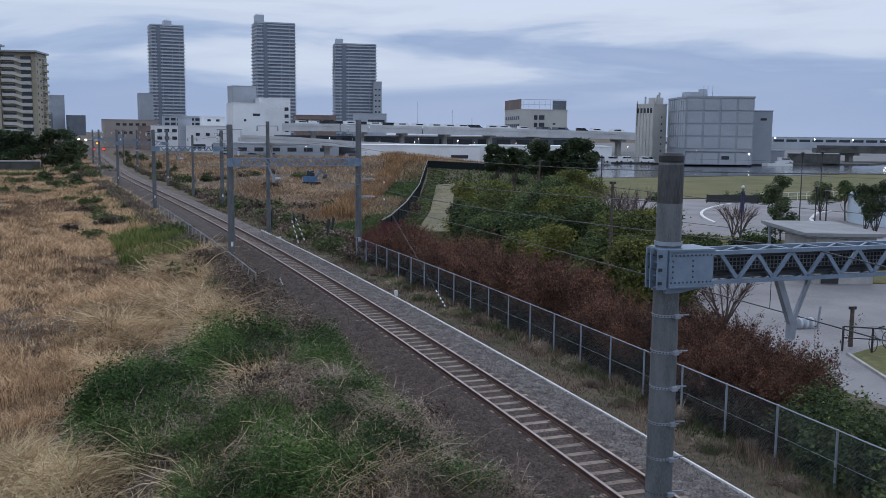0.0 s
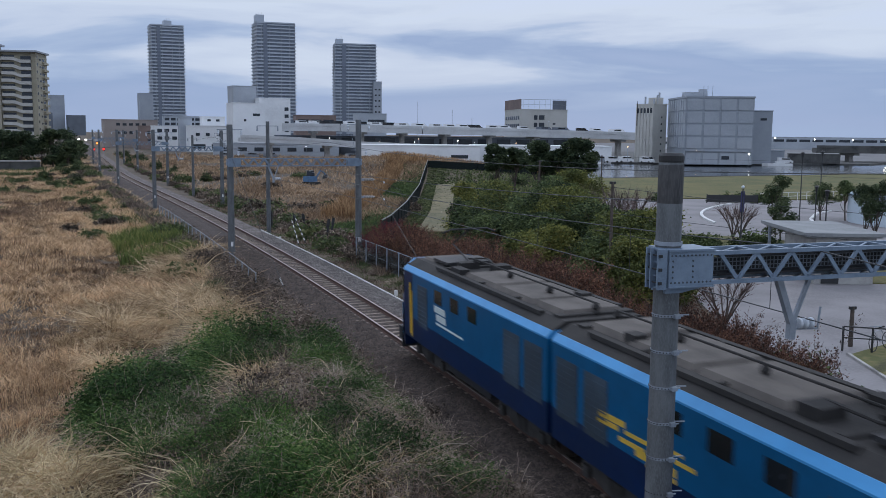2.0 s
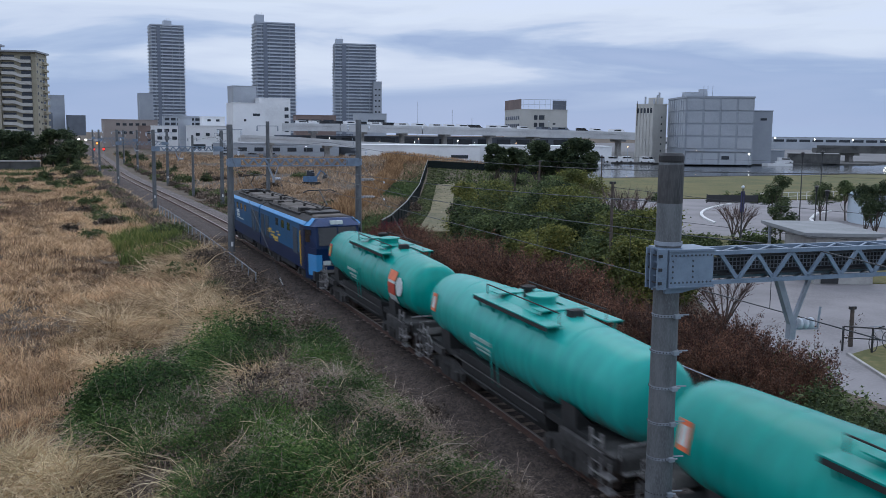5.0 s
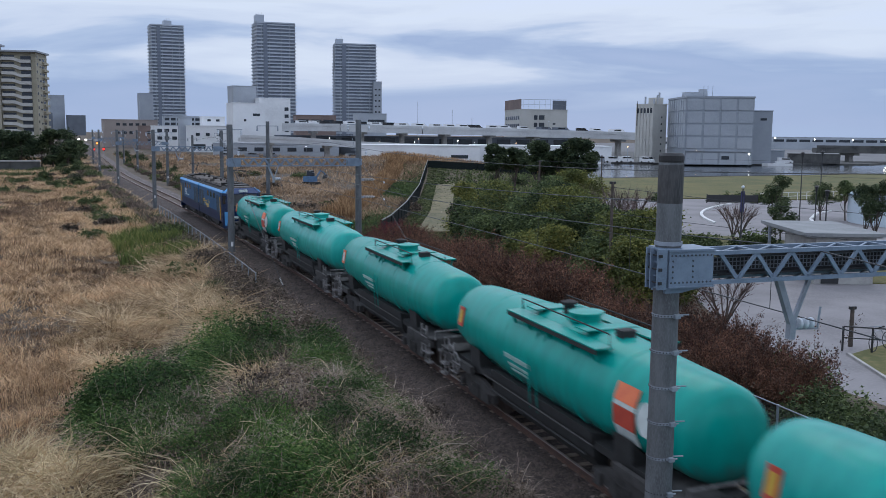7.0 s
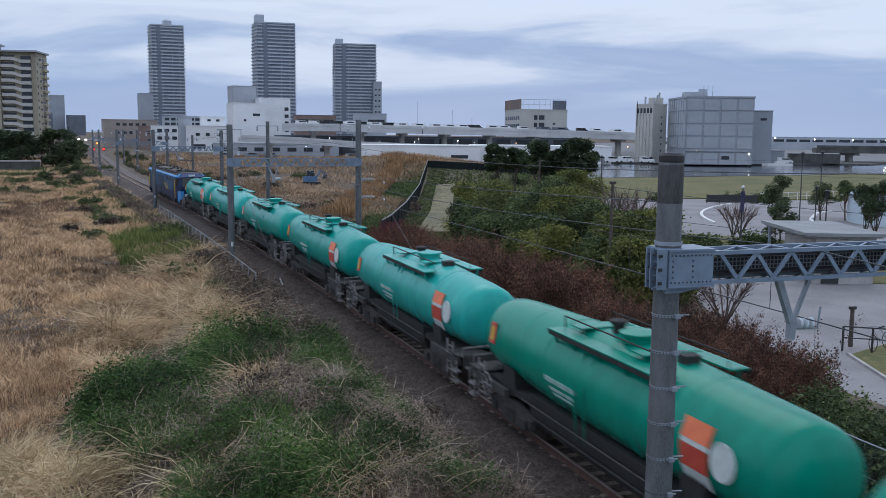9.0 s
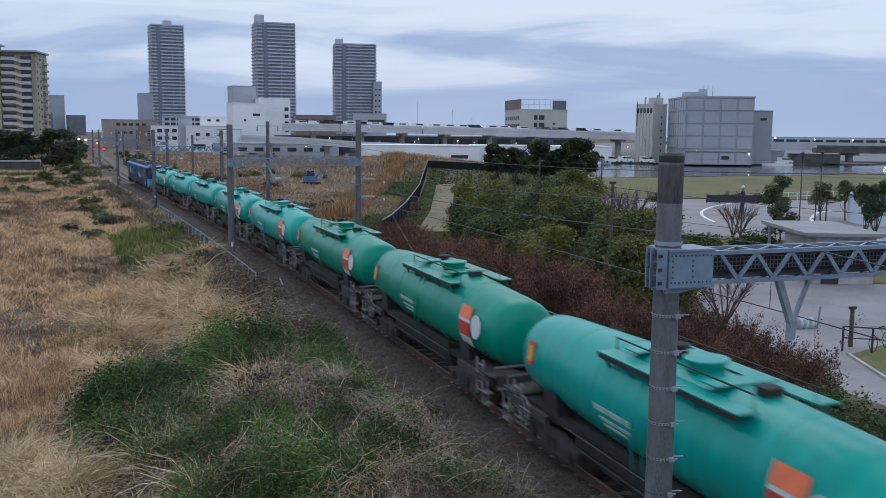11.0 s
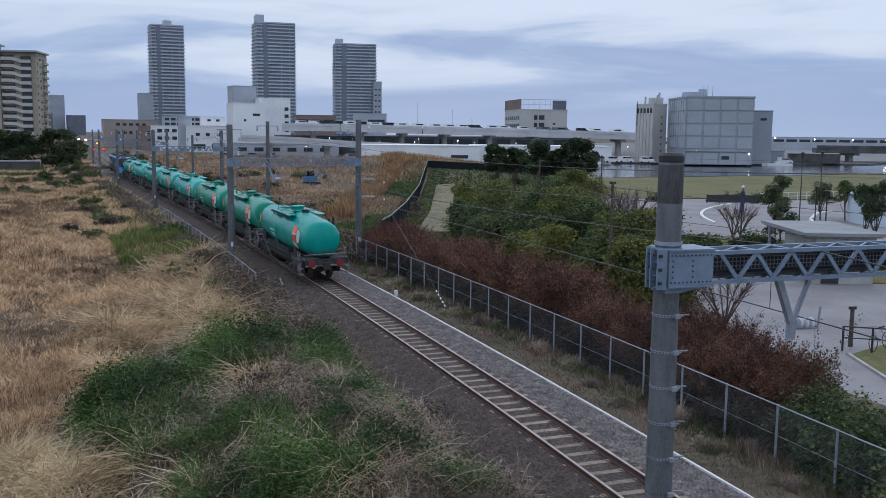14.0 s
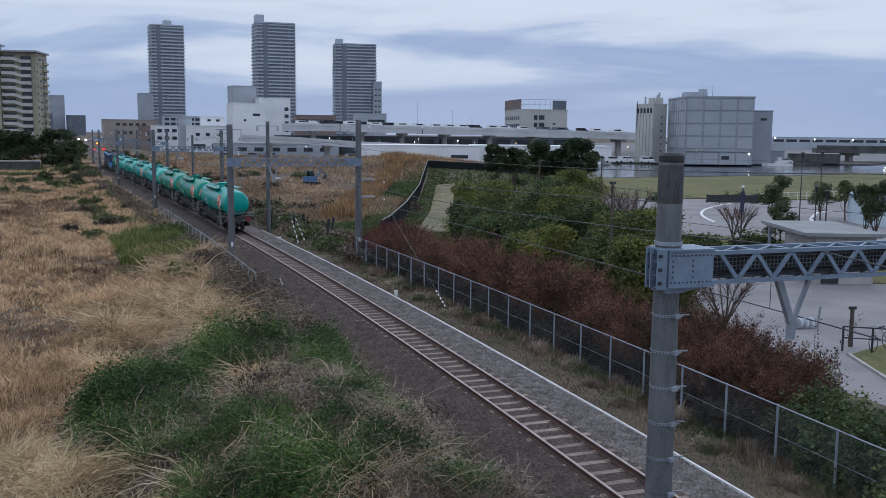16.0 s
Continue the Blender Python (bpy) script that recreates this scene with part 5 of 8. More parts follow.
def bush_mesh(name, kind, seed):
    """Low tangled plants, about 2 m across."""
    rg = np.random.RandomState(seed)
    if kind == "vine":
        p = mound(17000, 1.4, 1.2, 1.2, seed, 11, 0.62)
        return [("foliage", soup("foliage", *leaves(p, 0.07, seed, 0.5, 0.2), VINE if seed < 53 else BRIGHT_VINE)), ("undergrowth", soup("undergrowth", *strands(mound(420, 1.4, 1.2, 0.9, seed + 1), rg.normal(size=(420, 3)) * 0.6 + np.array([0, 0, 0.5]), rg.uniform(0.3, 1.0, 420), rg.uniform(0.006, 0.014, 420), 0.7, seed), TWIG))]
    if kind == "dark":
        n = 1500
        root = mound(n, 1.2, 1.2, 0.8, seed, 6, 0.2)
        way = rg.normal(size=(n, 3)) * np.array([0.6, 0.6, 0.45]) + np.array([0, 0, 0.4])
        st = soup("brushwood", *strands(root, way, rg.uniform(0.3, 0.9, n), rg.uniform(0.006, 0.015, n), 0.7, seed, 3), SCRUBM)
        return [("brushwood", st), ("foliage", soup("foliage", *leaves(mound(5200, 1.2, 1.2, 0.9, seed + 3, 7, 0.35), 0.075, seed), BROWN_LEAF))]
    if kind == "brush":
        n = 2100
        root = mound(n, 1.3, 1.3, 0.95, seed, 6, 0.3)
        way = rg.normal(size=(n, 3)) * np.array([0.7, 0.7, 0.45]) + np.array([0, 0, 0.35])
        st = soup("brushwood", *strands(root, way, rg.uniform(0.3, 0.9, n), rg.uniform(0.006, 0.016, n), 0.8, seed, 3), TWIG)
        p = mound(4200, 1.25, 1.25, 0.85, seed + 3, 6, 0.4)
        return [("brushwood", st), ("foliage", soup("foliage", *leaves(p, 0.07, seed), WEED if seed % 2 else BROWN_LEAF))]
    n = 560
    root = np.stack([rg.normal(0, 0.24, n), rg.normal(0, 0.24, n), rg.uniform(0, 0.3, n)], 1)
    way = rg.normal(size=(n, 3)) * np.array([0.6, 0.6, 0.15]) + np.array([0.2, -0.1, 0.95])
    ln, wd, m = rg.uniform(0.6, 1.6, n), rg.uniform(0.014, 0.046, n), GOLD if seed >= 73 else REED
    k = n // 3
    stems = soup("upright_straw", *strands(root[:k], way[:k] * 1.08, ln[:k], wd[:k] * 0.7, 0.55, seed, 4), m)
    return [("upright_straw", stems), ("drooping_straw", soup("drooping_straw", *strands(root[k:], way[k:], ln[k:], wd[k:], 0.85, seed + 1, 4), m))]


def far_bush(seed, stemm, leafm, h=0.9):
    rg = np.random.RandomState(seed)
    n = 260
    way = rg.normal(size=(n, 3)) * np.array([0.7, 0.7, 0.45]) + np.array([0, 0, 0.4])
    st = soup("brushwood", *strands(mound(n, 1.3, 1.3, h * 0.7, seed, 6, 0.2), way, rg.uniform(0.3, 0.8, n), np.full(n, 0.035), 0.7, seed, 2), stemm)
    return [("brushwood", st), ("foliage", soup("foliage", *leaves(mound(1300, 1.3, 1.3, h, seed + 3, 7, 0.5), 0.2, seed), leafm))]


def plant(name, label, category, group, variants, spots, smin, smax, sink=0.12, seed=0):
    """Plants of a kind: a few shapes, each spot a thing of its own."""
    rg = random.Random(seed)
    for i, (x, y) in enumerate(spots):
        t = thing(name, label, category, group=group)
        k = rg.uniform(smin, smax)
        t.matrix_basis = Matrix.Translation((x, y, gz(x, y) - sink)) @ Matrix.Rotation(rg.uniform(0, 6.28), 4, "Z") @ Matrix.Diagonal((k, k, k * rg.uniform(0.85, 1.15), 1))
        for nm, me in variants[i % len(variants)]:
            ob = new(nm, me)
            ob.parent = t


def thicket(name, label, variants, spots, smin, smax, sink=0.12, seed=0):
    """Far scrub that nobody could count: all its leaves in one mesh and all its stems in another."""
    rg = random.Random(seed)
    whole = tagged(new(name), label, "scrub", kind="stuff")
    heaps = collections.defaultdict(list)
    for i, (x, y) in enumerate(spots):
        k = rg.uniform(smin, smax)
        m = np.array(Matrix.Translation((x, y, gz(x, y) - sink)) @ Matrix.Rotation(rg.uniform(0, 6.28), 4, "Z") @ Matrix.Diagonal((k, k, k * rg.uniform(0.85, 1.15), 1)))
        for nm, me in variants[i % len(variants)]:
            v = np.empty(len(me.vertices) * 3, np.float32)
            me.vertices.foreach_get("co", v)
            f = np.empty(len(me.loops), np.int32)
            me.loops.foreach_get("vertex_index", f)
            v = v.reshape(-1, 3) @ m[:3, :3].T + m[:3, 3]
            heaps[(nm, me.materials[0])].append((v, f.reshape(len(me.polygons), -1)))
    for (nm, m), got in heaps.items():
        tagged(part(nm, soup(nm, *join(got), m), m, whole), kind="stuff")


VINES = [bush_mesh("vine", "vine", 50 + i) for i in range(3)]
BRUSH = [bush_mesh("brush", "brush", 60 + i) for i in range(4)]
BRUSH_FAR = [far_bush(300 + i, TWIG, BROWN_LEAF if i != 1 else WEED) for i in range(3)]
FENCE_SCRUB = [bush_mesh("dark", "dark", 64 + i) for i in range(3)]
REEDC = [bush_mesh("reed", "reed", 70 + i) for i in range(3)]
STRAW = [bush_mesh("reed", "reed", 73 + i) for i in range(3)]
FRESH = [bush_mesh("vine", "vine", 53 + i) for i in range(2)]


def patch(corners, n, seed):
    """Spots strewn evenly inside a four-cornered piece of ground."""
    rg = random.Random(seed)
    a, b, c, d = (Vector(p) for p in corners)
    out = []
    for k in range(n):
        u, v = (k * 0.618 + rg.uniform(-0.1, 0.1)) % 1.0, (k + rg.uniform(0.1, 0.9)) / n
        p = a.lerp(b, u).lerp(d.lerp(c, u), v)
        out.append((p.x, p.y))
    return out


# green lobes on the bank, a withered gap between them, pale tangle at its foot
LEFT_LOBE = [(-1.5, 22.6), (0.6, 22.8), (1.0, 29.0), (-0.7, 28.0)]
MID_LOBE = [(0.9, 27.4), (2.9, 27.8), (3.4, 31.4), (1.6, 31.0)]
TRACK_LOBE = [(3.9, 25.6), (5.2, 25.4), (5.6, 31.4), (4.7, 32.4)]
FRONT = [(-0.6, 17.4), (1.3, 17.0), (1.5, 21.6), (-0.2, 21.8)]
GAP = [(1.7, 21.8), (3.6, 22.0), (3.9, 26.4), (2.0, 26.6)]
FOOT = [(3.6, 16.8), (5.6, 16.6), (5.5, 24.6), (3.8, 25.0)]
STRAWY = [(1.4, 33.6), (3.2, 33.8), (4.0, 39.6), (1.6, 39.2)]
CORNER = [(-4.6, 18.6), (-1.0, 18.0), (-1.8, 22.6), (-4.6, 24.2)]
plant("vine_bush", "low dark green bush of tangled vines on the bank", "bush", "bushes beside the track", VINES, patch(LEFT_LOBE, 8, 1) + patch(MID_LOBE, 5, 2), 1.0, 1.6, seed=1)
plant("vine_bush", "small dark green bush of tangled vines near the ballast", "bush", "bushes beside the track", VINES, patch(TRACK_LOBE, 7, 3) + patch(FOOT, 5, 4) + [(2.9, 19.6), (2.1, 18.4), (3.0, 17.2), (1.9, 21.6)], 0.75, 1.1, seed=21)
plant("reed_clump", "clump of long drooping straw-coloured dry reeds", "reeds", "reed clumps", REEDC, patch(FRONT, 3, 6), 0.7, 1.0, seed=22)
plant("vine_bush", "small dark green bush of tangled vines near the ballast", "bush", "bushes beside the track", VINES, [(0.7, 19.6), (1.2, 21.0), (0.9, 17.6), (1.6, 18.6), (0.3, 21.6)], 0.6, 0.9, seed=26)
plant("scrub_bush", "withered brown tangle of dead vines between the green bushes", "bush", "scrub beside the track", [FENCE_SCRUB[1], FENCE_SCRUB[0], BRUSH[2]], patch(FRONT, 8, 5), 0.7, 1.0, seed=25)
plant("vine_bush", "fresh bright green bush of tangled vines on the bank", "bush", "bushes beside the track", FRESH, [(2.4, 20.8), (2.7, 18.6), (2.1, 17.0), (-0.9, 26.4), (-0.2, 24.4), (0.3, 27.6), (2.4, 30.6)], 0.75, 1.05, seed=14)
plant("scrub_bush", "withered brown tangle of dead vines between the green bushes", "bush", "scrub beside the track", [FENCE_SCRUB[0], BRUSH[0], FENCE_SCRUB[1], BRUSH[2]], patch(GAP, 9, 7) + patch([(0.6, 21.6), (1.8, 20.6), (1.6, 24.0), (0.8, 25.0)], 4, 27) + [(3.0, 28.6), (3.7, 29.8), (4.2, 31.6), (3.9, 27.6), (0.9, 31.6), (0.0, 31.0)], 0.75, 1.2, seed=15)
plant("scrub_bush", "tangled leafless grey-brown scrub bush on the bank", "bush", "scrub beside the track", BRUSH, patch(FOOT, 13, 8) + [(2.5, 19.6), (2.9, 18.0), (2.3, 21.8)] + patch([(5.3, 25.4), (6.0, 25.2), (6.0, 31.0), (5.8, 31.4)], 6, 9) + patch([(6.2, 17.5), (6.9, 17.2), (6.6, 25.0), (6.2, 25.0)], 7, 28), 0.65, 1.05, seed=2)
plant("scrub_bush", "brown withered scrub bush at the edge of the field", "bush", "scrub beside the track", [FENCE_SCRUB[2], BRUSH[0], BRUSH[2]], patch(STRAWY, 9, 31) + patch([(0.2, 39.5), (4.2, 40.0), (3.8, 47.5), (0.0, 47.0)], 12, 32) + patch(CORNER, 7, 33) + patch([(-0.6, 30.4), (1.2, 32.0), (1.4, 38.0), (-0.8, 36.0)], 9, 10) + patch([(-2.6, 24.4), (-1.6, 24.0), (-1.4, 29.0), (-2.4, 29.4)], 5, 11) + [(2.2, 46.6), (3.2, 47.4), (1.2, 48.6), (4.0, 42.6), (2.4, 41.0), (0.8, 43.0)], 0.6, 0.95, seed=23)
plant("vine_bush", "small dark green ivy bush in the golden grass", "bush", "bushes beside the track", VINES, [(2.2, 46.9), (2.9, 47.2), (2.6, 41.8), (0.6, 33.0)], 0.5, 0.7, seed=24)
plant("straw_clump", "tussock of golden drooping dry grass in the field", "grass", "golden tussocks", STRAW, patch(STRAWY, 7, 12) + patch([(0.2, 38.5), (4.0, 39.5), (3.6, 47.5), (0.0, 47.0)], 8, 19) + patch([(0.4, 49.0), (3.2, 50.0), (3.0, 62.0), (-0.6, 62.0)], 14, 13) + patch([(-3.6, 30.0), (-0.8, 32.0), (0.4, 46.0), (-3.4, 46.0)], 12, 14) + patch(CORNER, 5, 15) + [(3.0, 43.6), (1.8, 44.2), (2.8, 26.4)], 0.8, 1.3, seed=16)
plant("reed_clump", "clump of long drooping straw-coloured dry reeds", "reeds", "reed clumps", REEDC, patch(STRAWY, 8, 17) + patch(CORNER, 13, 18) + [(3.4, 27.2), (2.4, 24.6), (3.9, 17.6), (3.4, 41.4), (4.4, 38.8), (2.6, 44.8)], 0.7, 1.15, seed=3)


rgs = random.Random(38)
near_spots, far_spots = [], []
for k in range(54):
    s = 31 + k * 1.15
    p = rail_point(s, -3.95 + rgs.uniform(-0.35, 0.3))
    (near_spots if s < 58 else far_spots).append((p.x, p.y))
plant("scrub_bush", "tangled withered scrub bush along the line", "bush", "scrub beside the track", FENCE_SCRUB, near_spots, 1.15, 1.5, seed=39)
plant("scrub_bush", "tangled withered scrub bush along the line", "bush", "scrub beside the track", BRUSH_FAR, far_spots, 0.6, 0.9, seed=40)


def dry_stalks():
    """Pale arching stalks over the bank."""
    rg = np.random.RandomState(301)
    n = 1500
    y = 15.5 * (52 / 15.5) ** rg.uniform(0, 1, n)
    x = xc(y) - rg.uniform(3.6, 12.0, n)
    root = np.stack([x, y, ground_z(x, y) + rg.uniform(0.1, 0.7, n)], 1)
    way = rg.normal(size=(n, 3)) * np.array([0.7, 0.7, 0.3]) + np.array([0, 0, 0.6])
    me = soup("dry_stalks", *strands(root, way, rg.uniform(0.5, 1.3, n), rg.uniform(0.008, 0.024, n), 0.7, 302, 6), REED)
    tagged(new("dry_stalks", me), "pale dry arching stalks over the bushes", "stalks", kind="stuff")


dry_stalks()


def dry_fringe(n, y0, y1, near, far, lift, seed):
    """Pale tangled vines hanging over the foot of the bank."""
    rg = np.random.RandomState(seed)
    y = y0 * (y1 / y0) ** rg.uniform(0, 1, n)
    x = xc(y) - rg.uniform(near, far, n)
    keep = lumps(x, y, 0.7, 312) > rg.uniform(-1.2, 0.5, n)
    x, y = x[keep], y[keep]
    n = len(x)
    root = np.stack([x, y, ground_z(x, y) + rg.uniform(0.0, lift, n) * smooth(near, near + 1.2, -off_of(x, y))], 1)
    way = rg.normal(size=(n, 3)) * np.array([0.8, 0.8, 0.25]) + np.array([0.15, 0, 0.5])
    me = soup("dry_vines", *strands(root, way, rg.uniform(0.3, 0.9, n), rg.uniform(0.006, 0.016, n) * (0.6 + y / 45), 0.75, seed + 2, 5), PALE_VINE)
    tagged(new("dry_vines", me), "pale tangled dry vines at the foot of the bank", "vines", kind="stuff")


dry_fringe(5200, 15.0, 31.0, 2.4, 5.8, 0.75, 311)
dry_fringe(2600, 31.0, 62.0, 2.9, 4.5, 1.25, 315)


def red_shrub(seed, leafm=RED_LEAF, leaf=0.085, k=62):
    rg = np.random.RandomState(seed)
    n = 230
    root = np.stack([rg.normal(0, 0.25, n), rg.normal(0, 0.25, n), rg.uniform(0.1, 0.6, n)], 1)
    way = rg.normal(size=(n, 3)) * np.array([0.42, 0.42, 0.14]) + np.array([0, 0, 0.9])
    way[:, :2] = np.clip(way[:, :2], -0.62, 0.62)
    ln = rg.uniform(0.8, 2.2, n)
    st = strands(root, way, ln, np.full(n, 0.02), 0.15, seed, 2)
    t = rg.uniform(0.3, 1.0, (n, k))
    p = root[:, None] + way[:, None] * (ln[:, None] * t)[..., None]
    p[..., 2] -= 0.15 * ln[:, None] * t ** 2.2
    p = (p + rg.normal(size=p.shape) * 0.055).reshape(-1, 3)
    return [("brushwood", soup("brushwood", *st, BARK)), ("foliage", soup("foliage", *leaves(p, leaf, seed, 1.4, 0.17), leafm))]


def green_shrub(seed):
    p = mound(6000, 1.4, 1.4, 1.9, seed, 8, 0.6)
    return [("brushwood", soup("brushwood", *strands(np.zeros((40, 3)), np.random.RandomState(seed).normal(size=(40, 3)) * np.array([0.5, 0.5, 0]) + np.array([0, 0, 0.9]), np.full(40, 1.5), np.full(40, 0.03), 0.1, seed), BARK)), ("foliage", soup("foliage", *leaves(p, 0.12, seed), DARK_LEAF))]


rgs = random.Random(28)
spots = []
for k in range(18):
    p = rail_point(13 + k * 2.3 + rgs.uniform(-0.8, 0.8), 4.1 + rgs.uniform(-0.4, 0.35))
    spots.append((p.x, p.y))
plant("dry_tuft", "small withered brown tuft of twigs beside the wire fence", "weeds", "tufts along the fence", BRUSH, spots, 0.28, 0.55, sink=0.02, seed=29)
REDS = [red_shrub(80 + i) for i in range(4)]
REDS_LOW = [red_shrub(87 + i, leaf=0.075, k=92) for i in range(3)]
SHRUBS = [green_shrub(90 + i) for i in range(3)]
SHRUB_LOW = [[("foliage", soup("foliage", *leaves(mound(2600, 1.4, 1.4, 1.9, 95 + i, 8, 0.6), 0.17, 95 + i), DARK_LEAF))] for i in range(2)]
SHRUB_SHADE = [[("foliage", soup("foliage", *leaves(mound(3600, 1.4, 1.4, 1.9, 97 + i, 8, 0.6), 0.13, 97 + i), SHADE_LEAF))] for i in range(2)]
SHRUB_FAR = [far_bush(310 + i, BARK, DARK_LEAF, 1.8) for i in range(3)]
rgs = random.Random(8)
spots = []
for k in range(30):
    s = 21.4 + k * 1.22
    for o in (6.3, 8.0):
        if o > 7 and s < 23.5:
            continue
        p = rail_point(s + rgs.uniform(-0.4, 0.4), o + rgs.uniform(-0.4, 0.5) + 0.012 * (s - 18))
        spots.append((p.x, p.y))
spots += [(16.5, 26.0), (17.0, 25.1), (17.2, 23.8), (17.4, 22.7), (17.5, 21.9), (18.9, 26.8), (19.0, 25.4), (18.5, 28.4)]
near_hedge = [p for p in spots if p[1] < 32]
plant("red_shrub", "deciduous shrub with dull red-brown autumn leaves behind the fence", "shrub", "red hedge along the fence", REDS, [p for p in spots if p[1] >= 32], 0.82, 1.2, seed=4)
plant("red_shrub", "lower deciduous shrub with dull red-brown autumn leaves", "shrub", "red hedge along the fence", REDS_LOW, near_hedge, 0.76, 1.02, seed=42)
plant("red_shrub", "shrub with deep crimson autumn leaves at the end of the hedge", "shrub", "red hedge along the fence", [red_shrub(85, CRIMSON), red_shrub(86, CRIMSON)], [tuple(rail_point(q, o).xy) for q, o in ((57.5, 6.0), (58.6, 7.4), (56.0, 7.6), (60.0, 8.4), (54.6, 6.4))] + [(16.2, 25.4)], 0.8, 1.05, seed=41)
spots = [(16.4, 17.4), (16.3, 15.6), (17.2, 19.4), (17.4, 17.4), (16.5, 13.9), (17.8, 15.6), (15.7, 18.4), (16.0, 19.6), (16.6, 20.6), (15.4, 16.6), (15.3, 15.0), (18.2, 22.4), (19.0, 23.6), (17.3, 20.2)]
plant("evergreen_shrub", "dense dark green evergreen shrub behind the fence", "shrub", "evergreen shrubs", SHRUBS, spots, 0.7, 0.95, seed=5)
spots = []
for k in range(34):
    p = rail_point(10.5 + k * 1.4, 5.45 + rgs.uniform(-0.15, 0.25))
    spots.append((p.x, p.y))
plant("scrub_bush", "dark green undergrowth along the fence", "bush", "undergrowth along the fence", SHRUB_LOW, spots[:6], 0.45, 0.65, seed=12)
# foot of the red hedge: its shade is put into the leaf colour
plant("scrub_bush", "brown undergrowth darkened as shade at the foot of the red hedge", "bush", "undergrowth along the fence", SHRUB_SHADE, spots[6:], 0.45, 0.65, seed=46)
spots = []
for k in range(48):
    p = rail_point(57 + k * 1.35, 5.4 + (k % 2) * 1.1 + rgs.uniform(-0.4, 0.5))
    spots.append((p.x, p.y))
plant("scrub_bush", "dark tangled roadside scrub along the railway fence", "bush", "scrub beside the track", BRUSH_FAR, spots, 0.95, 1.35, seed=6)
spots = []
for k in range(56):
    p = rail_point(92 + k * 2.6, (4.9 if k % 2 else -4.7) + rgs.uniform(-0.5, 0.6))
    spots.append((p.x, p.y))
thicket("trackside_scrub", "dull brown scrub close beside the distant track", [BRUSH_FAR[0], BRUSH_FAR[2], BRUSH_FAR[1]], spots, 0.6, 1.0, seed=44)
spots = [(rgs.uniform(-30, -9), rgs.uniform(125, 205)) for k in range(34)] + [(-5.6, 93.0), (-5.0, 91.0), (-5.2, 95.5), (-4.2, 88.0), (-3.6, 83.0), (-7.0, 112.0), (-8.4, 126.0), (-6.2, 132.0), (-10.5, 172.0), (-7.5, 186.0), (-9.0, 150.0), (-12.0, 188.0), (-5.6, 104.0), (-6.8, 82.0), (-4.6, 78.0), (-9.5, 118.0), (-7.0, 100.0), (-12.0, 140.0), (-13.5, 160.0), (-12.2, 178.0), (-3.0, 88.0), (1.6, 52.0), (0.6, 77.0), (1.0, 73.0), (-14.0, 150.0), (-10.0, 165.0)]
thicket("field_scrub", "dull green overgrown scrub bush in the field", [BRUSH_FAR[1], BRUSH_FAR[1], BRUSH_FAR[0]], spots, 0.8, 1.4, seed=7)


rgs = random.Random(18)
spots = []
spots += [(rgs.uniform(8, 20), rgs.uniform(91, 101)) for k in range(16)]
spots += [(rgs.uniform(-2, 26), rgs.uniform(155, 190)) for k in range(18)]
while len(spots) < 46:
    y = rgs.uniform(75, 215)
    x = rgs.uniform(float(xc(y)) + 7, 0.29 * y + 4)
    spots.append((x, y))
thicket("rough_scrub", "low brown and green scrub on the rough ground", BRUSH_FAR, spots, 0.8, 1.5, seed=10)
spots = []
for k in range(40):
    p = rail_point(rgs.uniform(150, 330), rgs.choice((-1, -1, 1)) * rgs.uniform(6.0, 13.0))
    spots.append((p.x, p.y))
thicket("distant_scrub", "dark overgrown bushes along the distant track", SHRUB_FAR, spots, 0.8, 1.5, seed=13)
spots = [(rgs.uniform(30, 66), rgs.uniform(92, 160)) for k in range(60)]
spots = [(x, y) for x, y in spots if 0.345 * y + 2 < x < 0.48 * y + 1]
plant("evergreen_shrub", "low dull green shrub between the path and the canal", "shrub", "park shrubs", SHRUB_FAR, spots, 0.7, 1.3, seed=11)


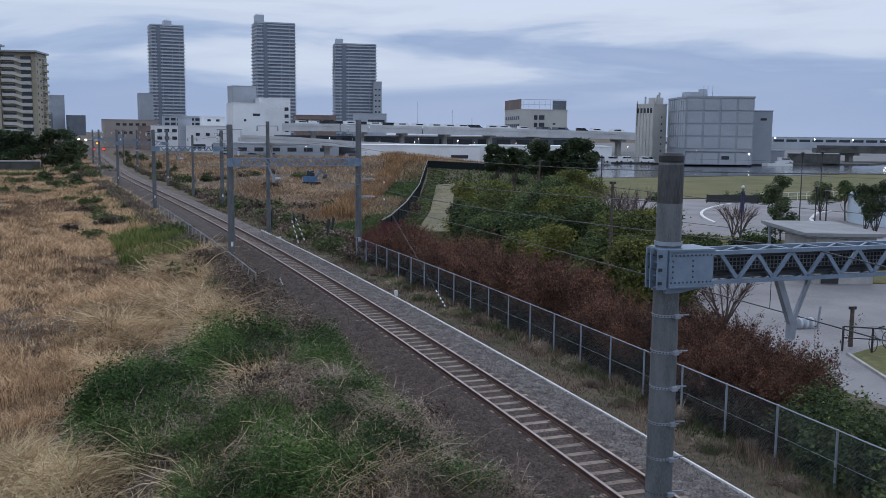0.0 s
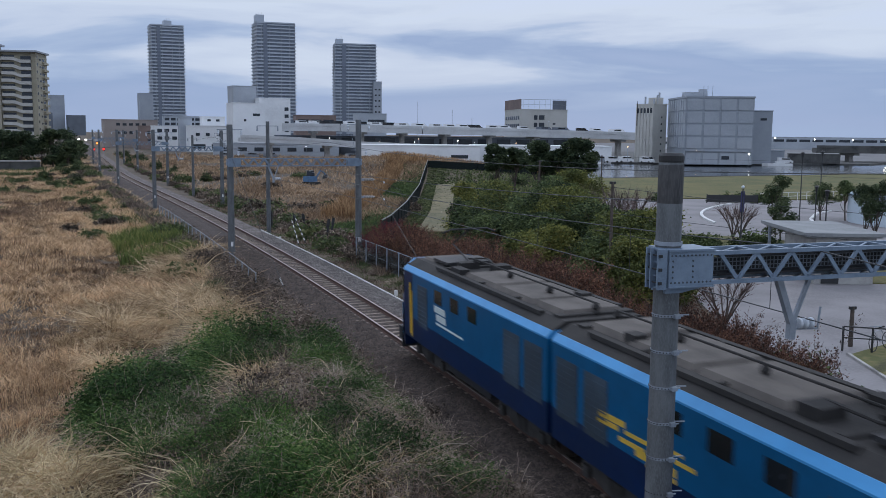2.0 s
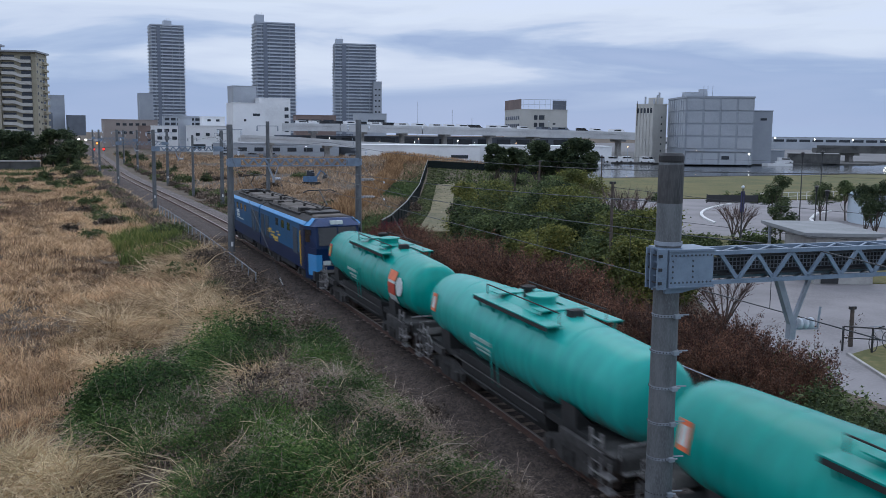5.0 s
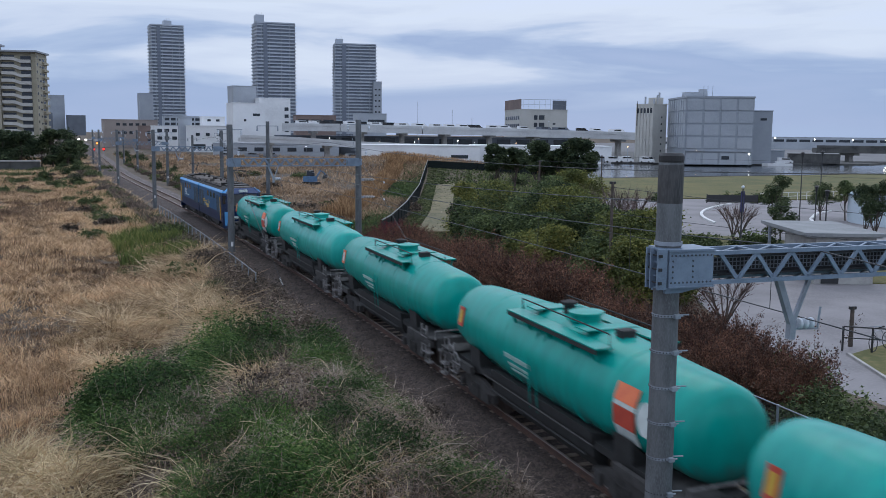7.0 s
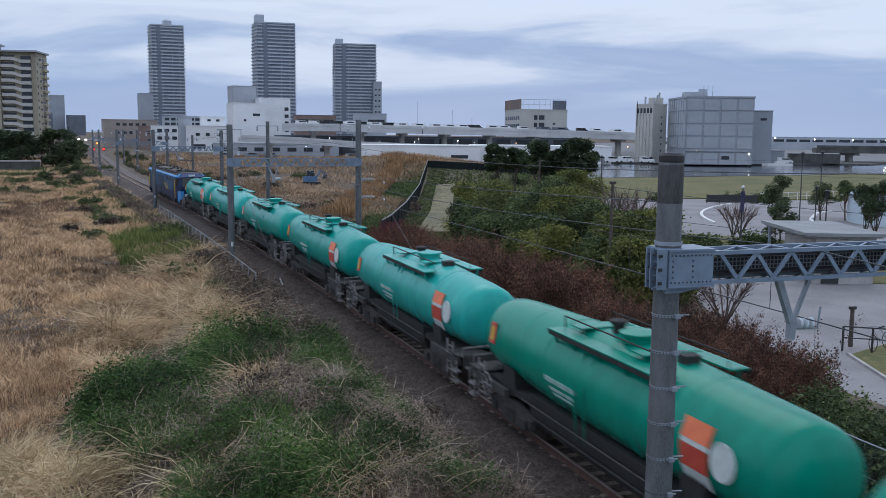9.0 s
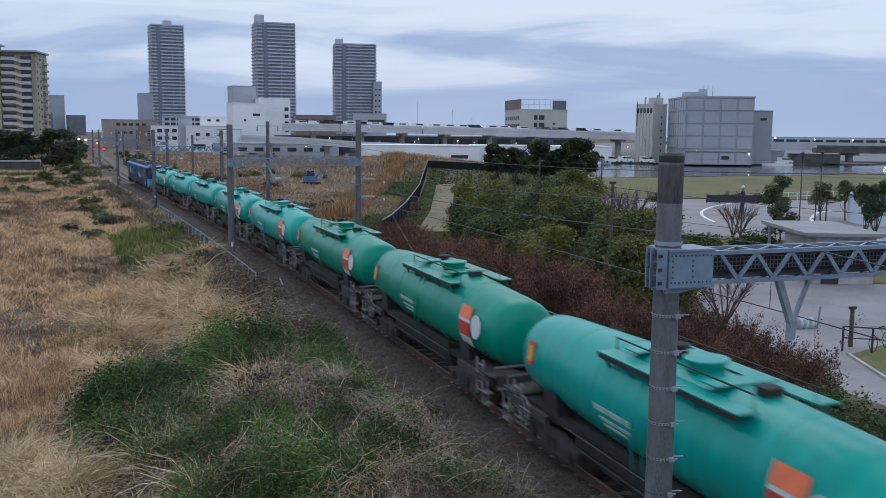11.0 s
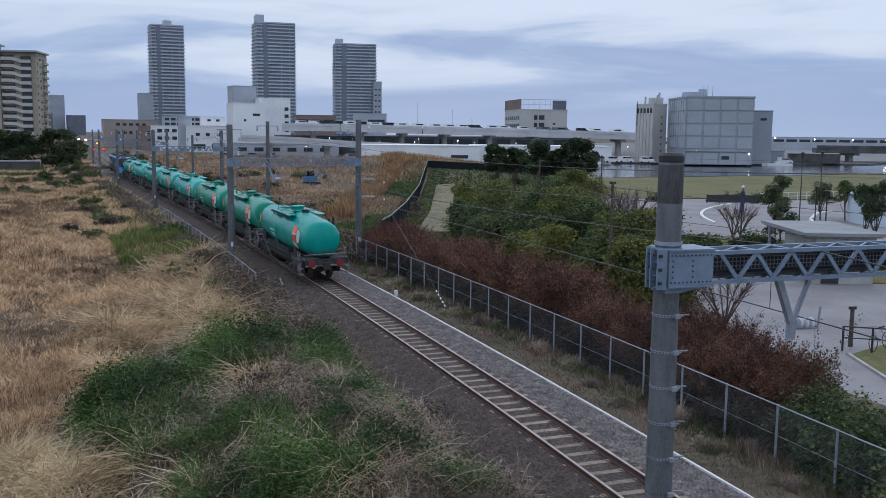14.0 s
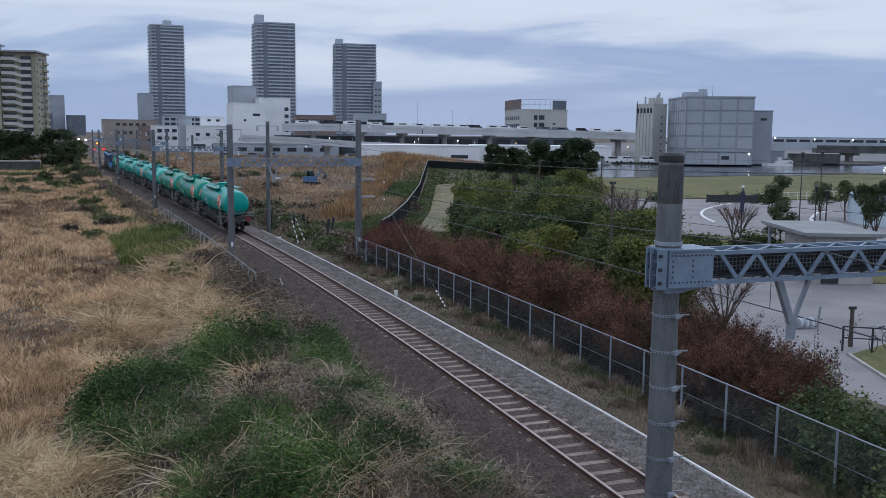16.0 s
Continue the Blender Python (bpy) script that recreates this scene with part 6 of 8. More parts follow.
def tree(name, label, x, y, top, spread_r, leafm, seed, crown_low=0.25, leaf=0.16, count=9000, group="park trees", trunk_r=0.13, lobes=11):
    """Tapered trunk, limbs, and a crown of leaf clumps round the limb ends."""
    rg = np.random.RandomState(seed)
    z0 = gz(x, y)
    h = top - z0
    t = thing(name, label, "tree", pose(x, y, z0), group)
    tr = Geo()
    pts = [Vector((0, 0, -0.15))]
    for k in range(1, 5):
        pts.append(Vector((rg.normal(0, 0.06) * h * 0.3, rg.normal(0, 0.06) * h * 0.3, h * 0.2 * k)))
    for k in range(4):
        tr.tube(pts[k], pts[k + 1], trunk_r * (1 - 0.2 * k), trunk_r * (1 - 0.2 * (k + 1)), 8, caps=False)
    ends = []
    for k in range(lobes):
        a = 2 * math.pi * k / lobes + rg.uniform(-0.4, 0.4)
        zz = h * rg.uniform(crown_low + 0.1, 0.92)
        taper = 1.0 - 0.55 * max(0, zz / h - 0.55) / 0.45
        r = spread_r * rg.uniform(0.35, 0.8) * taper
        e = Vector((math.cos(a) * r, math.sin(a) * r, zz))
        st = pts[min(3, max(1, int(zz / h * 4) - 1))]
        m = (st + e) / 2 + Vector((0, 0, -0.05 * h))
        tr.tube(st, m, trunk_r * 0.45, trunk_r * 0.3, 6, caps=False).tube(m, e, trunk_r * 0.3, trunk_r * 0.1, 6, caps=False)
        ends.append(e)
    part("trunk", tr, BARK, t)
    c = []
    for e in ends:
        m = count // lobes
        q = rg.normal(size=(m, 3))
        q /= np.linalg.norm(q, axis=1)[:, None]
        rr = spread_r * rg.uniform(0.28, 0.46)
        q *= (rr * rg.uniform(0.45, 1.0, m) ** 0.5 * (1 + 0.18 * rg.normal(size=m)))[:, None]
        q[:, 2] *= 0.75
        p = q + np.array(e)
        p[:, 2] = np.minimum(p[:, 2], h * (1 + 0.02 * rg.normal(size=m)))
        c.append(p)
    crown = part("crown", soup("crown", *leaves(np.concatenate(c), leaf, seed), leafm), leafm, t)
    return t


TREES = [(26.0, 73.0, 3.0), (24.9, 67.9, 2.8), (24.3, 61.6, 3.6), (24.4, 57.3, 3.5), (25.5, 54.8, 3.5), (26.0, 52.5, 2.8), (36.5, 80.9, 2.9), (40.1, 84.1, 3.4), (25.1, 46.4, 2.5), (25.0, 44.4, 2.8), (21.6, 60.3, 1.6), (21.3, 55.9, 1.6), (21.5, 49.5, 1.6), (23.1, 43.8, 1.6), (23.4, 40.5, 1.8), (23.6, 65.4, 1.6), (22.0, 52.5, 2.0), (27.5, 60.0, 3.0), (29.0, 66.0, 3.2), (28.6, 51.0, 1.8)]
for i, (x, y, top) in enumerate(TREES):
    olive = i in (0, 7, 14, 4, 2, 9, 12, 17)
    tree("broadleaf_tree", "bushy olive-green evergreen tree in the park belt" if olive else "bushy dark green evergreen tree in the park belt", x, y, top + 0.6, 3.1 if top > 2.4 else 2.5, OLIVE_LEAF if olive else DARK_LEAF, 100 + i, crown_low=0.05, leaf=0.16, count=16000, lobes=17)
for i, (x, y, top) in enumerate([(47.9, 127.4, 6.2), (51.5, 129.4, 5.5), (51.8, 121.0, 6.6), (53.6, 118.3, 5.6), (55.6, 115.8, 7.0), (54.2, 122.0, 4.0)]):
    tree("pine_tree", "tall dark pine tree with bare lower trunk", x, y, top, 2.9 if i in (2, 4) else 2.2, PINE_LEAF, 130 + i, crown_low=0.40, leaf=0.30, count=12000, group="pine trees", trunk_r=0.2)
for i, (x, y, top) in enumerate([(51.5, 68.0, 4.5), (49.2, 64.3, 2.4), (52.9, 59.0, 4.0), (52.5, 57.2, 5.1), (67.9, 78.6, 3.2), (65.4, 79.3, 3.1)]):
    tree("park_tree", "small dark green broad-crowned tree on the park lawn", x, y, top, 1.45, PINE_LEAF if i != 4 else DARK_LEAF, 140 + i, crown_low=0.38 if i != 1 else 0.1, leaf=0.13, count=5200, trunk_r=0.08, lobes=15)


def bare_tree(x, y, top, seed, r=1.6, pale=False):
    rg = np.random.RandomState(seed)
    z0 = gz(x, y)
    h = top - z0
    t = thing("bare_tree", "leafless small tree with fine grey-brown twigs", "tree", pose(x, y, z0), "bare trees")
    tr = Geo()
    tw = []
    for k in range(9):
        a = 6.28 * k / 9 + rg.uniform(-0.3, 0.3)
        e1 = Vector((math.cos(a) * r * 0.35, math.sin(a) * r * 0.35, h * rg.uniform(0.4, 0.55)))
        e2 = Vector((math.cos(a) * r * rg.uniform(0.6, 1.0), math.sin(a) * r * rg.uniform(0.6, 1.0), h * rg.uniform(0.75, 0.98)))
        tr.tube((0, 0, h * 0.12), e1, 0.05, 0.035, 6, caps=False).tube(e1, e2, 0.035, 0.012, 5, caps=False)
        for j in range(64):
            q = e1.lerp(e2, rg.uniform(0, 1))
            tw.append(tuple(q))
    tr.tube((0, 0, -0.2), (0, 0, h * 0.14), 0.1, 0.07, 8)
    part("trunk", tr, BARK, t)
    tw = np.array(tw)
    n = len(tw)
    way = tw * np.array([0.6, 0.6, 0]) / r + np.array([0, 0, 0.7]) + rg.normal(size=(n, 3)) * 0.35
    part("twig_mass", soup("twig_mass", *strands(tw, way, rg.uniform(0.3, 0.85, n), np.full(n, 0.022), 0.0, seed), RED_TWIG), TWIG, t)


for i, (x, y, top) in enumerate([(32.1, 61.2, 3.8), (34.6, 63.0, 3.7), (31.0, 56.0, 3.0), (35.1, 64.5, 3.5), (23.6, 34.3, 1.5), (44.8, 64.5, 2.1), (29.5, 57.0, 2.4), (33.5, 58.0, 2.2), (46.5, 66.0, 1.8), (36.5, 68.0, 2.9)]):
    bare_tree(x, y, top, 150 + i, 2.3 if i in (0, 1, 2, 3, 9) else 1.5)

# ---- fences, edging and small lineside things ----
MESHM = bpy.data.materials.new("chain_link")
MESHM.use_nodes = True
mt = MESHM.node_tree
mb = mt.nodes["Principled BSDF"]
mb.inputs["Base Color"].default_value, mb.inputs["Roughness"].default_value = (0.10, 0.12, 0.13, 1), 0.5


def chain_link(a, b, z0, z1, pitch, w):
    """Diamond wire between two upright planes a-b, as flat strips."""
    a, b = Vector(a), Vector(b)
    ln = (b - a).length
    d = (b - a).normalized()
    nrm = Vector((-d.y, d.x, 0))
    v, f = [], []
    h = z1 - z0
    n = int((ln + h) / pitch) + 1
    for sgn in (1, -1):
        for k in range(n):
            c0 = k * pitch - (h if sgn > 0 else 0)
            u0, u1 = max(0, c0 if sgn > 0 else c0 - h), min(ln, c0 + h if sgn > 0 else c0)
            if u1 <= u0:
                continue
            za = z0 + (u0 - c0 if sgn > 0 else c0 - u0)
            zb = z0 + (u1 - c0 if sgn > 0 else c0 - u1)
            i = len(v)
            for u, z in ((u0, za), (u1, zb)):
                p = a + d * u
                v.append((p.x, p.y, z - w))
                v.append((p.x, p.y, z + w))
            f.append((i, i + 2, i + 3, i + 1))
    return np.array(v), np.array(f)


def wire_fence(s0, s1, off, top, low, label, step=2.0, pitch=0.14, w=0.004, z=None):
    t = thing("wire_fence", label, "fence")
    n = int((s1 - s0) / step)
    link = []
    for k in range(n + 1):
        p = rail_point(s0 + k * step, off)
        lean = random.Random(k).uniform(-0.01, 0.01)
        part("post", Geo().tube((p.x, p.y, low - 0.2), (p.x + lean, p.y, top + 0.02), 0.03, n=8), STEEL, t)
        if k < n:
            q = rail_point(s0 + (k + 1) * step, off)
            part("top_rail", Geo().tube((p.x, p.y, top), (q.x, q.y, top), 0.017, n=6), STEEL, t)
            part("tension_wire", Geo().tube((p.x, p.y, (top + low) / 2), (q.x, q.y, (top + low) / 2), 0.006, n=4), STEEL, t)
            link.append(chain_link((p.x, p.y, 0), (q.x, q.y, 0), low + 0.02, top, pitch, w))
    ob = part("chain_link_mesh", soup("chain_link_mesh", *join(link), MESHM), MESHM, t, "grey chain-link netting")
    tagged(ob, kind="stuff")
    return t


wire_fence(8.37, 56.8, 4.72, 1.0, -0.5, "grey chain-link fence on steel posts beside the track", pitch=0.10, w=0.0045)
wire_fence(46.0, 90.0, -3.5, 0.62, -0.7, "low overgrown chain-link fence beside the field", pitch=0.16, w=0.006)


def kerb_run(name, label, s0, s1, off, z, w, h, material):
    t = thing(name, label, "edging")
    s = s0
    while s < s1:
        e = min(s + 5.0, s1)
        a, b = rail_point(s + 0.01, off, z), rail_point(e - 0.01, off, z)
        part("length", Geo().beam(a, b, w, h), material, t)
        s = e
    return t


kerb_run("white_edging", "white painted concrete edging along the ballast", 8, 74, 2.36, -0.25, 0.055, 0.12, WHITE_PAINT)


def marker(x, y, h, label):
    t = thing("marker_post", label, "marker post", pose(x, y, gz(x, y)))
    part("post", Geo().box((0, 0, h / 2 - 0.1), (0.16, 0.16, h + 0.2), taper=0.92), WHITE_PAINT, t)


marker(11.2, 43.6, 0.28, "short white concrete marker post beside the track")
marker(8.6, 67.2, 0.35, "short white concrete marker post beside the track")


def guy(a, b, cover):
    t = thing("guy_wire", "thin mast guy wire with black and white striped guard", "guy wire")
    a, b = Vector(a), Vector(b)
    part("wire", Geo().tube(a, b, 0.012, n=5), WIRE, t)
    d = (b - a).normalized()
    for k in range(10):
        p = a + d * (0.15 + k * cover / 10)
        part("stripe", Geo().tube(p, p + d * cover / 10, 0.032, n=8), WHITE_PAINT if k % 2 else BLACK, t)




def strain_set(s, off, z):
    """A stay wire drawn off sideways from the mast through a long insulator."""
    t = thing("strain_insulator", "grey ribbed strain insulator with stay wire on a mast", "insulator", on_line(s, off, z), "strain insulators")
    rod = [(0.03, 0.18)]
    for k in range(6):
        rod += [(0.10, 0.24 + k * 0.11), (0.055, 0.30 + k * 0.11)]
    part("insulator", Geo().lathe(rod + [(0.03, 0.95)], 12, "x"), CONCRETE, t, smooth=True)
    part("bracket", Geo().box((0.08, 0, 0), (0.3, 0.12, 0.14)), STEEL, t)
    part("wire", Geo().path([(0.9, 0, 0), (1.8, 0.5, -0.25), (3.2, 1.6, -0.8), (4.6, 3.0, -2.6)], 0.014, 5), WIRE, t)
    part("counterweight", Geo().ball((1.7, 0.45, -0.22), 0.07, n=8), INSUL, t, "white ceramic knob")


strain_set(57.3, 5.3, 4.55)
strain_set(57.3, 5.3, 3.45)
m57 = rail_point(57.3, 5.15)
guy((12.6, 39.6, -0.5), (m57.x, m57.y, 6.0), 1.7)
m74 = rail_point(74.0, 3.0)
guy((9.6, 64.5, -0.5), (m74.x, m74.y, 7.0), 2.6)
guy((10.3, 66.0, -0.5), (m74.x, m74.y, 6.0), 2.6)
m57l = rail_point(57.3, -2.85)
guy((6.1, 46.5, -0.3), (m57l.x, m57l.y, 6.2), 0.6)


def lean_post(x, y, h, tilt, az):
    t = thing("wooden_stake", "dark leaning wooden stake beside the railway fence", "post", pose(x, y, gz(x, y) - 0.1, 0, tilt, az), "leaning stakes")
    part("stake", Geo().lathe([(0.09, 0), (0.08, h * 0.7), (0.13, h * 0.75), (0.11, h)], 8), BLACK, t)


for x, y, h, tl in ((11.7, 66.0, 1.9, 9), (12.6, 69.0, 1.7, 10), (11.5, 74.0, 1.6, -8), (10.6, 73.0, 1.6, -6), (9.0, 78.0, 1.5, 5), (9.4, 78.5, 1.5, -4)):
    lean_post(x, y, h, tl, 20)

# ---- park beside the canal ----
ASPHALT = mat("plaza_paving", (0.265, 0.25, 0.255), (0.185, 0.175, 0.18), scale=0.25, fine=8, rough=0.9, bump=0.1)
PATH = mat("path_earth", (0.20, 0.165, 0.085), (0.095, 0.09, 0.045), (0.27, 0.235, 0.15), scale=0.35, fine=5, rough=0.95, bump=0.4)
LAWN = mat("dry_lawn", (0.135, 0.122, 0.042), (0.07, 0.082, 0.026), (0.21, 0.165, 0.07), scale=0.12, fine=3, rough=1.0, bump=0.4)
WATER = mat("canal_water", (0.02, 0.028, 0.035), (0.016, 0.022, 0.028), scale=0.1, fine=0.8, rough=0.12, bump=0.12, spec=0.5, stretch=(1, 1.6, 1))
QUAY = mat("quay_concrete", (0.12, 0.12, 0.115), (0.06, 0.06, 0.06), scale=0.3, fine=3, rough=0.9)
YARD = mat("yard_paving", (0.19, 0.19, 0.195), (0.12, 0.12, 0.125), scale=0.05, fine=0.8, rough=0.95, bump=0.05)
DECK = mat("deck_concrete", (0.56, 0.57, 0.58), (0.44, 0.45, 0.46), scale=0.15, fine=2, rough=0.85, bump=0.05)
PALE_BLUE = mat("pale_blue_wall", (0.56, 0.64, 0.70), (0.48, 0.56, 0.62), scale=0.4, fine=6, rough=0.7)
LAMP = glow("lamp_glow", (1.0, 0.93, 0.82), 12.0)
WARM = glow("lamp_warm", (1.0, 0.62, 0.30), 7.0)
SIGNAL = glow("signal_red", (1.0, 0.02, 0.015), 4.0)
AMBER = glow("signal_amber", (1.0, 0.28, 0.05), 3.0)


def slab(name, pts, z, material, label, category, thick=0.12):
    g = Geo().extrude(pts, z - thick, z, "xy")
    return setting(name, g, material, label, category)


slab("plaza", [(56.1, 114.2), (94.1, 101.5), (80, 78), (66.9, 63.2), (40, 36), (25.5, 22.0), (20.0, 19.0), (19.9, 23.2), (22.3, 28.9), (23.6, 33.5), (29.1, 47.0), (30.4, 59.8), (42, 90)], -0.985, ASPHALT, "smooth grey paved plaza and path in the park", "plaza")
slab("lawn", [(79.6, 164.7), (172.2, 180.5), (215, 150), (105.9, 100.6), (55.8, 115.3)], -0.95, LAWN, "yellowing lawn between the plaza and the canal", "lawn", 0.2)
slab("lawn_bed_1", [(25.9, 29.2), (23.4, 22.8), (30.0, 24.0), (31.5, 31.5)], -0.93, LAWN, "yellowing lawn bed beside the path", "lawn", 0.2)
slab("lawn_bed_2", [(39.8, 49.2), (48.0, 46.9), (44.0, 41.6), (36.9, 45.4)], -0.93, LAWN, "yellowing lawn bed on the plaza", "lawn", 0.2)
slab("lawn_bed_3", [(36.0, 66.0), (44.5, 70.5), (49.5, 63.5), (44.0, 57.0), (36.5, 54.0)], -0.93, LAWN, "dry planted bed on the plaza", "lawn", 0.2)
slab("water", [(70, 166), (183.1, 184.0), (420, 232), (900, 560), (600, 560), (222, 243), (112, 256)], -0.97, WATER, "calm grey canal water reflecting the sky", "water", 0.3)
slab("quay", [(109, 255.5), (214.0, 238.6), (236, 250), (236, 420), (60, 420), (60, 300)], -0.55, QUAY, "dark concrete quay along the canal", "quay", 0.9)
slab("harbour_yard", [(20, 421), (236.5, 421), (236.5, 257), (600, 562), (900, 900), (-60, 900), (-10, 500)], -0.57, YARD, "grey paved harbour yards beyond the canal", "yard", 0.5)
slab("path", [(21.3, 76.0), (24.2, 75.6), (30.6, 95), (47.8, 147), (57.0, 178), (55.2, 178.6), (45.0, 148.2), (28.3, 95.5)], -0.85, PATH, "worn earthen path beside the green fence", "path", 0.25)


def build_kerb(pts, name, label, w=0.25, z=-0.9, m=WHITE_PAINT):
    t = thing(name, label, "kerb")
    for a, b in zip(pts[:-1], pts[1:]):
        part("kerb_stone", Geo().beam((*a, z), (*b, z), w, 0.16), m, t)


def arc(c, r, a0, a1, n):
    return [(c[0] + r * math.cos(radians(a0 + (a1 - a0) * i / n)), c[1] + r * math.sin(radians(a0 + (a1 - a0) * i / n))) for i in range(n + 1)]


CURVE = np.polyfit([78.1, 83.1, 89.3, 96.2, 100.6], [52.2, 54.2, 57.9, 63.9, 69.4], 3)
build_kerb([(float(np.polyval(CURVE, v)), v) for v in np.linspace(78.5, 100.8, 24)], "curved_kerb", "curved white kerb stones on the plaza", 0.3)
build_kerb([(74.4, 88.6), (70.4, 86.0), (67.2, 82.6), (64.6, 79.8), (62.7, 77.1)], "curved_kerb", "curved pale kerb stones on the plaza", 0.3)
build_kerb([(25.85, 29.3), (23.35, 22.8), (22.6, 20.5)], "lawn_kerb", "grey kerb along the lawn bed", 0.12, -0.97, CONCRETE)


def shed():
    t = thing("park_shed", "low park shelter with flat pale grey roof on the plaza", "shelter", pose(39.0, 47.3, -0.985, 0, 0, -18.5))
    part("roof", Geo().box((0, 0, 2.93), (4.6, 8.0, 0.2)).box((0, 0, 2.8), (4.3, 7.7, 0.1)), mat("roof_sheet", (0.27, 0.28, 0.285), (0.20, 0.21, 0.215), scale=0.6, fine=8, rough=0.8), t, "flat grey roof")
    wl = Geo().box((0.2, -0.9, 1.38), (3.4, 5.2, 2.74))
    part("wall", wl, CONCRETE, t)
    part("doorway", Geo().box((-1.53, -2.2, 1.1), (0.06, 1.0, 2.1)).box((-0.6, -3.53, 1.1), (1.0, 0.06, 2.1)), BLACK, t, "dark doorway")
    for x in (-1.9, 1.9):
        part("column", Geo().tube((x, 3.4, -0.05), (x, 3.4, 2.8), 0.1, n=10), STEEL, t)


shed()


def lamp_post(x, y, h, head, lit=False):
    t = thing("park_lamp", "dark slender park lamp post on the plaza", "lamp post", pose(x, y, gz(x, y)), "park lamps")
    part("pole", Geo().lathe([(0.1, -0.1), (0.09, 0.6), (0.06, 0.65), (0.045, h)], 10), BLACK, t, smooth=True)
    if head == "lantern":
        part("lantern", Geo().lathe([(0.10, h - 0.05), (0.16, h + 0.35), (0.24, h + 0.38), (0.05, h + 0.5)], 10), BLACK, t)
    else:
        part("banner", Geo().box((0.0, 0, h - 1.0), (0.32, 0.03, 1.6)), mat("banner_cloth", (0.05, 0.05, 0.12), rough=0.9), t, "dark blue banner")
        part("globe", Geo().ball((0, 0, h + 0.12), 0.13, n=10), LAMP if lit else INSUL, t, "small lamp globe")


lamp_post(50.0, 60.0, 4.0, "lantern")
lamp_post(42.7, 60.5, 4.6, "banner")
lamp_post(60.0, 73.5, 3.5, "lantern")
lamp_post(60.6, 76.5, 6.6, "lantern")
lamp_post(74.0, 90.0, 6.5, "lantern")


def low_fence(pts, h, step, label, m=BLACK):
    t = thing("park_railing", label, "railing", group="park railings")
    for a, b in zip(pts[:-1], pts[1:]):
        a, b = Vector((*a, -0.95)), Vector((*b, -0.95))
        n = max(1, int((b - a).length / step))
        for i in range(n + 1):
            p = a.lerp(b, i / n)
            part("post", Geo().box((p.x, p.y, p.z + h / 2), (0.06, 0.06, h)), m, t)
        part("rail", Geo().beam(a + Vector((0, 0, h)), b + Vector((0, 0, h)), 0.06, 0.05), m, t)
        part("rail", Geo().beam(a + Vector((0, 0, h * 0.55)), b + Vector((0, 0, h * 0.55)), 0.04, 0.04), m, t)


low_fence([(26.0, 29.8), (29.6, 27.4)], 1.0, 0.9, "dark metal cycle railing beside the lawn bed")
low_fence([(75.9, 103.8), (92.6, 106.4), (110.0, 108.0)], 1.1, 1.6, "white park railing along the lawn", WHITE_PAINT)


def notice_wall():
    t = thing("screen_wall", "dark slatted screen wall at the lawn edge", "screen", pose(70.2, 101.6, -0.95, 0, 0, -19))
    part("panel", Geo().box((0, 0, 0.6), (6.4, 0.08, 0.9)), BLACK, t)
    for k in range(5):
        part("post", Geo().box((-3.2 + 1.6 * k, 0.1, 0.55), (0.1, 0.12, 1.2)), BLACK, t)


notice_wall()


def bicycle(x, y, az):
    t = thing("bicycle", "parked dark bicycle leaning at the railing", "bicycle", pose(x, y, -0.93, 0, 8, az))
    for yy in (-0.52, 0.52):
        n = 20
        g = Geo().path([(0, yy + 0.32 * math.cos(6.2832 * i / n), 0.33 + 0.32 * math.sin(6.2832 * i / n)) for i in range(n + 1)], 0.018, 5)
        for i in range(5):
            g.tube((0, yy, 0.33), (0, yy + 0.31 * math.cos(1.2566 * i), 0.33 + 0.31 * math.sin(1.2566 * i)), 0.004, n=4)
        part("wheel", g, RUBBER, t)
    part("frame", Geo().path([(0, -0.52, 0.33), (0, 0.0, 0.33), (0, 0.38, 0.78), (0, -0.18, 0.78), (0, 0.0, 0.33)], 0.018).path([(0, -0.52, 0.33), (0, -0.18, 0.78)], 0.014).path([(0, 0.52, 0.33), (0, 0.36, 0.95)], 0.016), STEEL, t)
    part("saddle", Geo().box((0, -0.22, 0.9), (0.13, 0.25, 0.06)), RUBBER, t)
    part("handlebar", Geo().path([(-0.27, 0.26, 0.98), (0, 0.38, 0.98), (0.27, 0.26, 0.98)], 0.014), STEEL, t)


bicycle(27.6, 29.5, 110)
bicycle(28.6, 28.7, 105)


def service_pole(x, y, h):
    t = thing("service_pole", "slim brown pole carrying thin cables", "pole", pose(x, y, gz(x, y)))
    part("pole", Geo().lathe([(0.1, -0.2), (0.075, h)], 8), BARK, t)
    part("bracket", Geo().box((0, 0, h - 0.05), (0.3, 0.12, 0.12)), BLACK, t)


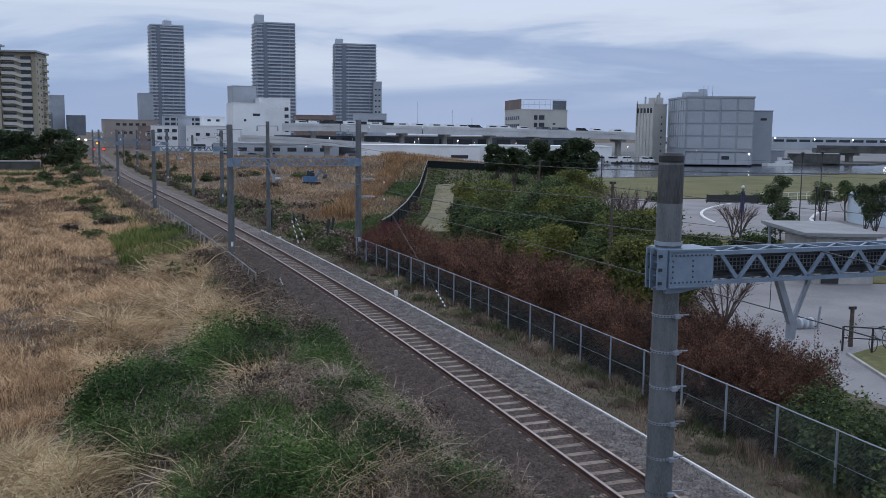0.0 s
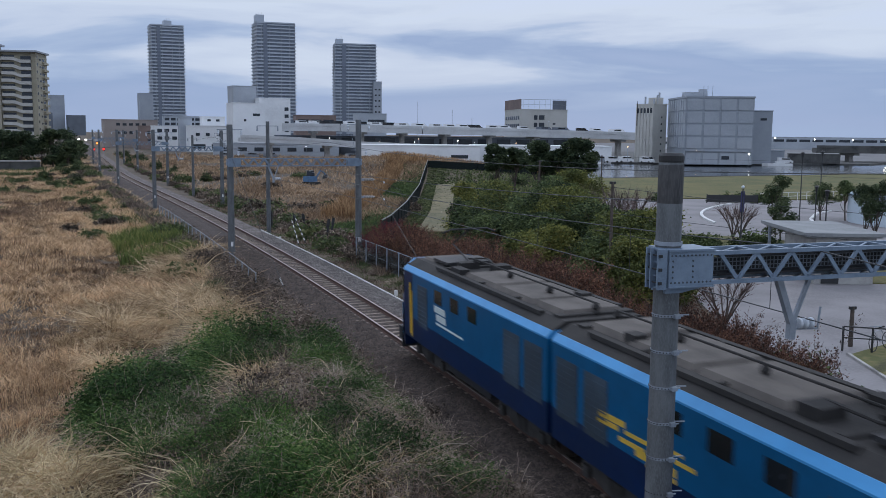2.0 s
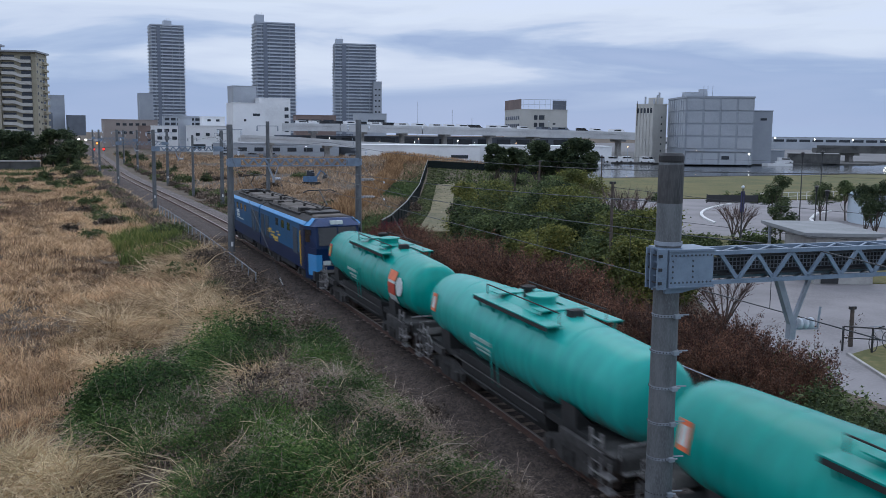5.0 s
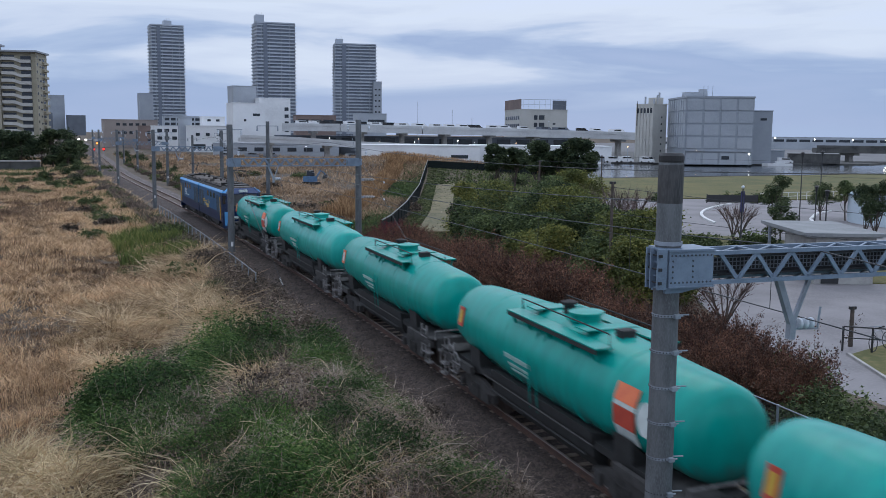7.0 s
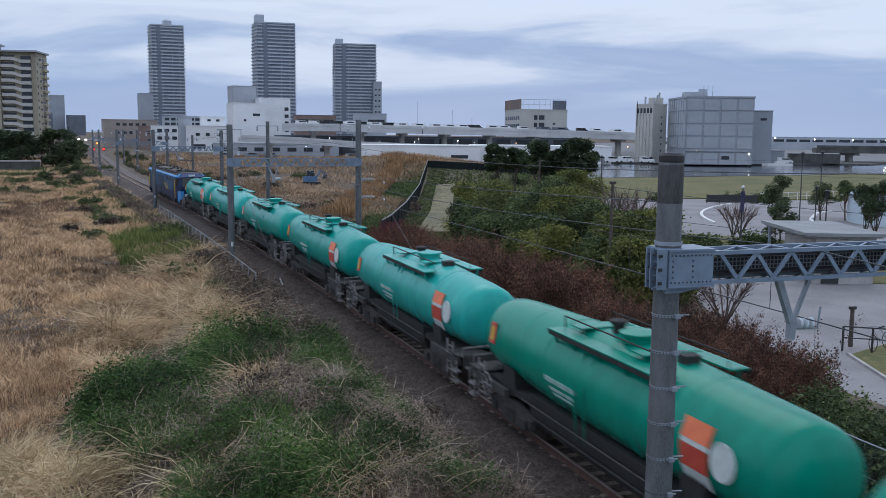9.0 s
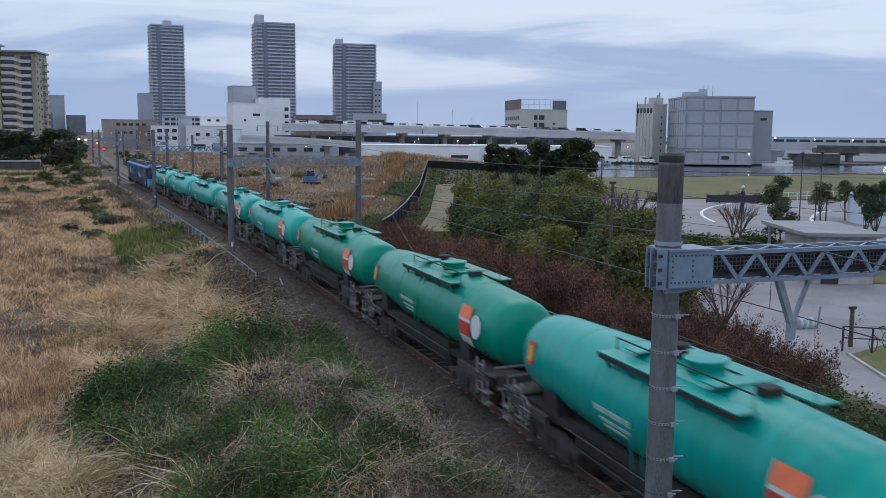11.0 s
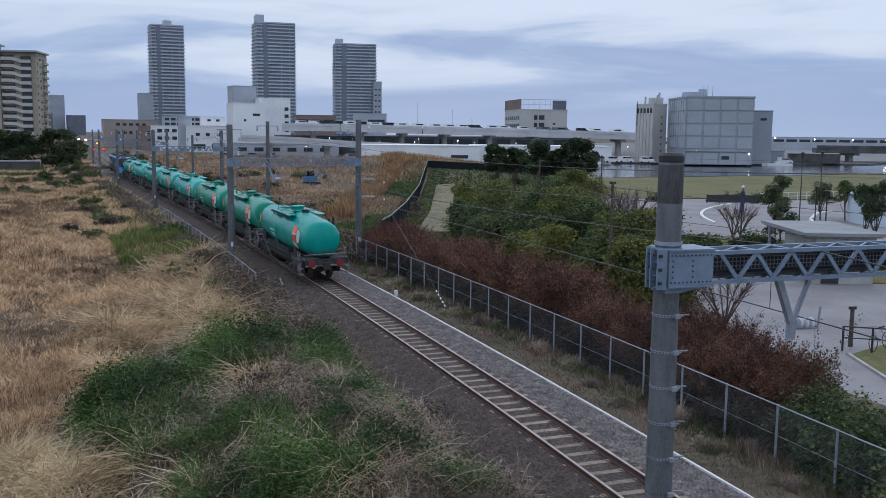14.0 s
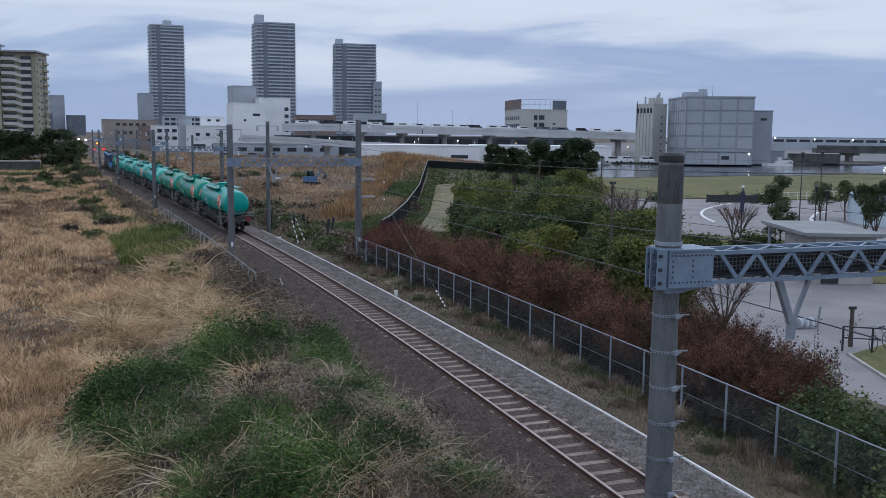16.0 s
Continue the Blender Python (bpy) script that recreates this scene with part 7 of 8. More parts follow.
service_pole(27.0, 30.5, 1.7)
service_pole(22.0, 42.0, 6.2)
service_pole(60.0, 118.0, 5.7)
service_pole(130.0, 96.0, 6.3)
service_pole(30.0, 70.0, 6.4)
service_pole(95.0, 62.0, 4.8)
for a, b, sag in (((12.5, 12.1, 5.0), (60, 44, 4.0), 0.5), ((22, 42, 4.9), (52, 35, 2.8), 0.4), ((22, 42, 3.6), (50, 34, 1.5), 0.4), ((20, 40, 3.0), (42, 28, 0.4), 0.3), ((60, 118, 4.6), (130, 96, 5.2), 0.7), ((30, 70, 5.4), (95, 62, 3.6), 0.6)):
    a, b = Vector(a), Vector(b)
    pts = [a.lerp(b, i / 14) - Vector((0, 0, sag * 4 * (i / 14) * (1 - i / 14))) for i in range(15)]
    tagged(new("service_cable", Geo().path(pts, 0.013, 5).mesh("service_cable", WIRE, fix=False)), "thin dark cable strung across the park", "cable", group="service cables")

# hedges and blue wall
HEDGE = [[("foliage", soup("foliage", *leaves(mound(2600, 2.2, 1.2, 1.3, 200 + i, 6, 0.5), 0.22, 200 + i), DARK_LEAF))] for i in range(2)]
plant("hedge", "clipped dull green hedge at the lawn edge", "hedge", "hedges", HEDGE, [(70.0, 104.5), (72.5, 104.2), (75.3, 103.6), (77.6, 103.2), (37.5, 62.0), (39.5, 60.0), (41.0, 63.0), (44.0, 60.5), (33.0, 66.5), (64.0, 108.0)], 0.8, 1.2, seed=9)


def blue_wall():
    t = thing("storage_tank", "pale blue rounded storage tank beside the plaza", "tank", pose(74.5, 73.5, gz(74, 73)))
    part("shell", Geo().lathe([(8.2, -0.1), (8.2, 3.0), (8.0, 3.1), (0.1, 3.4)], 48), PALE_BLUE, t, smooth=True)
    part("rim", Geo().lathe([(8.25, 2.75), (8.3, 2.75), (8.3, 2.9), (8.25, 2.9)], 48), STEEL_BLUE, t)


blue_wall()


def screen_fence(pts, h, step):
    t = thing("screen_fence", "dark green mesh fence beside the path", "fence")
    GREENM = mat("fence_green", (0.018, 0.024, 0.024), (0.012, 0.016, 0.016), rough=0.9, bump=0, spec=0.1)
    pale = mat("worn_rail", (0.30, 0.32, 0.30), (0.18, 0.19, 0.18), rough=0.7, bump=0)
    for a, b in zip(pts[:-1], pts[1:]):
        a, b = Vector((*a, gz(*a))), Vector((*b, gz(*b)))
        n = max(1, int((b - a).length / step))
        for i in range(n + 1):
            p = a.lerp(b, i / n)
            part("post", Geo().box((p.x, p.y, p.z + h / 2), (0.08, 0.08, h)), GREENM, t)
        for i in range(n):
            p, q = a.lerp(b, i / n), a.lerp(b, (i + 1) / n)
            part("panel", Geo().beam(p + Vector((0, 0, h * 0.48)), q + Vector((0, 0, h * 0.48)), 0.03, h * 0.9), GREENM, t)
            part("rail", Geo().beam(p + Vector((0, 0, h)), q + Vector((0, 0, h)), 0.07, 0.07), pale, t, "pale top rail")


screen_fence([(16.8, 70.0), (19.2, 76.5), (24.6, 91.5), (34.0, 120.0), (51.0, 174.0), (62.0, 176.0), (74.0, 174.0)], 1.6, 3.0)

# ---- the town across the water ----
WHITE_WALL = mat("white_wall", (0.78, 0.79, 0.80), (0.67, 0.68, 0.69), scale=0.12, fine=1.5, rough=0.85, bump=0.03)
CREAM_WALL = mat("cream_wall", (0.50, 0.49, 0.46), (0.42, 0.41, 0.38), scale=0.12, fine=1.5, rough=0.85, bump=0.03)
TAN_WALL = mat("tan_wall", (0.36, 0.33, 0.25), (0.29, 0.265, 0.20), scale=0.12, fine=1.5, rough=0.85, bump=0.03)
BROWN_WALL = mat("brown_wall", (0.23, 0.17, 0.15), (0.16, 0.12, 0.11), scale=0.12, fine=1.5, rough=0.85, bump=0.03)
GREY_WALL = mat("grey_wall", (0.33, 0.36, 0.40), (0.28, 0.31, 0.35), scale=0.1, fine=1.2, rough=0.8, bump=0.03)
GREY_PANEL = mat("grey_panel", (0.39, 0.42, 0.46), (0.33, 0.36, 0.40), scale=0.15, fine=2, rough=0.75, bump=0.03)
DARK_GREY = mat("dark_grey_wall", (0.14, 0.16, 0.19), (0.11, 0.125, 0.15), scale=0.1, fine=1.2, rough=0.7, bump=0.03)
TOWER_WALL = mat("tower_wall", (0.43, 0.47, 0.53), (0.37, 0.41, 0.465), scale=0.05, fine=0.6, rough=0.6, bump=0.02)
TOWER_DARK = mat("tower_glass", (0.17, 0.20, 0.25), (0.14, 0.165, 0.21), scale=0.05, fine=0.6, rough=0.35, bump=0.02)
DARK_GLASS = mat("window_glass", (0.04, 0.05, 0.06), (0.03, 0.035, 0.045), scale=0.3, rough=0.2, bump=0)


def bearing(x, y):
    return math.degrees(math.atan2(x, y))


def block(name, label, x, y, w, d, top, wallm, turn=0.0, rows=(), base=-1.3, roofm=None, parapet=0.6):
    """A house block; its front looks back along the line of sight, turned by some degrees. rows: (z, height, [(x, width)...], face)."""
    t = thing(name, label, "building", pose(x, y, base, 0, 0, -bearing(x, y) + turn), "town buildings")
    h = top - base
    part("wall", Geo().box((0, d / 2, h / 2), (w, d, h)), wallm, t)
    if parapet:
        part("roof", Geo().box((0, d / 2, h + 0.1), (w + 0.3, d + 0.3, 0.25)), roofm or wallm, t)
    for z, hh, cols, face in rows:
        for cx, cw in cols:
            if face == "front":
                part("window", Geo().box((cx, -0.02, z - base), (cw, 0.12, hh)), DARK_GLASS, t)
            elif face == "left":
                part("window", Geo().box((-w / 2 - 0.02, d / 2 + cx, z - base), (0.12, cw, hh)), DARK_GLASS, t)
            else:
                part("window", Geo().box((w / 2 + 0.02, d / 2 + cx, z - base), (0.12, cw, hh)), DARK_GLASS, t)
    return t


def tower(x, y, w, d, top, turn, floors, label, house):
    """Slab tower: dark glazing set back behind wrapped balcony bands; house: x, width and height of the lift head."""
    t = thing("residential_tower", label, "tower block", pose(x, y, -1.5, 0, 0, -bearing(x, y) + turn), "tower blocks")
    h = top + 1.5
    part("core", Geo().box((0, d / 2, h / 2), (w - 2.6, d - 2.6, h)), TOWER_DARK, t)
    step = h / floors
    c = 2.6
    ring = [(-w / 2 + c, 0), (w / 2 - c, 0), (w / 2 - 0.7, 0.7), (w / 2, c), (w / 2, d - c), (w / 2 - c, d), (-w / 2 + c, d), (-w / 2, d - c), (-w / 2, c), (-w / 2 + 0.7, 0.7)]
    band = Geo().extrude(ring, -step * 0.2, step * 0.2, "xy").mesh("balcony_band", TOWER_WALL)
    slim = Geo().extrude([(px * 0.985, py * 0.985 + 0.2) for px, py in ring], -step * 0.1, step * 0.24, "xy").mesh("balcony_band", TOWER_WALL)
    for k in range(floors):
        part("balcony_band", slim if k > floors - 6 else band, TOWER_WALL, t, at=pose(0, 0, (k + 0.5) * step))
    for xx, ww in ((-w * 0.36, 1.2), (-w * 0.17, 0.9), (w * 0.12, 0.9), (w * 0.33, 1.2)):
        part("dividing_wall", Geo().box((xx, 0.75, h / 2), (ww * 0.5, 1.2, h - 1.0)), GREY_WALL, t)
    part("stair_core", Geo().box((-w * 0.27, 0.55, h / 2), (w * 0.10, 1.3, h - 0.5)), TOWER_DARK, t, "dark recessed strip")
    part("crown", Geo().extrude([(px * 0.97, py * 0.97 + 0.4) for px, py in ring], h, h + 1.3, "xy"), TOWER_WALL, t)
    hx, hw, hh = house
    part("roof_house", Geo().box((hx, d * 0.3, h + hh / 2), (hw, d * 0.35, hh)), TOWER_WALL, t)
    for k in range(3):
        part("aerial", Geo().tube((hx + (k - 1) * hw * 0.3, d * 0.3, h + hh), (hx + (k - 1) * hw * 0.3, d * 0.3, h + hh + 1.5 + k), 0.14, n=5), STEEL, t)
    return t


tower(17.4, 1011.7, 34.5, 30.0, 114.4, 8, 34, "grey slab residential tower with banded balconies", (0.5, 8.0, 5.6))
tower(123.4, 976.0, 41.5, 36.0, 117.5, 10, 34, "grey residential tower with banded balconies and raised corner", (-15.8, 8.5, 8.6))
tower(211.2, 1000.0, 46.5, 30.0, 101.6, 6, 30, "grey residential tower with banded balconies and stepped crown", (-17.2, 8.0, 6.0))
part("lightning_rod", Geo().tube((0, 0, 0), (0, 0, 1.2), 0.1, n=5), STEEL, bpy.data.objects["residential_tower"], at=pose(6, 8, 117.2))
block("office_tower", "distant plain grey office tower beside the residential towers", 233.5, 992.0, 9.0, 14.0, 62.5, GREY_WALL, 10, [(12 + 6 * k, 1.6, [(-2, 2), (2, 2)], "front") for k in range(8)])
block("office_tower", "distant plain grey office tower beside the residential towers", -5.2, 956.4, 13.0, 14.0, 43.5, GREY_WALL, 8)
block("office_tower", "distant hazy purple-grey high-rise on the horizon", -145.8, 1636.2, 21.0, 20.0, 63.0, GREY_WALL, 10)
block("office_tower", "distant low blue-grey office block on the horizon", -117.4, 1623.1, 28.0, 20.0, 31.0, DARK_GREY, 5)
block("office_tower", "distant low blue-grey office block on the horizon", -160.0, 1600.0, 18.0, 20.0, 34.0, DARK_GREY, 5)


def apartment():
    """Long balcony block seen on its corner; the balcony fronts step down along it."""
    x, y = -61.8, 440.0
    t = thing("apartment_building", "tan apartment block with stepped cream balcony bands", "building", pose(x, y, -1.3, 0, 0, -bearing(x, y) - 18), "town buildings")
    h = 41.5
    w, d = 30.0, 16.0
    part("wall", Geo().box((0, d / 2, h / 2), (w, d, h)), TAN_WALL, t)
    part("wing", Geo().box((-7.0, -0.6, h / 2 + 1.0), (15.4, 3.0, h + 2.0)), TAN_WALL, t, "tan projecting wing")
    part("wing_roof", Geo().box((-6.6, -0.4, h + 2.5), (17.2, 5.0, 0.8)), GREY_WALL, t, "grey flat roof slab")
    part("roof", Geo().box((0.4, d / 2 - 1.0, h + 0.35), (w + 1.2, d + 3.0, 0.7)), GREY_WALL, t, "grey overhanging roof slab")
    part("mast", Geo().tube((-2.0, 4, h), (-2.0, 4, h + 12), 0.12, n=5), STEEL, t)
    for k in range(12):
        z = 3.6 + k * 3.05
        part("balcony", Geo().extrude([(1.0, z + 0.9), (6.0, z + 0.9), (8.8, z - 0.15), (13.0, z - 0.15), (13.0, z + 1.2), (8.8, z + 1.2), (6.0, z + 2.25), (1.0, z + 2.25)], -1.5, -0.02), CREAM_WALL, t, "cream stepped balcony front")
        # flat dark panels on the wall imitate shaded hollows above the balconies
        part("recess_shade", Geo().box((10.9, -0.03, z + 1.95), (4.2, 0.16, 1.5)), DARK_GLASS, t)
        part("recess_shade", Geo().box((3.6, -0.03, z + 2.7), (5.2, 0.16, 0.9)), DARK_GLASS, t)
        part("window", Geo().box((w / 2 + 0.02, 1.9, z + 2.4), (0.14, 1.0, 1.2)), DARK_GLASS, t)
        part("window", Geo().box((w / 2 + 0.02, 6.2, z + 1.7), (0.14, 2.0, 0.8)), DARK_GLASS, t)
        part("window", Geo().box((w / 2 + 0.02, 10.5, z + 1.7), (0.14, 3.2, 1.0)), DARK_GLASS, t)
        part("gallery", Geo().box((w / 2 + 0.5, 12.0, z + 0.3), (1.0, 6.5, 0.9)), TAN_WALL, t)


apartment()
cols4 = [(-6 + 3 * k, 1.8) for k in range(5)]
block("factory_block", "plain white factory block with rooftop box", 33.0, 339.5, 11.5, 12.0, 17.5, WHITE_WALL, 12, [(13.5, 0.9, [(2.6, 2.6)], "front"), (11.5, 0.8, [(-1.5, 0.8)], "front")])
block("factory_block", "plain white factory block with stair tower", 43.8, 352.8, 11.5, 12.0, 19.8, WHITE_WALL, 10, [(3.0 + 2.6 * k, 1.3, [(4.3, 1.5)], "front") for k in range(6)])
block("factory_block", "white rooftop block behind the factory", 33.6, 362.0, 8.8, 9.0, 24.5, GREY_PANEL, 14)
TAUPE = mat("taupe_wall", (0.36, 0.31, 0.285), (0.29, 0.25, 0.23), scale=0.12, fine=1.5, rough=0.85, bump=0.03)
block("low_building", "taupe low factory building", -10.0, 479.5, 25.0, 14.0, 12.6, TAUPE, 6, [(10.4, 1.2, cols4, "front"), (6.5, 1.3, cols4, "front")])
block("low_building", "brown low factory hall", 4.5, 455.0, 20.0, 14.0, 9.6, BROWN_WALL, 6, [(6.6, 1.3, cols4, "front"), (3.0, 1.3, cols4, "front")])
block("low_building", "white house with grey windows", 6.8, 420.9, 13.0, 10.0, 9.5, WHITE_WALL, 8, [(7.6, 1.5, [(-4, 2), (-1, 2), (2.2, 2)], "front"), (4.4, 1.4, [(-4, 2), (-1, 2), (2.2, 2)], "front")])
block("low_building", "slim white stair tower", 13.3, 405.0, 5.0, 6.0, 12.8, GREY_PANEL, 8)
block("low_building", "white factory building with small windows", 22.5, 394.8, 16.0, 12.0, 9.6, WHITE_WALL, 10, [(6.2, 1.2, [(-5, 1.6), (-1, 1.6), (3.4, 1.6)], "front"), (1.3, 1.8, [(-4.5, 5), (3, 5)], "front")])
block("low_building", "white upper factory storey", 24.4, 400.0, 9.0, 8.0, 13.4, WHITE_WALL, 10, [(12.0, 0.9, [(-2, 1.4), (1.6, 1.4)], "front")])
block("apartment_building", "grey apartment block with open galleries behind the factories", 19.0, 560.0, 26.0, 12.0, 15.8, GREY_PANEL, 5, [(z, 1.5, [(-11 + 3.4 * k, 2.6) for k in range(7)], "front") for z in (5.5, 8.5, 11.5, 14.2)])
block("brown_hall", "dark brown open-framed hall behind the elevated road", 73.8, 440.0, 19.0, 14.0, 15.4, BROWN_WALL, 6, [(12.0, 3.0, [(-6, 5), (0, 5), (6, 5)], "front")])
block("white_annex", "white stepped building below the tower", 100.0, 436.0, 14.0, 12.0, 16.5, GREY_PANEL, 12, [(z, 1.2, [(2, 8)], "front") for z in (10.5, 13.2)])


def office():
    x, y = 157.5, 364.0
    t = block("office_building", "cream office building with brown rooftop screens", x, y, 20.5, 26.0, 17.8, CREAM_WALL, 17, [(11.5, 1.9, [(-3.6, 1.5), (-1.0, 2.4)], "front"), (14.6, 1.9, [(-3.6, 1.5), (-1.0, 2.4)], "front"), (8.4, 1.6, [(-2.4, 4.6)], "front"), (12.0, 0.7, [(4.5, 1.2)], "front")] + [(z, 1.5, [(-10 + 3.3 * k, 2.4) for k in range(7)], "left") for z in (8.0, 11.2, 14.4)])
    h = 19.1
    part("roof_screen", Geo().box((-10.1, 13, h + 2.2), (0.3, 26, 4.4)), BROWN_WALL, t, "rusty brown roof screen")
    part("roof_screen", Geo().box((7.0, 1.0, h + 2.0), (6.0, 0.3, 4.0)), DARK_GREY, t, "dark slatted roof screen")
    part("screen_rail", Geo().beam((-10.1, 0.6, h + 4.3), (10.0, 0.6, h + 4.3), 0.14, 0.14).beam((-10.1, 0.6, h + 2.2), (10.0, 0.6, h + 2.2), 0.1, 0.1), STEEL, t)
    for k in range(6):
        part("mast", Geo().tube((-9 + 2.4 * k, 0.6, h), (-9 + 2.4 * k, 0.6, h + 4.2), 0.06, n=5), STEEL, t)


office()


def warehouse():
    """Big grey panelled block on the quay, seen on its corner."""
    x, y = 153.9, 230.5
    w, d, top, base = 19.2, 22.0, 18.4, -0.55
    t = thing("warehouse", "large grey panelled windowless warehouse on the quay", "building", pose(x, y, base, 0, 0, -bearing(x, y) + 16), "town buildings")
    h = top - base
    part("wall", Geo().box((0, d / 2, h / 2), (w, d, h)), GREY_WALL, t)
    part("roof_edge", Geo().box((0, d / 2, h + 0.15), (w + 0.4, d + 0.4, 0.5)), GREY_WALL, t)
    for i in range(4):
        for j in range(4):
            pw, ph = w / 4 - 0.7, (h - 4.2) / 4 - 0.6
            part("panel", Geo().box((-w / 2 + (i + 0.5) * w / 4, -0.06, 4.4 + (j + 0.5) * (h - 4.6) / 4), (pw, 0.24, ph)), GREY_PANEL, t)
            for e in (0, 1):
                part("panel", Geo().box((-w / 2 - 0.06, (i + 0.25 + 0.5 * e) * d / 4, 4.4 + (j + 0.5) * (h - 4.6) / 4), (0.24, d / 8 - 0.7, ph)), GREY_PANEL, t)
    for i in range(4):
        part("base_panel", Geo().box((-w / 2 + (i + 0.5) * w / 4, -0.08, 1.7), (w / 4 - 0.6, 0.2, 3.2)), GREY_PANEL, t)
    part("ledge", Geo().box((0, -0.2, 3.9), (w + 0.2, 0.5, 0.3)), GREY_WALL, t)
    part("window", Geo().box((w * 0.10, -0.22, 2.0), (2.2, 0.14, 1.0)), DARK_GLASS, t)
    part("roof_plant", Geo().box((-w * 0.32, d * 0.4, h + 1.1), (4.5, 3.4, 1.4)), GREY_PANEL, t)
    part("roof_tank", Geo().box((-w * 0.12, d * 0.5, h + 1.6), (2.0, 2.0, 2.4)), GREY_PANEL, t)
    for xx in (-3.2, -2.0, -0.6):
        part("aerial", Geo().tube((xx, d * 0.3, h), (xx, d * 0.3, h + 3.6), 0.07, n=5), STEEL, t)


warehouse()


def silo():
    t = block("silo_building", "pale grey ribbed industrial building with rooftop plant", 145.9, 249.7, 5.4, 7.4, 16.8, CREAM_WALL, 45, [(15.0, 1.5, [(-2.7 + 1.35 * k, 0.9) for k in range(5)], "left")] + [(3.0 + 2.0 * k, 0.5, [(0.6, 0.5)], "front") for k in range(6)], base=-0.55)
    for k in range(6):
        part("rib", Geo().box((-2.78, 0.25 + k * 1.38, 8.4), (0.24, 0.34, 16.6)), CREAM_WALL, t)
    for z in (4.2, 7.0, 9.8, 12.6):
        part("ledge", Geo().box((-2.76, 3.7, z), (0.18, 7.3, 0.3)), CREAM_WALL, t)
    part("rooftop_plant", Geo().box((0.6, 2.6, 18.4), (2.6, 3.6, 2.1)), CREAM_WALL, t)
    for xx, yy, hh in ((-1.6, 1.2, 1.4), (-0.4, 1.0, 2.6), (1.0, 1.6, 3.4), (-1.0, 5.4, 2.2)):
        part("vent", Geo().tube((xx, yy, 17.2), (xx, yy, 17.6 + hh), 0.28, n=8), GREY_PANEL, t)
    part("stack", Geo().tube((-2.9, 6.8, 11.0), (-2.9, 6.8, 18.4), 0.09, n=6), BLACK, t, "dark thin flue")


silo()
block("stair_tower", "grey windowless tower beside the warehouse", 172.2, 236.0, 5.6, 9.0, 15.0, GREY_WALL, 14, [(12.6, 0.7, [(0.2, 1.8)], "front")], base=-0.55)
block("dark_annex", "dark grey annex between warehouse and tower", 168.8, 238.5, 4.6, 9.0, 12.4, DARK_GREY, 14, base=-0.55)


def deck(name, label, pts, z_top, thick, width, pier, material):
    """Elevated road: deck lengths, parapet and piers."""
    t = thing(name, label, "elevated road")
    for (xa, ya, za), (xb, yb, zb) in zip(pts[:-1], pts[1:]):
        a, b = Vector((xa, ya, za)), Vector((xb, yb, zb))
        part("deck", Geo().beam(a - Vector((0, 0, thick / 2)), b - Vector((0, 0, thick / 2)), width, thick), material, t)
        d = (b - a).normalized()
        nrm = Vector((d.y, -d.x, 0)) * (width / 2)
        part("parapet", Geo().beam(a + nrm + Vector((0, 0, 0.45)), b + nrm + Vector((0, 0, 0.45)), 0.25, 0.9), material, t)
        n = max(1, int((b - a).length / pier))
        for i in range(n):
            p = a.lerp(b, (i + 0.5) / n)
            part("pier", Geo().box((p.x, p.y, (p.z - thick - 1.2) / 2), (1.4, 2.2, p.z - thick + 1.2)), CONCRETE, t)
            part("crosshead", Geo().box((p.x, p.y, p.z - thick - 0.4), (2.2, width * 0.8, 0.8)), CONCRETE, t)


deck("elevated_road", "long grey elevated road on concrete piers", [(44.0, 328.0, 9.6), (62.9, 322.0, 9.6), (90.0, 315.0, 9.0), (121.4, 309.0, 8.6), (165.0, 296.0, 7.6)], 9.5, 1.7, 10, 13, DECK)
deck("lower_ramp", "lower concrete ramp beneath the elevated road", [(26.0, 300.0, 5.6), (45.0, 300.0, 5.0), (62.0, 297.0, 3.9), (85.0, 290.0, 3.2), (120.0, 280.0, 3.0)], 4.0, 1.2, 7, 14, DECK)
block("long_hall", "long low white market hall under the elevated road", 74.0, 262.0, 36.0, 20.0, 3.9, WHITE_WALL, 3, [(0.8, 1.0, [(12, 5)], "front")])
block("long_hall", "long low white market hall under the elevated road", 110.0, 256.0, 42.0, 20.0, 4.0, WHITE_WALL, 5, [(0.6, 1.0, [(-14, 4), (10, 3)], "front")])
# wall colour chosen dark to give the shade under the deck
block("hall_under_road", "storeys beneath the elevated road, dark grey standing in for shade", 95.0, 322.0, 110.0, 8.0, 6.2, DARK_GREY, 6, [(4.6, 2.0, [(-50 + 7 * k, 5.0) for k in range(15)], "front")])
block("low_sheds", "low grey sheds behind the rough ground", 40.0, 318.0, 42.0, 10.0, 3.5, GREY_PANEL, 4, [(1.6, 1.3, [(-17 + 5.5 * k, 3.0) for k in range(7)], "front")])
block("distant_terminal", "distant low blue-white harbour terminal", 419.4, 502.7, 90.0, 20.0, 7.4, GREY_PANEL, 4, [(5.2, 1.6, [(-40 + 8 * k, 6.5) for k in range(11)], "front")])
block("distant_terminal", "distant low white harbour shed", 330.0, 520.0, 60.0, 20.0, 6.0, WHITE_WALL, 4, [(3.2, 1.4, [(-25 + 10 * k, 8) for k in range(6)], "front")])
block("quay_shed", "low dark quay shed by the water", 196.0, 242.0, 15.0, 6.0, 2.2, QUAY, 5, base=-0.55)
block("quay_shed", "low dark quay shed by the water", 183.0, 246.0, 8.0, 6.0, 3.2, GREY_WALL, 5, base=-0.55)
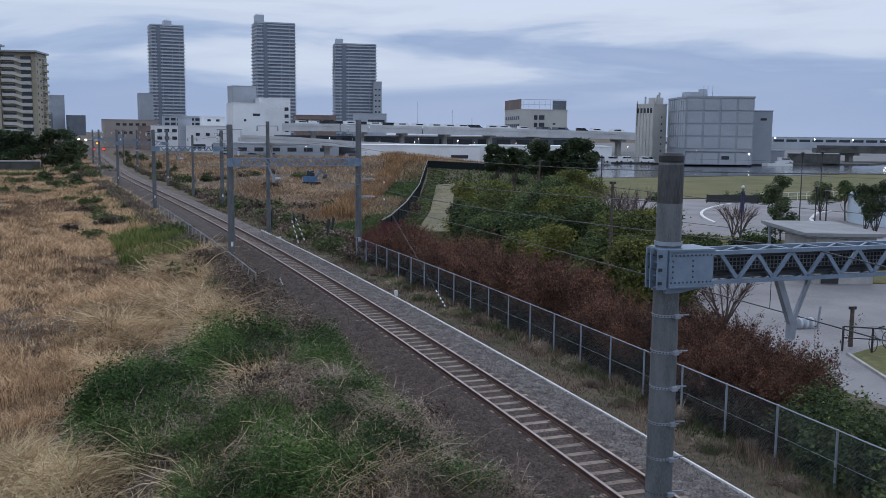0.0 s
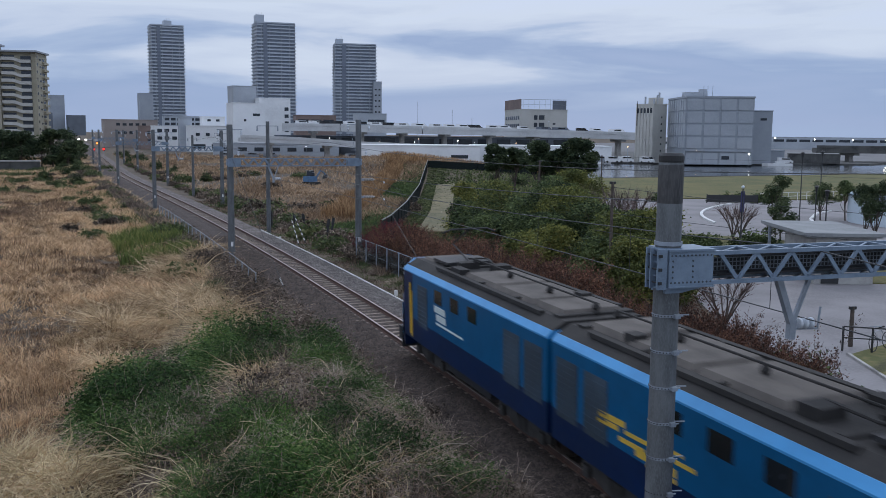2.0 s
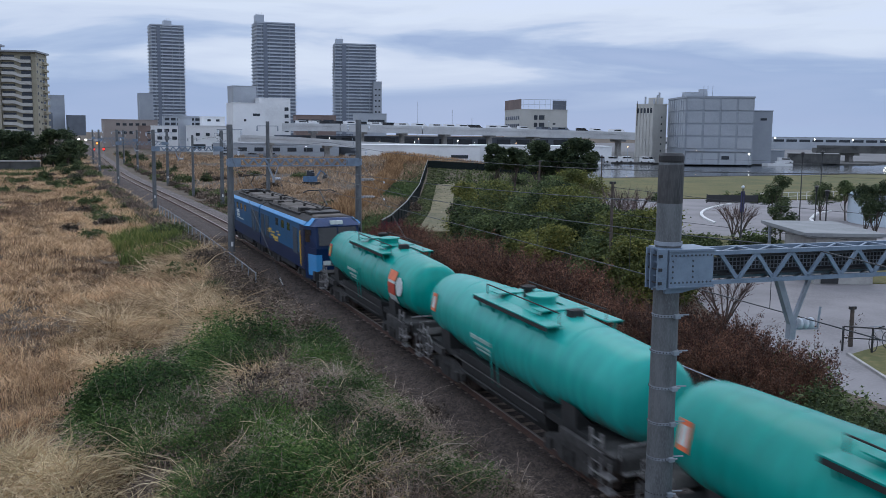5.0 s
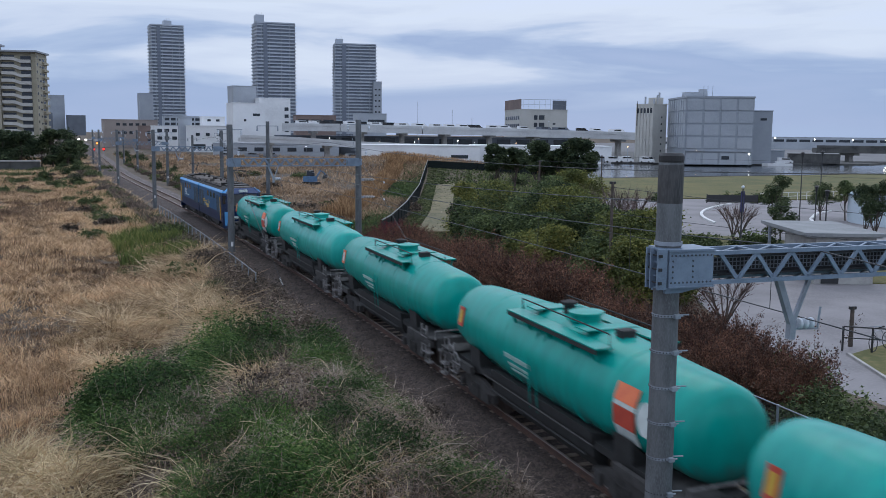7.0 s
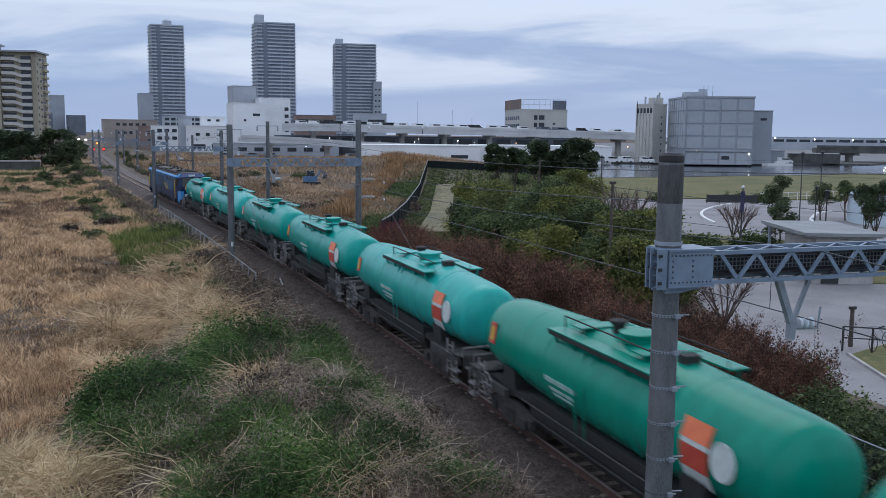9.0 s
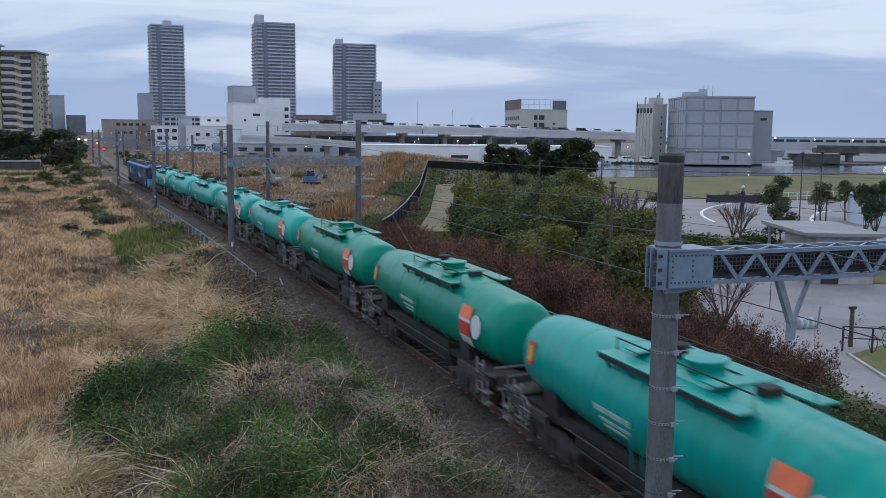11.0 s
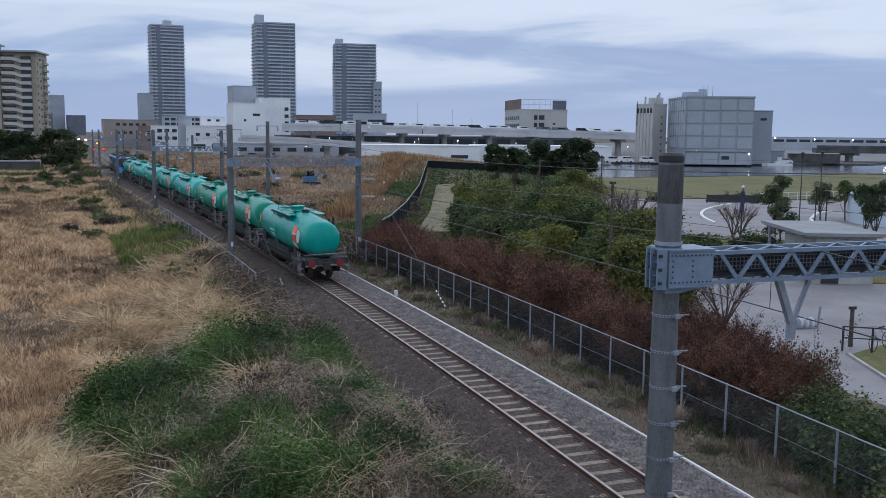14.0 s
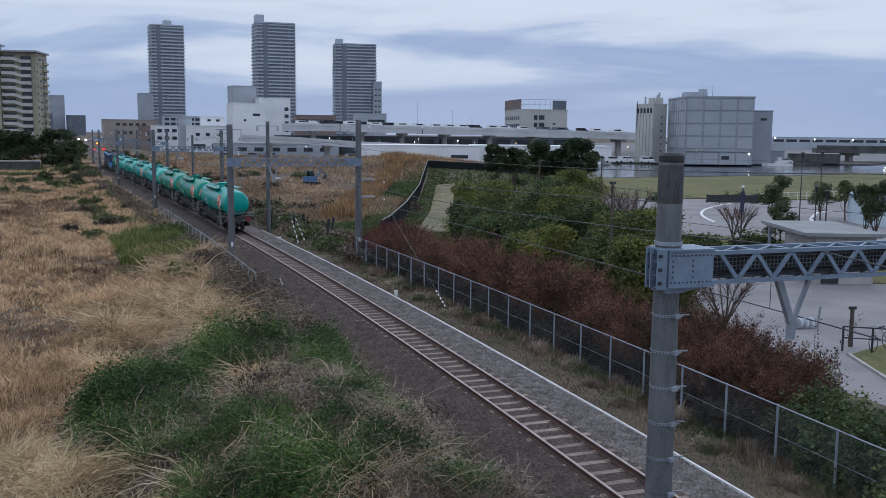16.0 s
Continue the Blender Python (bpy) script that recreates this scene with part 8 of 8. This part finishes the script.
deck("canal_bridge", "dark low road bridge over the canal", [(212.0, 262.0, 4.0), (250.0, 240.0, 4.0), (330.0, 220.0, 4.0)], 4.0, 1.6, 9, 18, QUAY)


def van(x, y, az, c, z=-0.55, l=4.4, label="small pale van parked on the quay"):
    t = thing("parked_van", label, "van", pose(x, y, z, 0, 0, az), "parked vehicles")
    part("body", Geo().extrude([(-l / 2, 0.35), (l / 2, 0.35), (l / 2, 1.0), (l / 2 - 0.5, 1.15), (l / 2 - 1.1, 1.85), (-l / 2, 1.9)], -0.82, 0.82), c, t)
    part("windscreen", Geo().beam((l / 2 - 0.52, 0, 1.22), (l / 2 - 1.02, 0, 1.78), 1.5, 0.03), GLASS, t)
    part("side_glass", Geo().box((0.1, 0, 1.5), (2.4, 1.66, 0.4)), GLASS, t)
    for xx in (-l / 2 + 0.8, l / 2 - 0.8):
        for yy in (-0.75, 0.75):
            part("wheel", Geo().lathe([(0.31, -0.09), (0.31, 0.09)], 14, "y", (xx, yy, 0.31)), RUBBER, t)


for x, y, az, c in ((129.0, 247.0, -30, WHITE_WALL), (134.0, 248.0, -20, WHITE_WALL), (138.5, 243.5, -70, WHITE_WALL), (181.5, 237.0, -25, WHITE_WALL), (126.0, 249.0, -30, GREY_WALL)):
    van(x, y, az, c)
for x, y in ((60.0, 290.0), (66.0, 291.0), (72.0, 289.0), (22.0, 300.0), (30.0, 302.0), (36.0, 303.0)):
    van(x, y, -10, GREY_WALL, z=-1.0)


rv = random.Random(77)
for (xa, ya, za), (xb, yb, zb) in (((46.0, 325.0, 9.6), (62.9, 320.0, 9.6)), ((64.0, 319.5, 9.6), (90.0, 313.0, 9.0)), ((91.0, 312.7, 9.0), (121.0, 307.0, 8.6)), ((122.0, 306.6, 8.55), (160.0, 295.5, 7.7))):
    for f in (0.08, 0.24, 0.41, 0.55, 0.72, 0.9):
        f += rv.uniform(-0.05, 0.05)
        van(xa + (xb - xa) * f, ya + (yb - ya) * f, -14, rv.choice((WHITE_WALL, WHITE_WALL, DARK_GREY, BLACK)), z=za + (zb - za) * f, l=rv.uniform(4.0, 6.2), label="van parked on the elevated road deck")


def boat(x, y, az, l):
    t = thing("moored_boat", "small white boat moored at the quay", "boat", pose(x, y, -0.98, 0, 0, az))
    part("hull", Geo().extrude([(-l / 2, -0.7), (l / 2 - 1.5, -0.7), (l / 2, 0), (l / 2 - 1.5, 0.7), (-l / 2, 0.7)], 0, 0.7, "xy"), WHITE_WALL, t)
    part("cabin", Geo().box((-l * 0.1, 0, 1.1), (l * 0.3, 1.0, 0.8)), WHITE_WALL, t)


boat(121.0, 246.0, 170, 7)
boat(176.0, 233.5, 165, 9)


def flood_lamp(x, y, z, r, m, label="lit street lamp far across the water", ground=-0.55):
    t = thing("street_lamp", label, "street lamp", pose(x, y, ground), "distant lit lamps")
    part("pole", Geo().tube((0, 0, -0.1), (0, 0, z - ground), 0.07, n=6), STEEL, t)
    part("lamp", Geo().ball((0, 0, z - ground), r * 0.6, n=8), m, t, "glowing lamp")


for x, y, z, r, m in ((159.5, 224.0, 2.6, 0.42, LAMP), (131.5, 242.5, 4.2, 0.24, WARM), (147.0, 231.0, 3.4, 0.22, WARM), (113.5, 250.0, 1.4, 0.3, LAMP), (78.0, 300.0, 2.8, 0.28, LAMP), (48.0, 306.0, 2.8, 0.2, LAMP), (100.0, 305.0, 5.2, 0.32, LAMP), (125.0, 297.0, 5.0, 0.34, LAMP), (142.5, 300.0, 4.6, 0.34, LAMP), (58.0, 318.0, 5.6, 0.3, LAMP), (88.0, 312.0, 5.6, 0.2, WARM)):
    flood_lamp(x, y, z, r, m)
for x, y, z, r in ((330, 470, 6.5, 0.8), (352, 470, 7.0, 0.8), (372, 460, 6.2, 0.6), (395, 455, 6.0, 0.7), (415, 450, 5.8, 0.7), (415, 450, 13.5, 0.9), (300, 500, 6, 0.5), (470, 440, 11, 0.9)):
    flood_lamp(x, y, z, r, LAMP, "lit lamp mast at the distant harbour", -1.2)
for x, y, z, r in ((-41.0, 500, 7.0, 0.75), (-36.0, 505, 2.8, 0.7), (-32.5, 505, 2.6, 0.7), (-33.5, 470, 0.6, 0.55), (-50, 480, 2.0, 0.5), (-33, 450, -0.6, 0.3)):
    flood_lamp(x, y, z, r, LAMP, "lit street lamp beyond the railway", -1.2)
for x, y, z in ((118.0, 420.0, 22.0), (186.0, 330.0, 19.5), (106.0, 330.0, 16.0), (112.0, 325.0, 13.0), (144.0, 328.0, 12.5)):
    flood_lamp(x, y, z, 0.32, INSUL, "tall slender lamp mast above the elevated road", -1.2)


for x, y in ((56, 311), (73, 307), (84, 303), (104, 299), (118, 296), (139, 291)):
    flood_lamp(x, y, 4.6, 0.22, WARM if x in (73, 118) else LAMP, "lit lamp beneath the elevated road", -1.0)


def signal(x, y, z, m):
    t = thing("railway_signal", "railway colour light signal showing a lit lamp", "railway signal", pose(x, y, 0), "signals")
    part("post", Geo().tube((0, 0, -1.0), (0, 0, z + 0.6), 0.07, n=8), STEEL, t)
    part("backboard", Geo().box((0, 0, z), (0.7, 0.12, 1.2)), BLACK, t)
    part("lens", Geo().lathe([(0.26, -0.14), (0.30, -0.06)], 14, "y", (0, 0, z)), m, t, "glowing signal lens")


signal(-18.3, 321.5, 1.4, SIGNAL)
signal(-15.3, 320.7, 1.4, SIGNAL)
signal(-17.6, 326.0, 3.2, AMBER)
for i, (x, y, top, r) in enumerate(((-21.5, 225.0, 7.6, 3.0), (-18.6, 227.0, 5.0, 2.6), (-24.0, 226.0, 6.6, 4.0), (-28.0, 224.0, 6.9, 4.0), (-32.0, 227.0, 7.1, 4.5), (-25.0, 300.0, 8.0, 5.0), (-33.0, 235.0, 4.6, 4.5), (-40.0, 240.0, 5.0, 5.0), (-38.0, 300.0, 6.5, 5.0), (-52.0, 300.0, 7.0, 6.0), (-48.0, 255.0, 5.0, 5.0), (-20.0, 270.0, 4.5, 4.0))):
    tree("roadside_tree", "dark leafy roadside tree beyond the field", x, y, top, r, PINE_LEAF, 170 + i, crown_low=0.02, leaf=0.5, count=3200, group="roadside trees", trunk_r=0.2)


def low_bridge():
    t = thing("road_wall", "dark low concrete parapet wall at the end of the field", "wall", pose(-36.0, 205.0, gz(-36, 205)))
    part("wall", Geo().box((0, 0, 0.9), (28.0, 0.6, 2.0)), QUAY, t)
    part("coping", Geo().box((0, 0, 2.0), (28.2, 1.2, 0.2)), CONCRETE, t)
    for k in range(6):
        part("pilaster", Geo().box((-12 + 5 * k, -0.4, 0.9), (0.5, 0.3, 2.0)), QUAY, t)


low_bridge()


def digger():
    """Small blue machine left on the rough ground."""
    x, y = 22.5, 139.0
    t = thing("mini_excavator", "small blue mini excavator parked on rough ground", "excavator", pose(x, y, gz(x, y), 0, 0, 35))
    bl = mat("machine_blue", (0.07, 0.16, 0.30), (0.05, 0.11, 0.2), rough=0.6, space="obj")
    for sd in (-1, 1):
        part("track", Geo().extrude([(-1.0, 0.0), (1.0, 0.0), (1.2, 0.25), (1.0, 0.5), (-1.0, 0.5), (-1.2, 0.25)], sd * 0.7 - 0.18, sd * 0.7 + 0.18), RUBBER, t)
    part("body", Geo().box((-0.2, 0, 0.95), (1.7, 1.4, 0.8), taper=0.9), bl, t)
    part("cab", Geo().box((0.1, 0.2, 1.75), (0.9, 0.8, 0.9), taper=0.9), GLASS, t)
    part("boom", Geo().path([(0.7, -0.2, 0.9), (1.8, -0.2, 2.2), (2.8, -0.2, 1.6)], 0.11), bl, t)
    part("bucket", Geo().extrude([(2.6, 1.5), (3.0, 1.6), (2.9, 1.0), (2.4, 0.9)], -0.45, 0.05), BLACK, t)


digger()

motions()
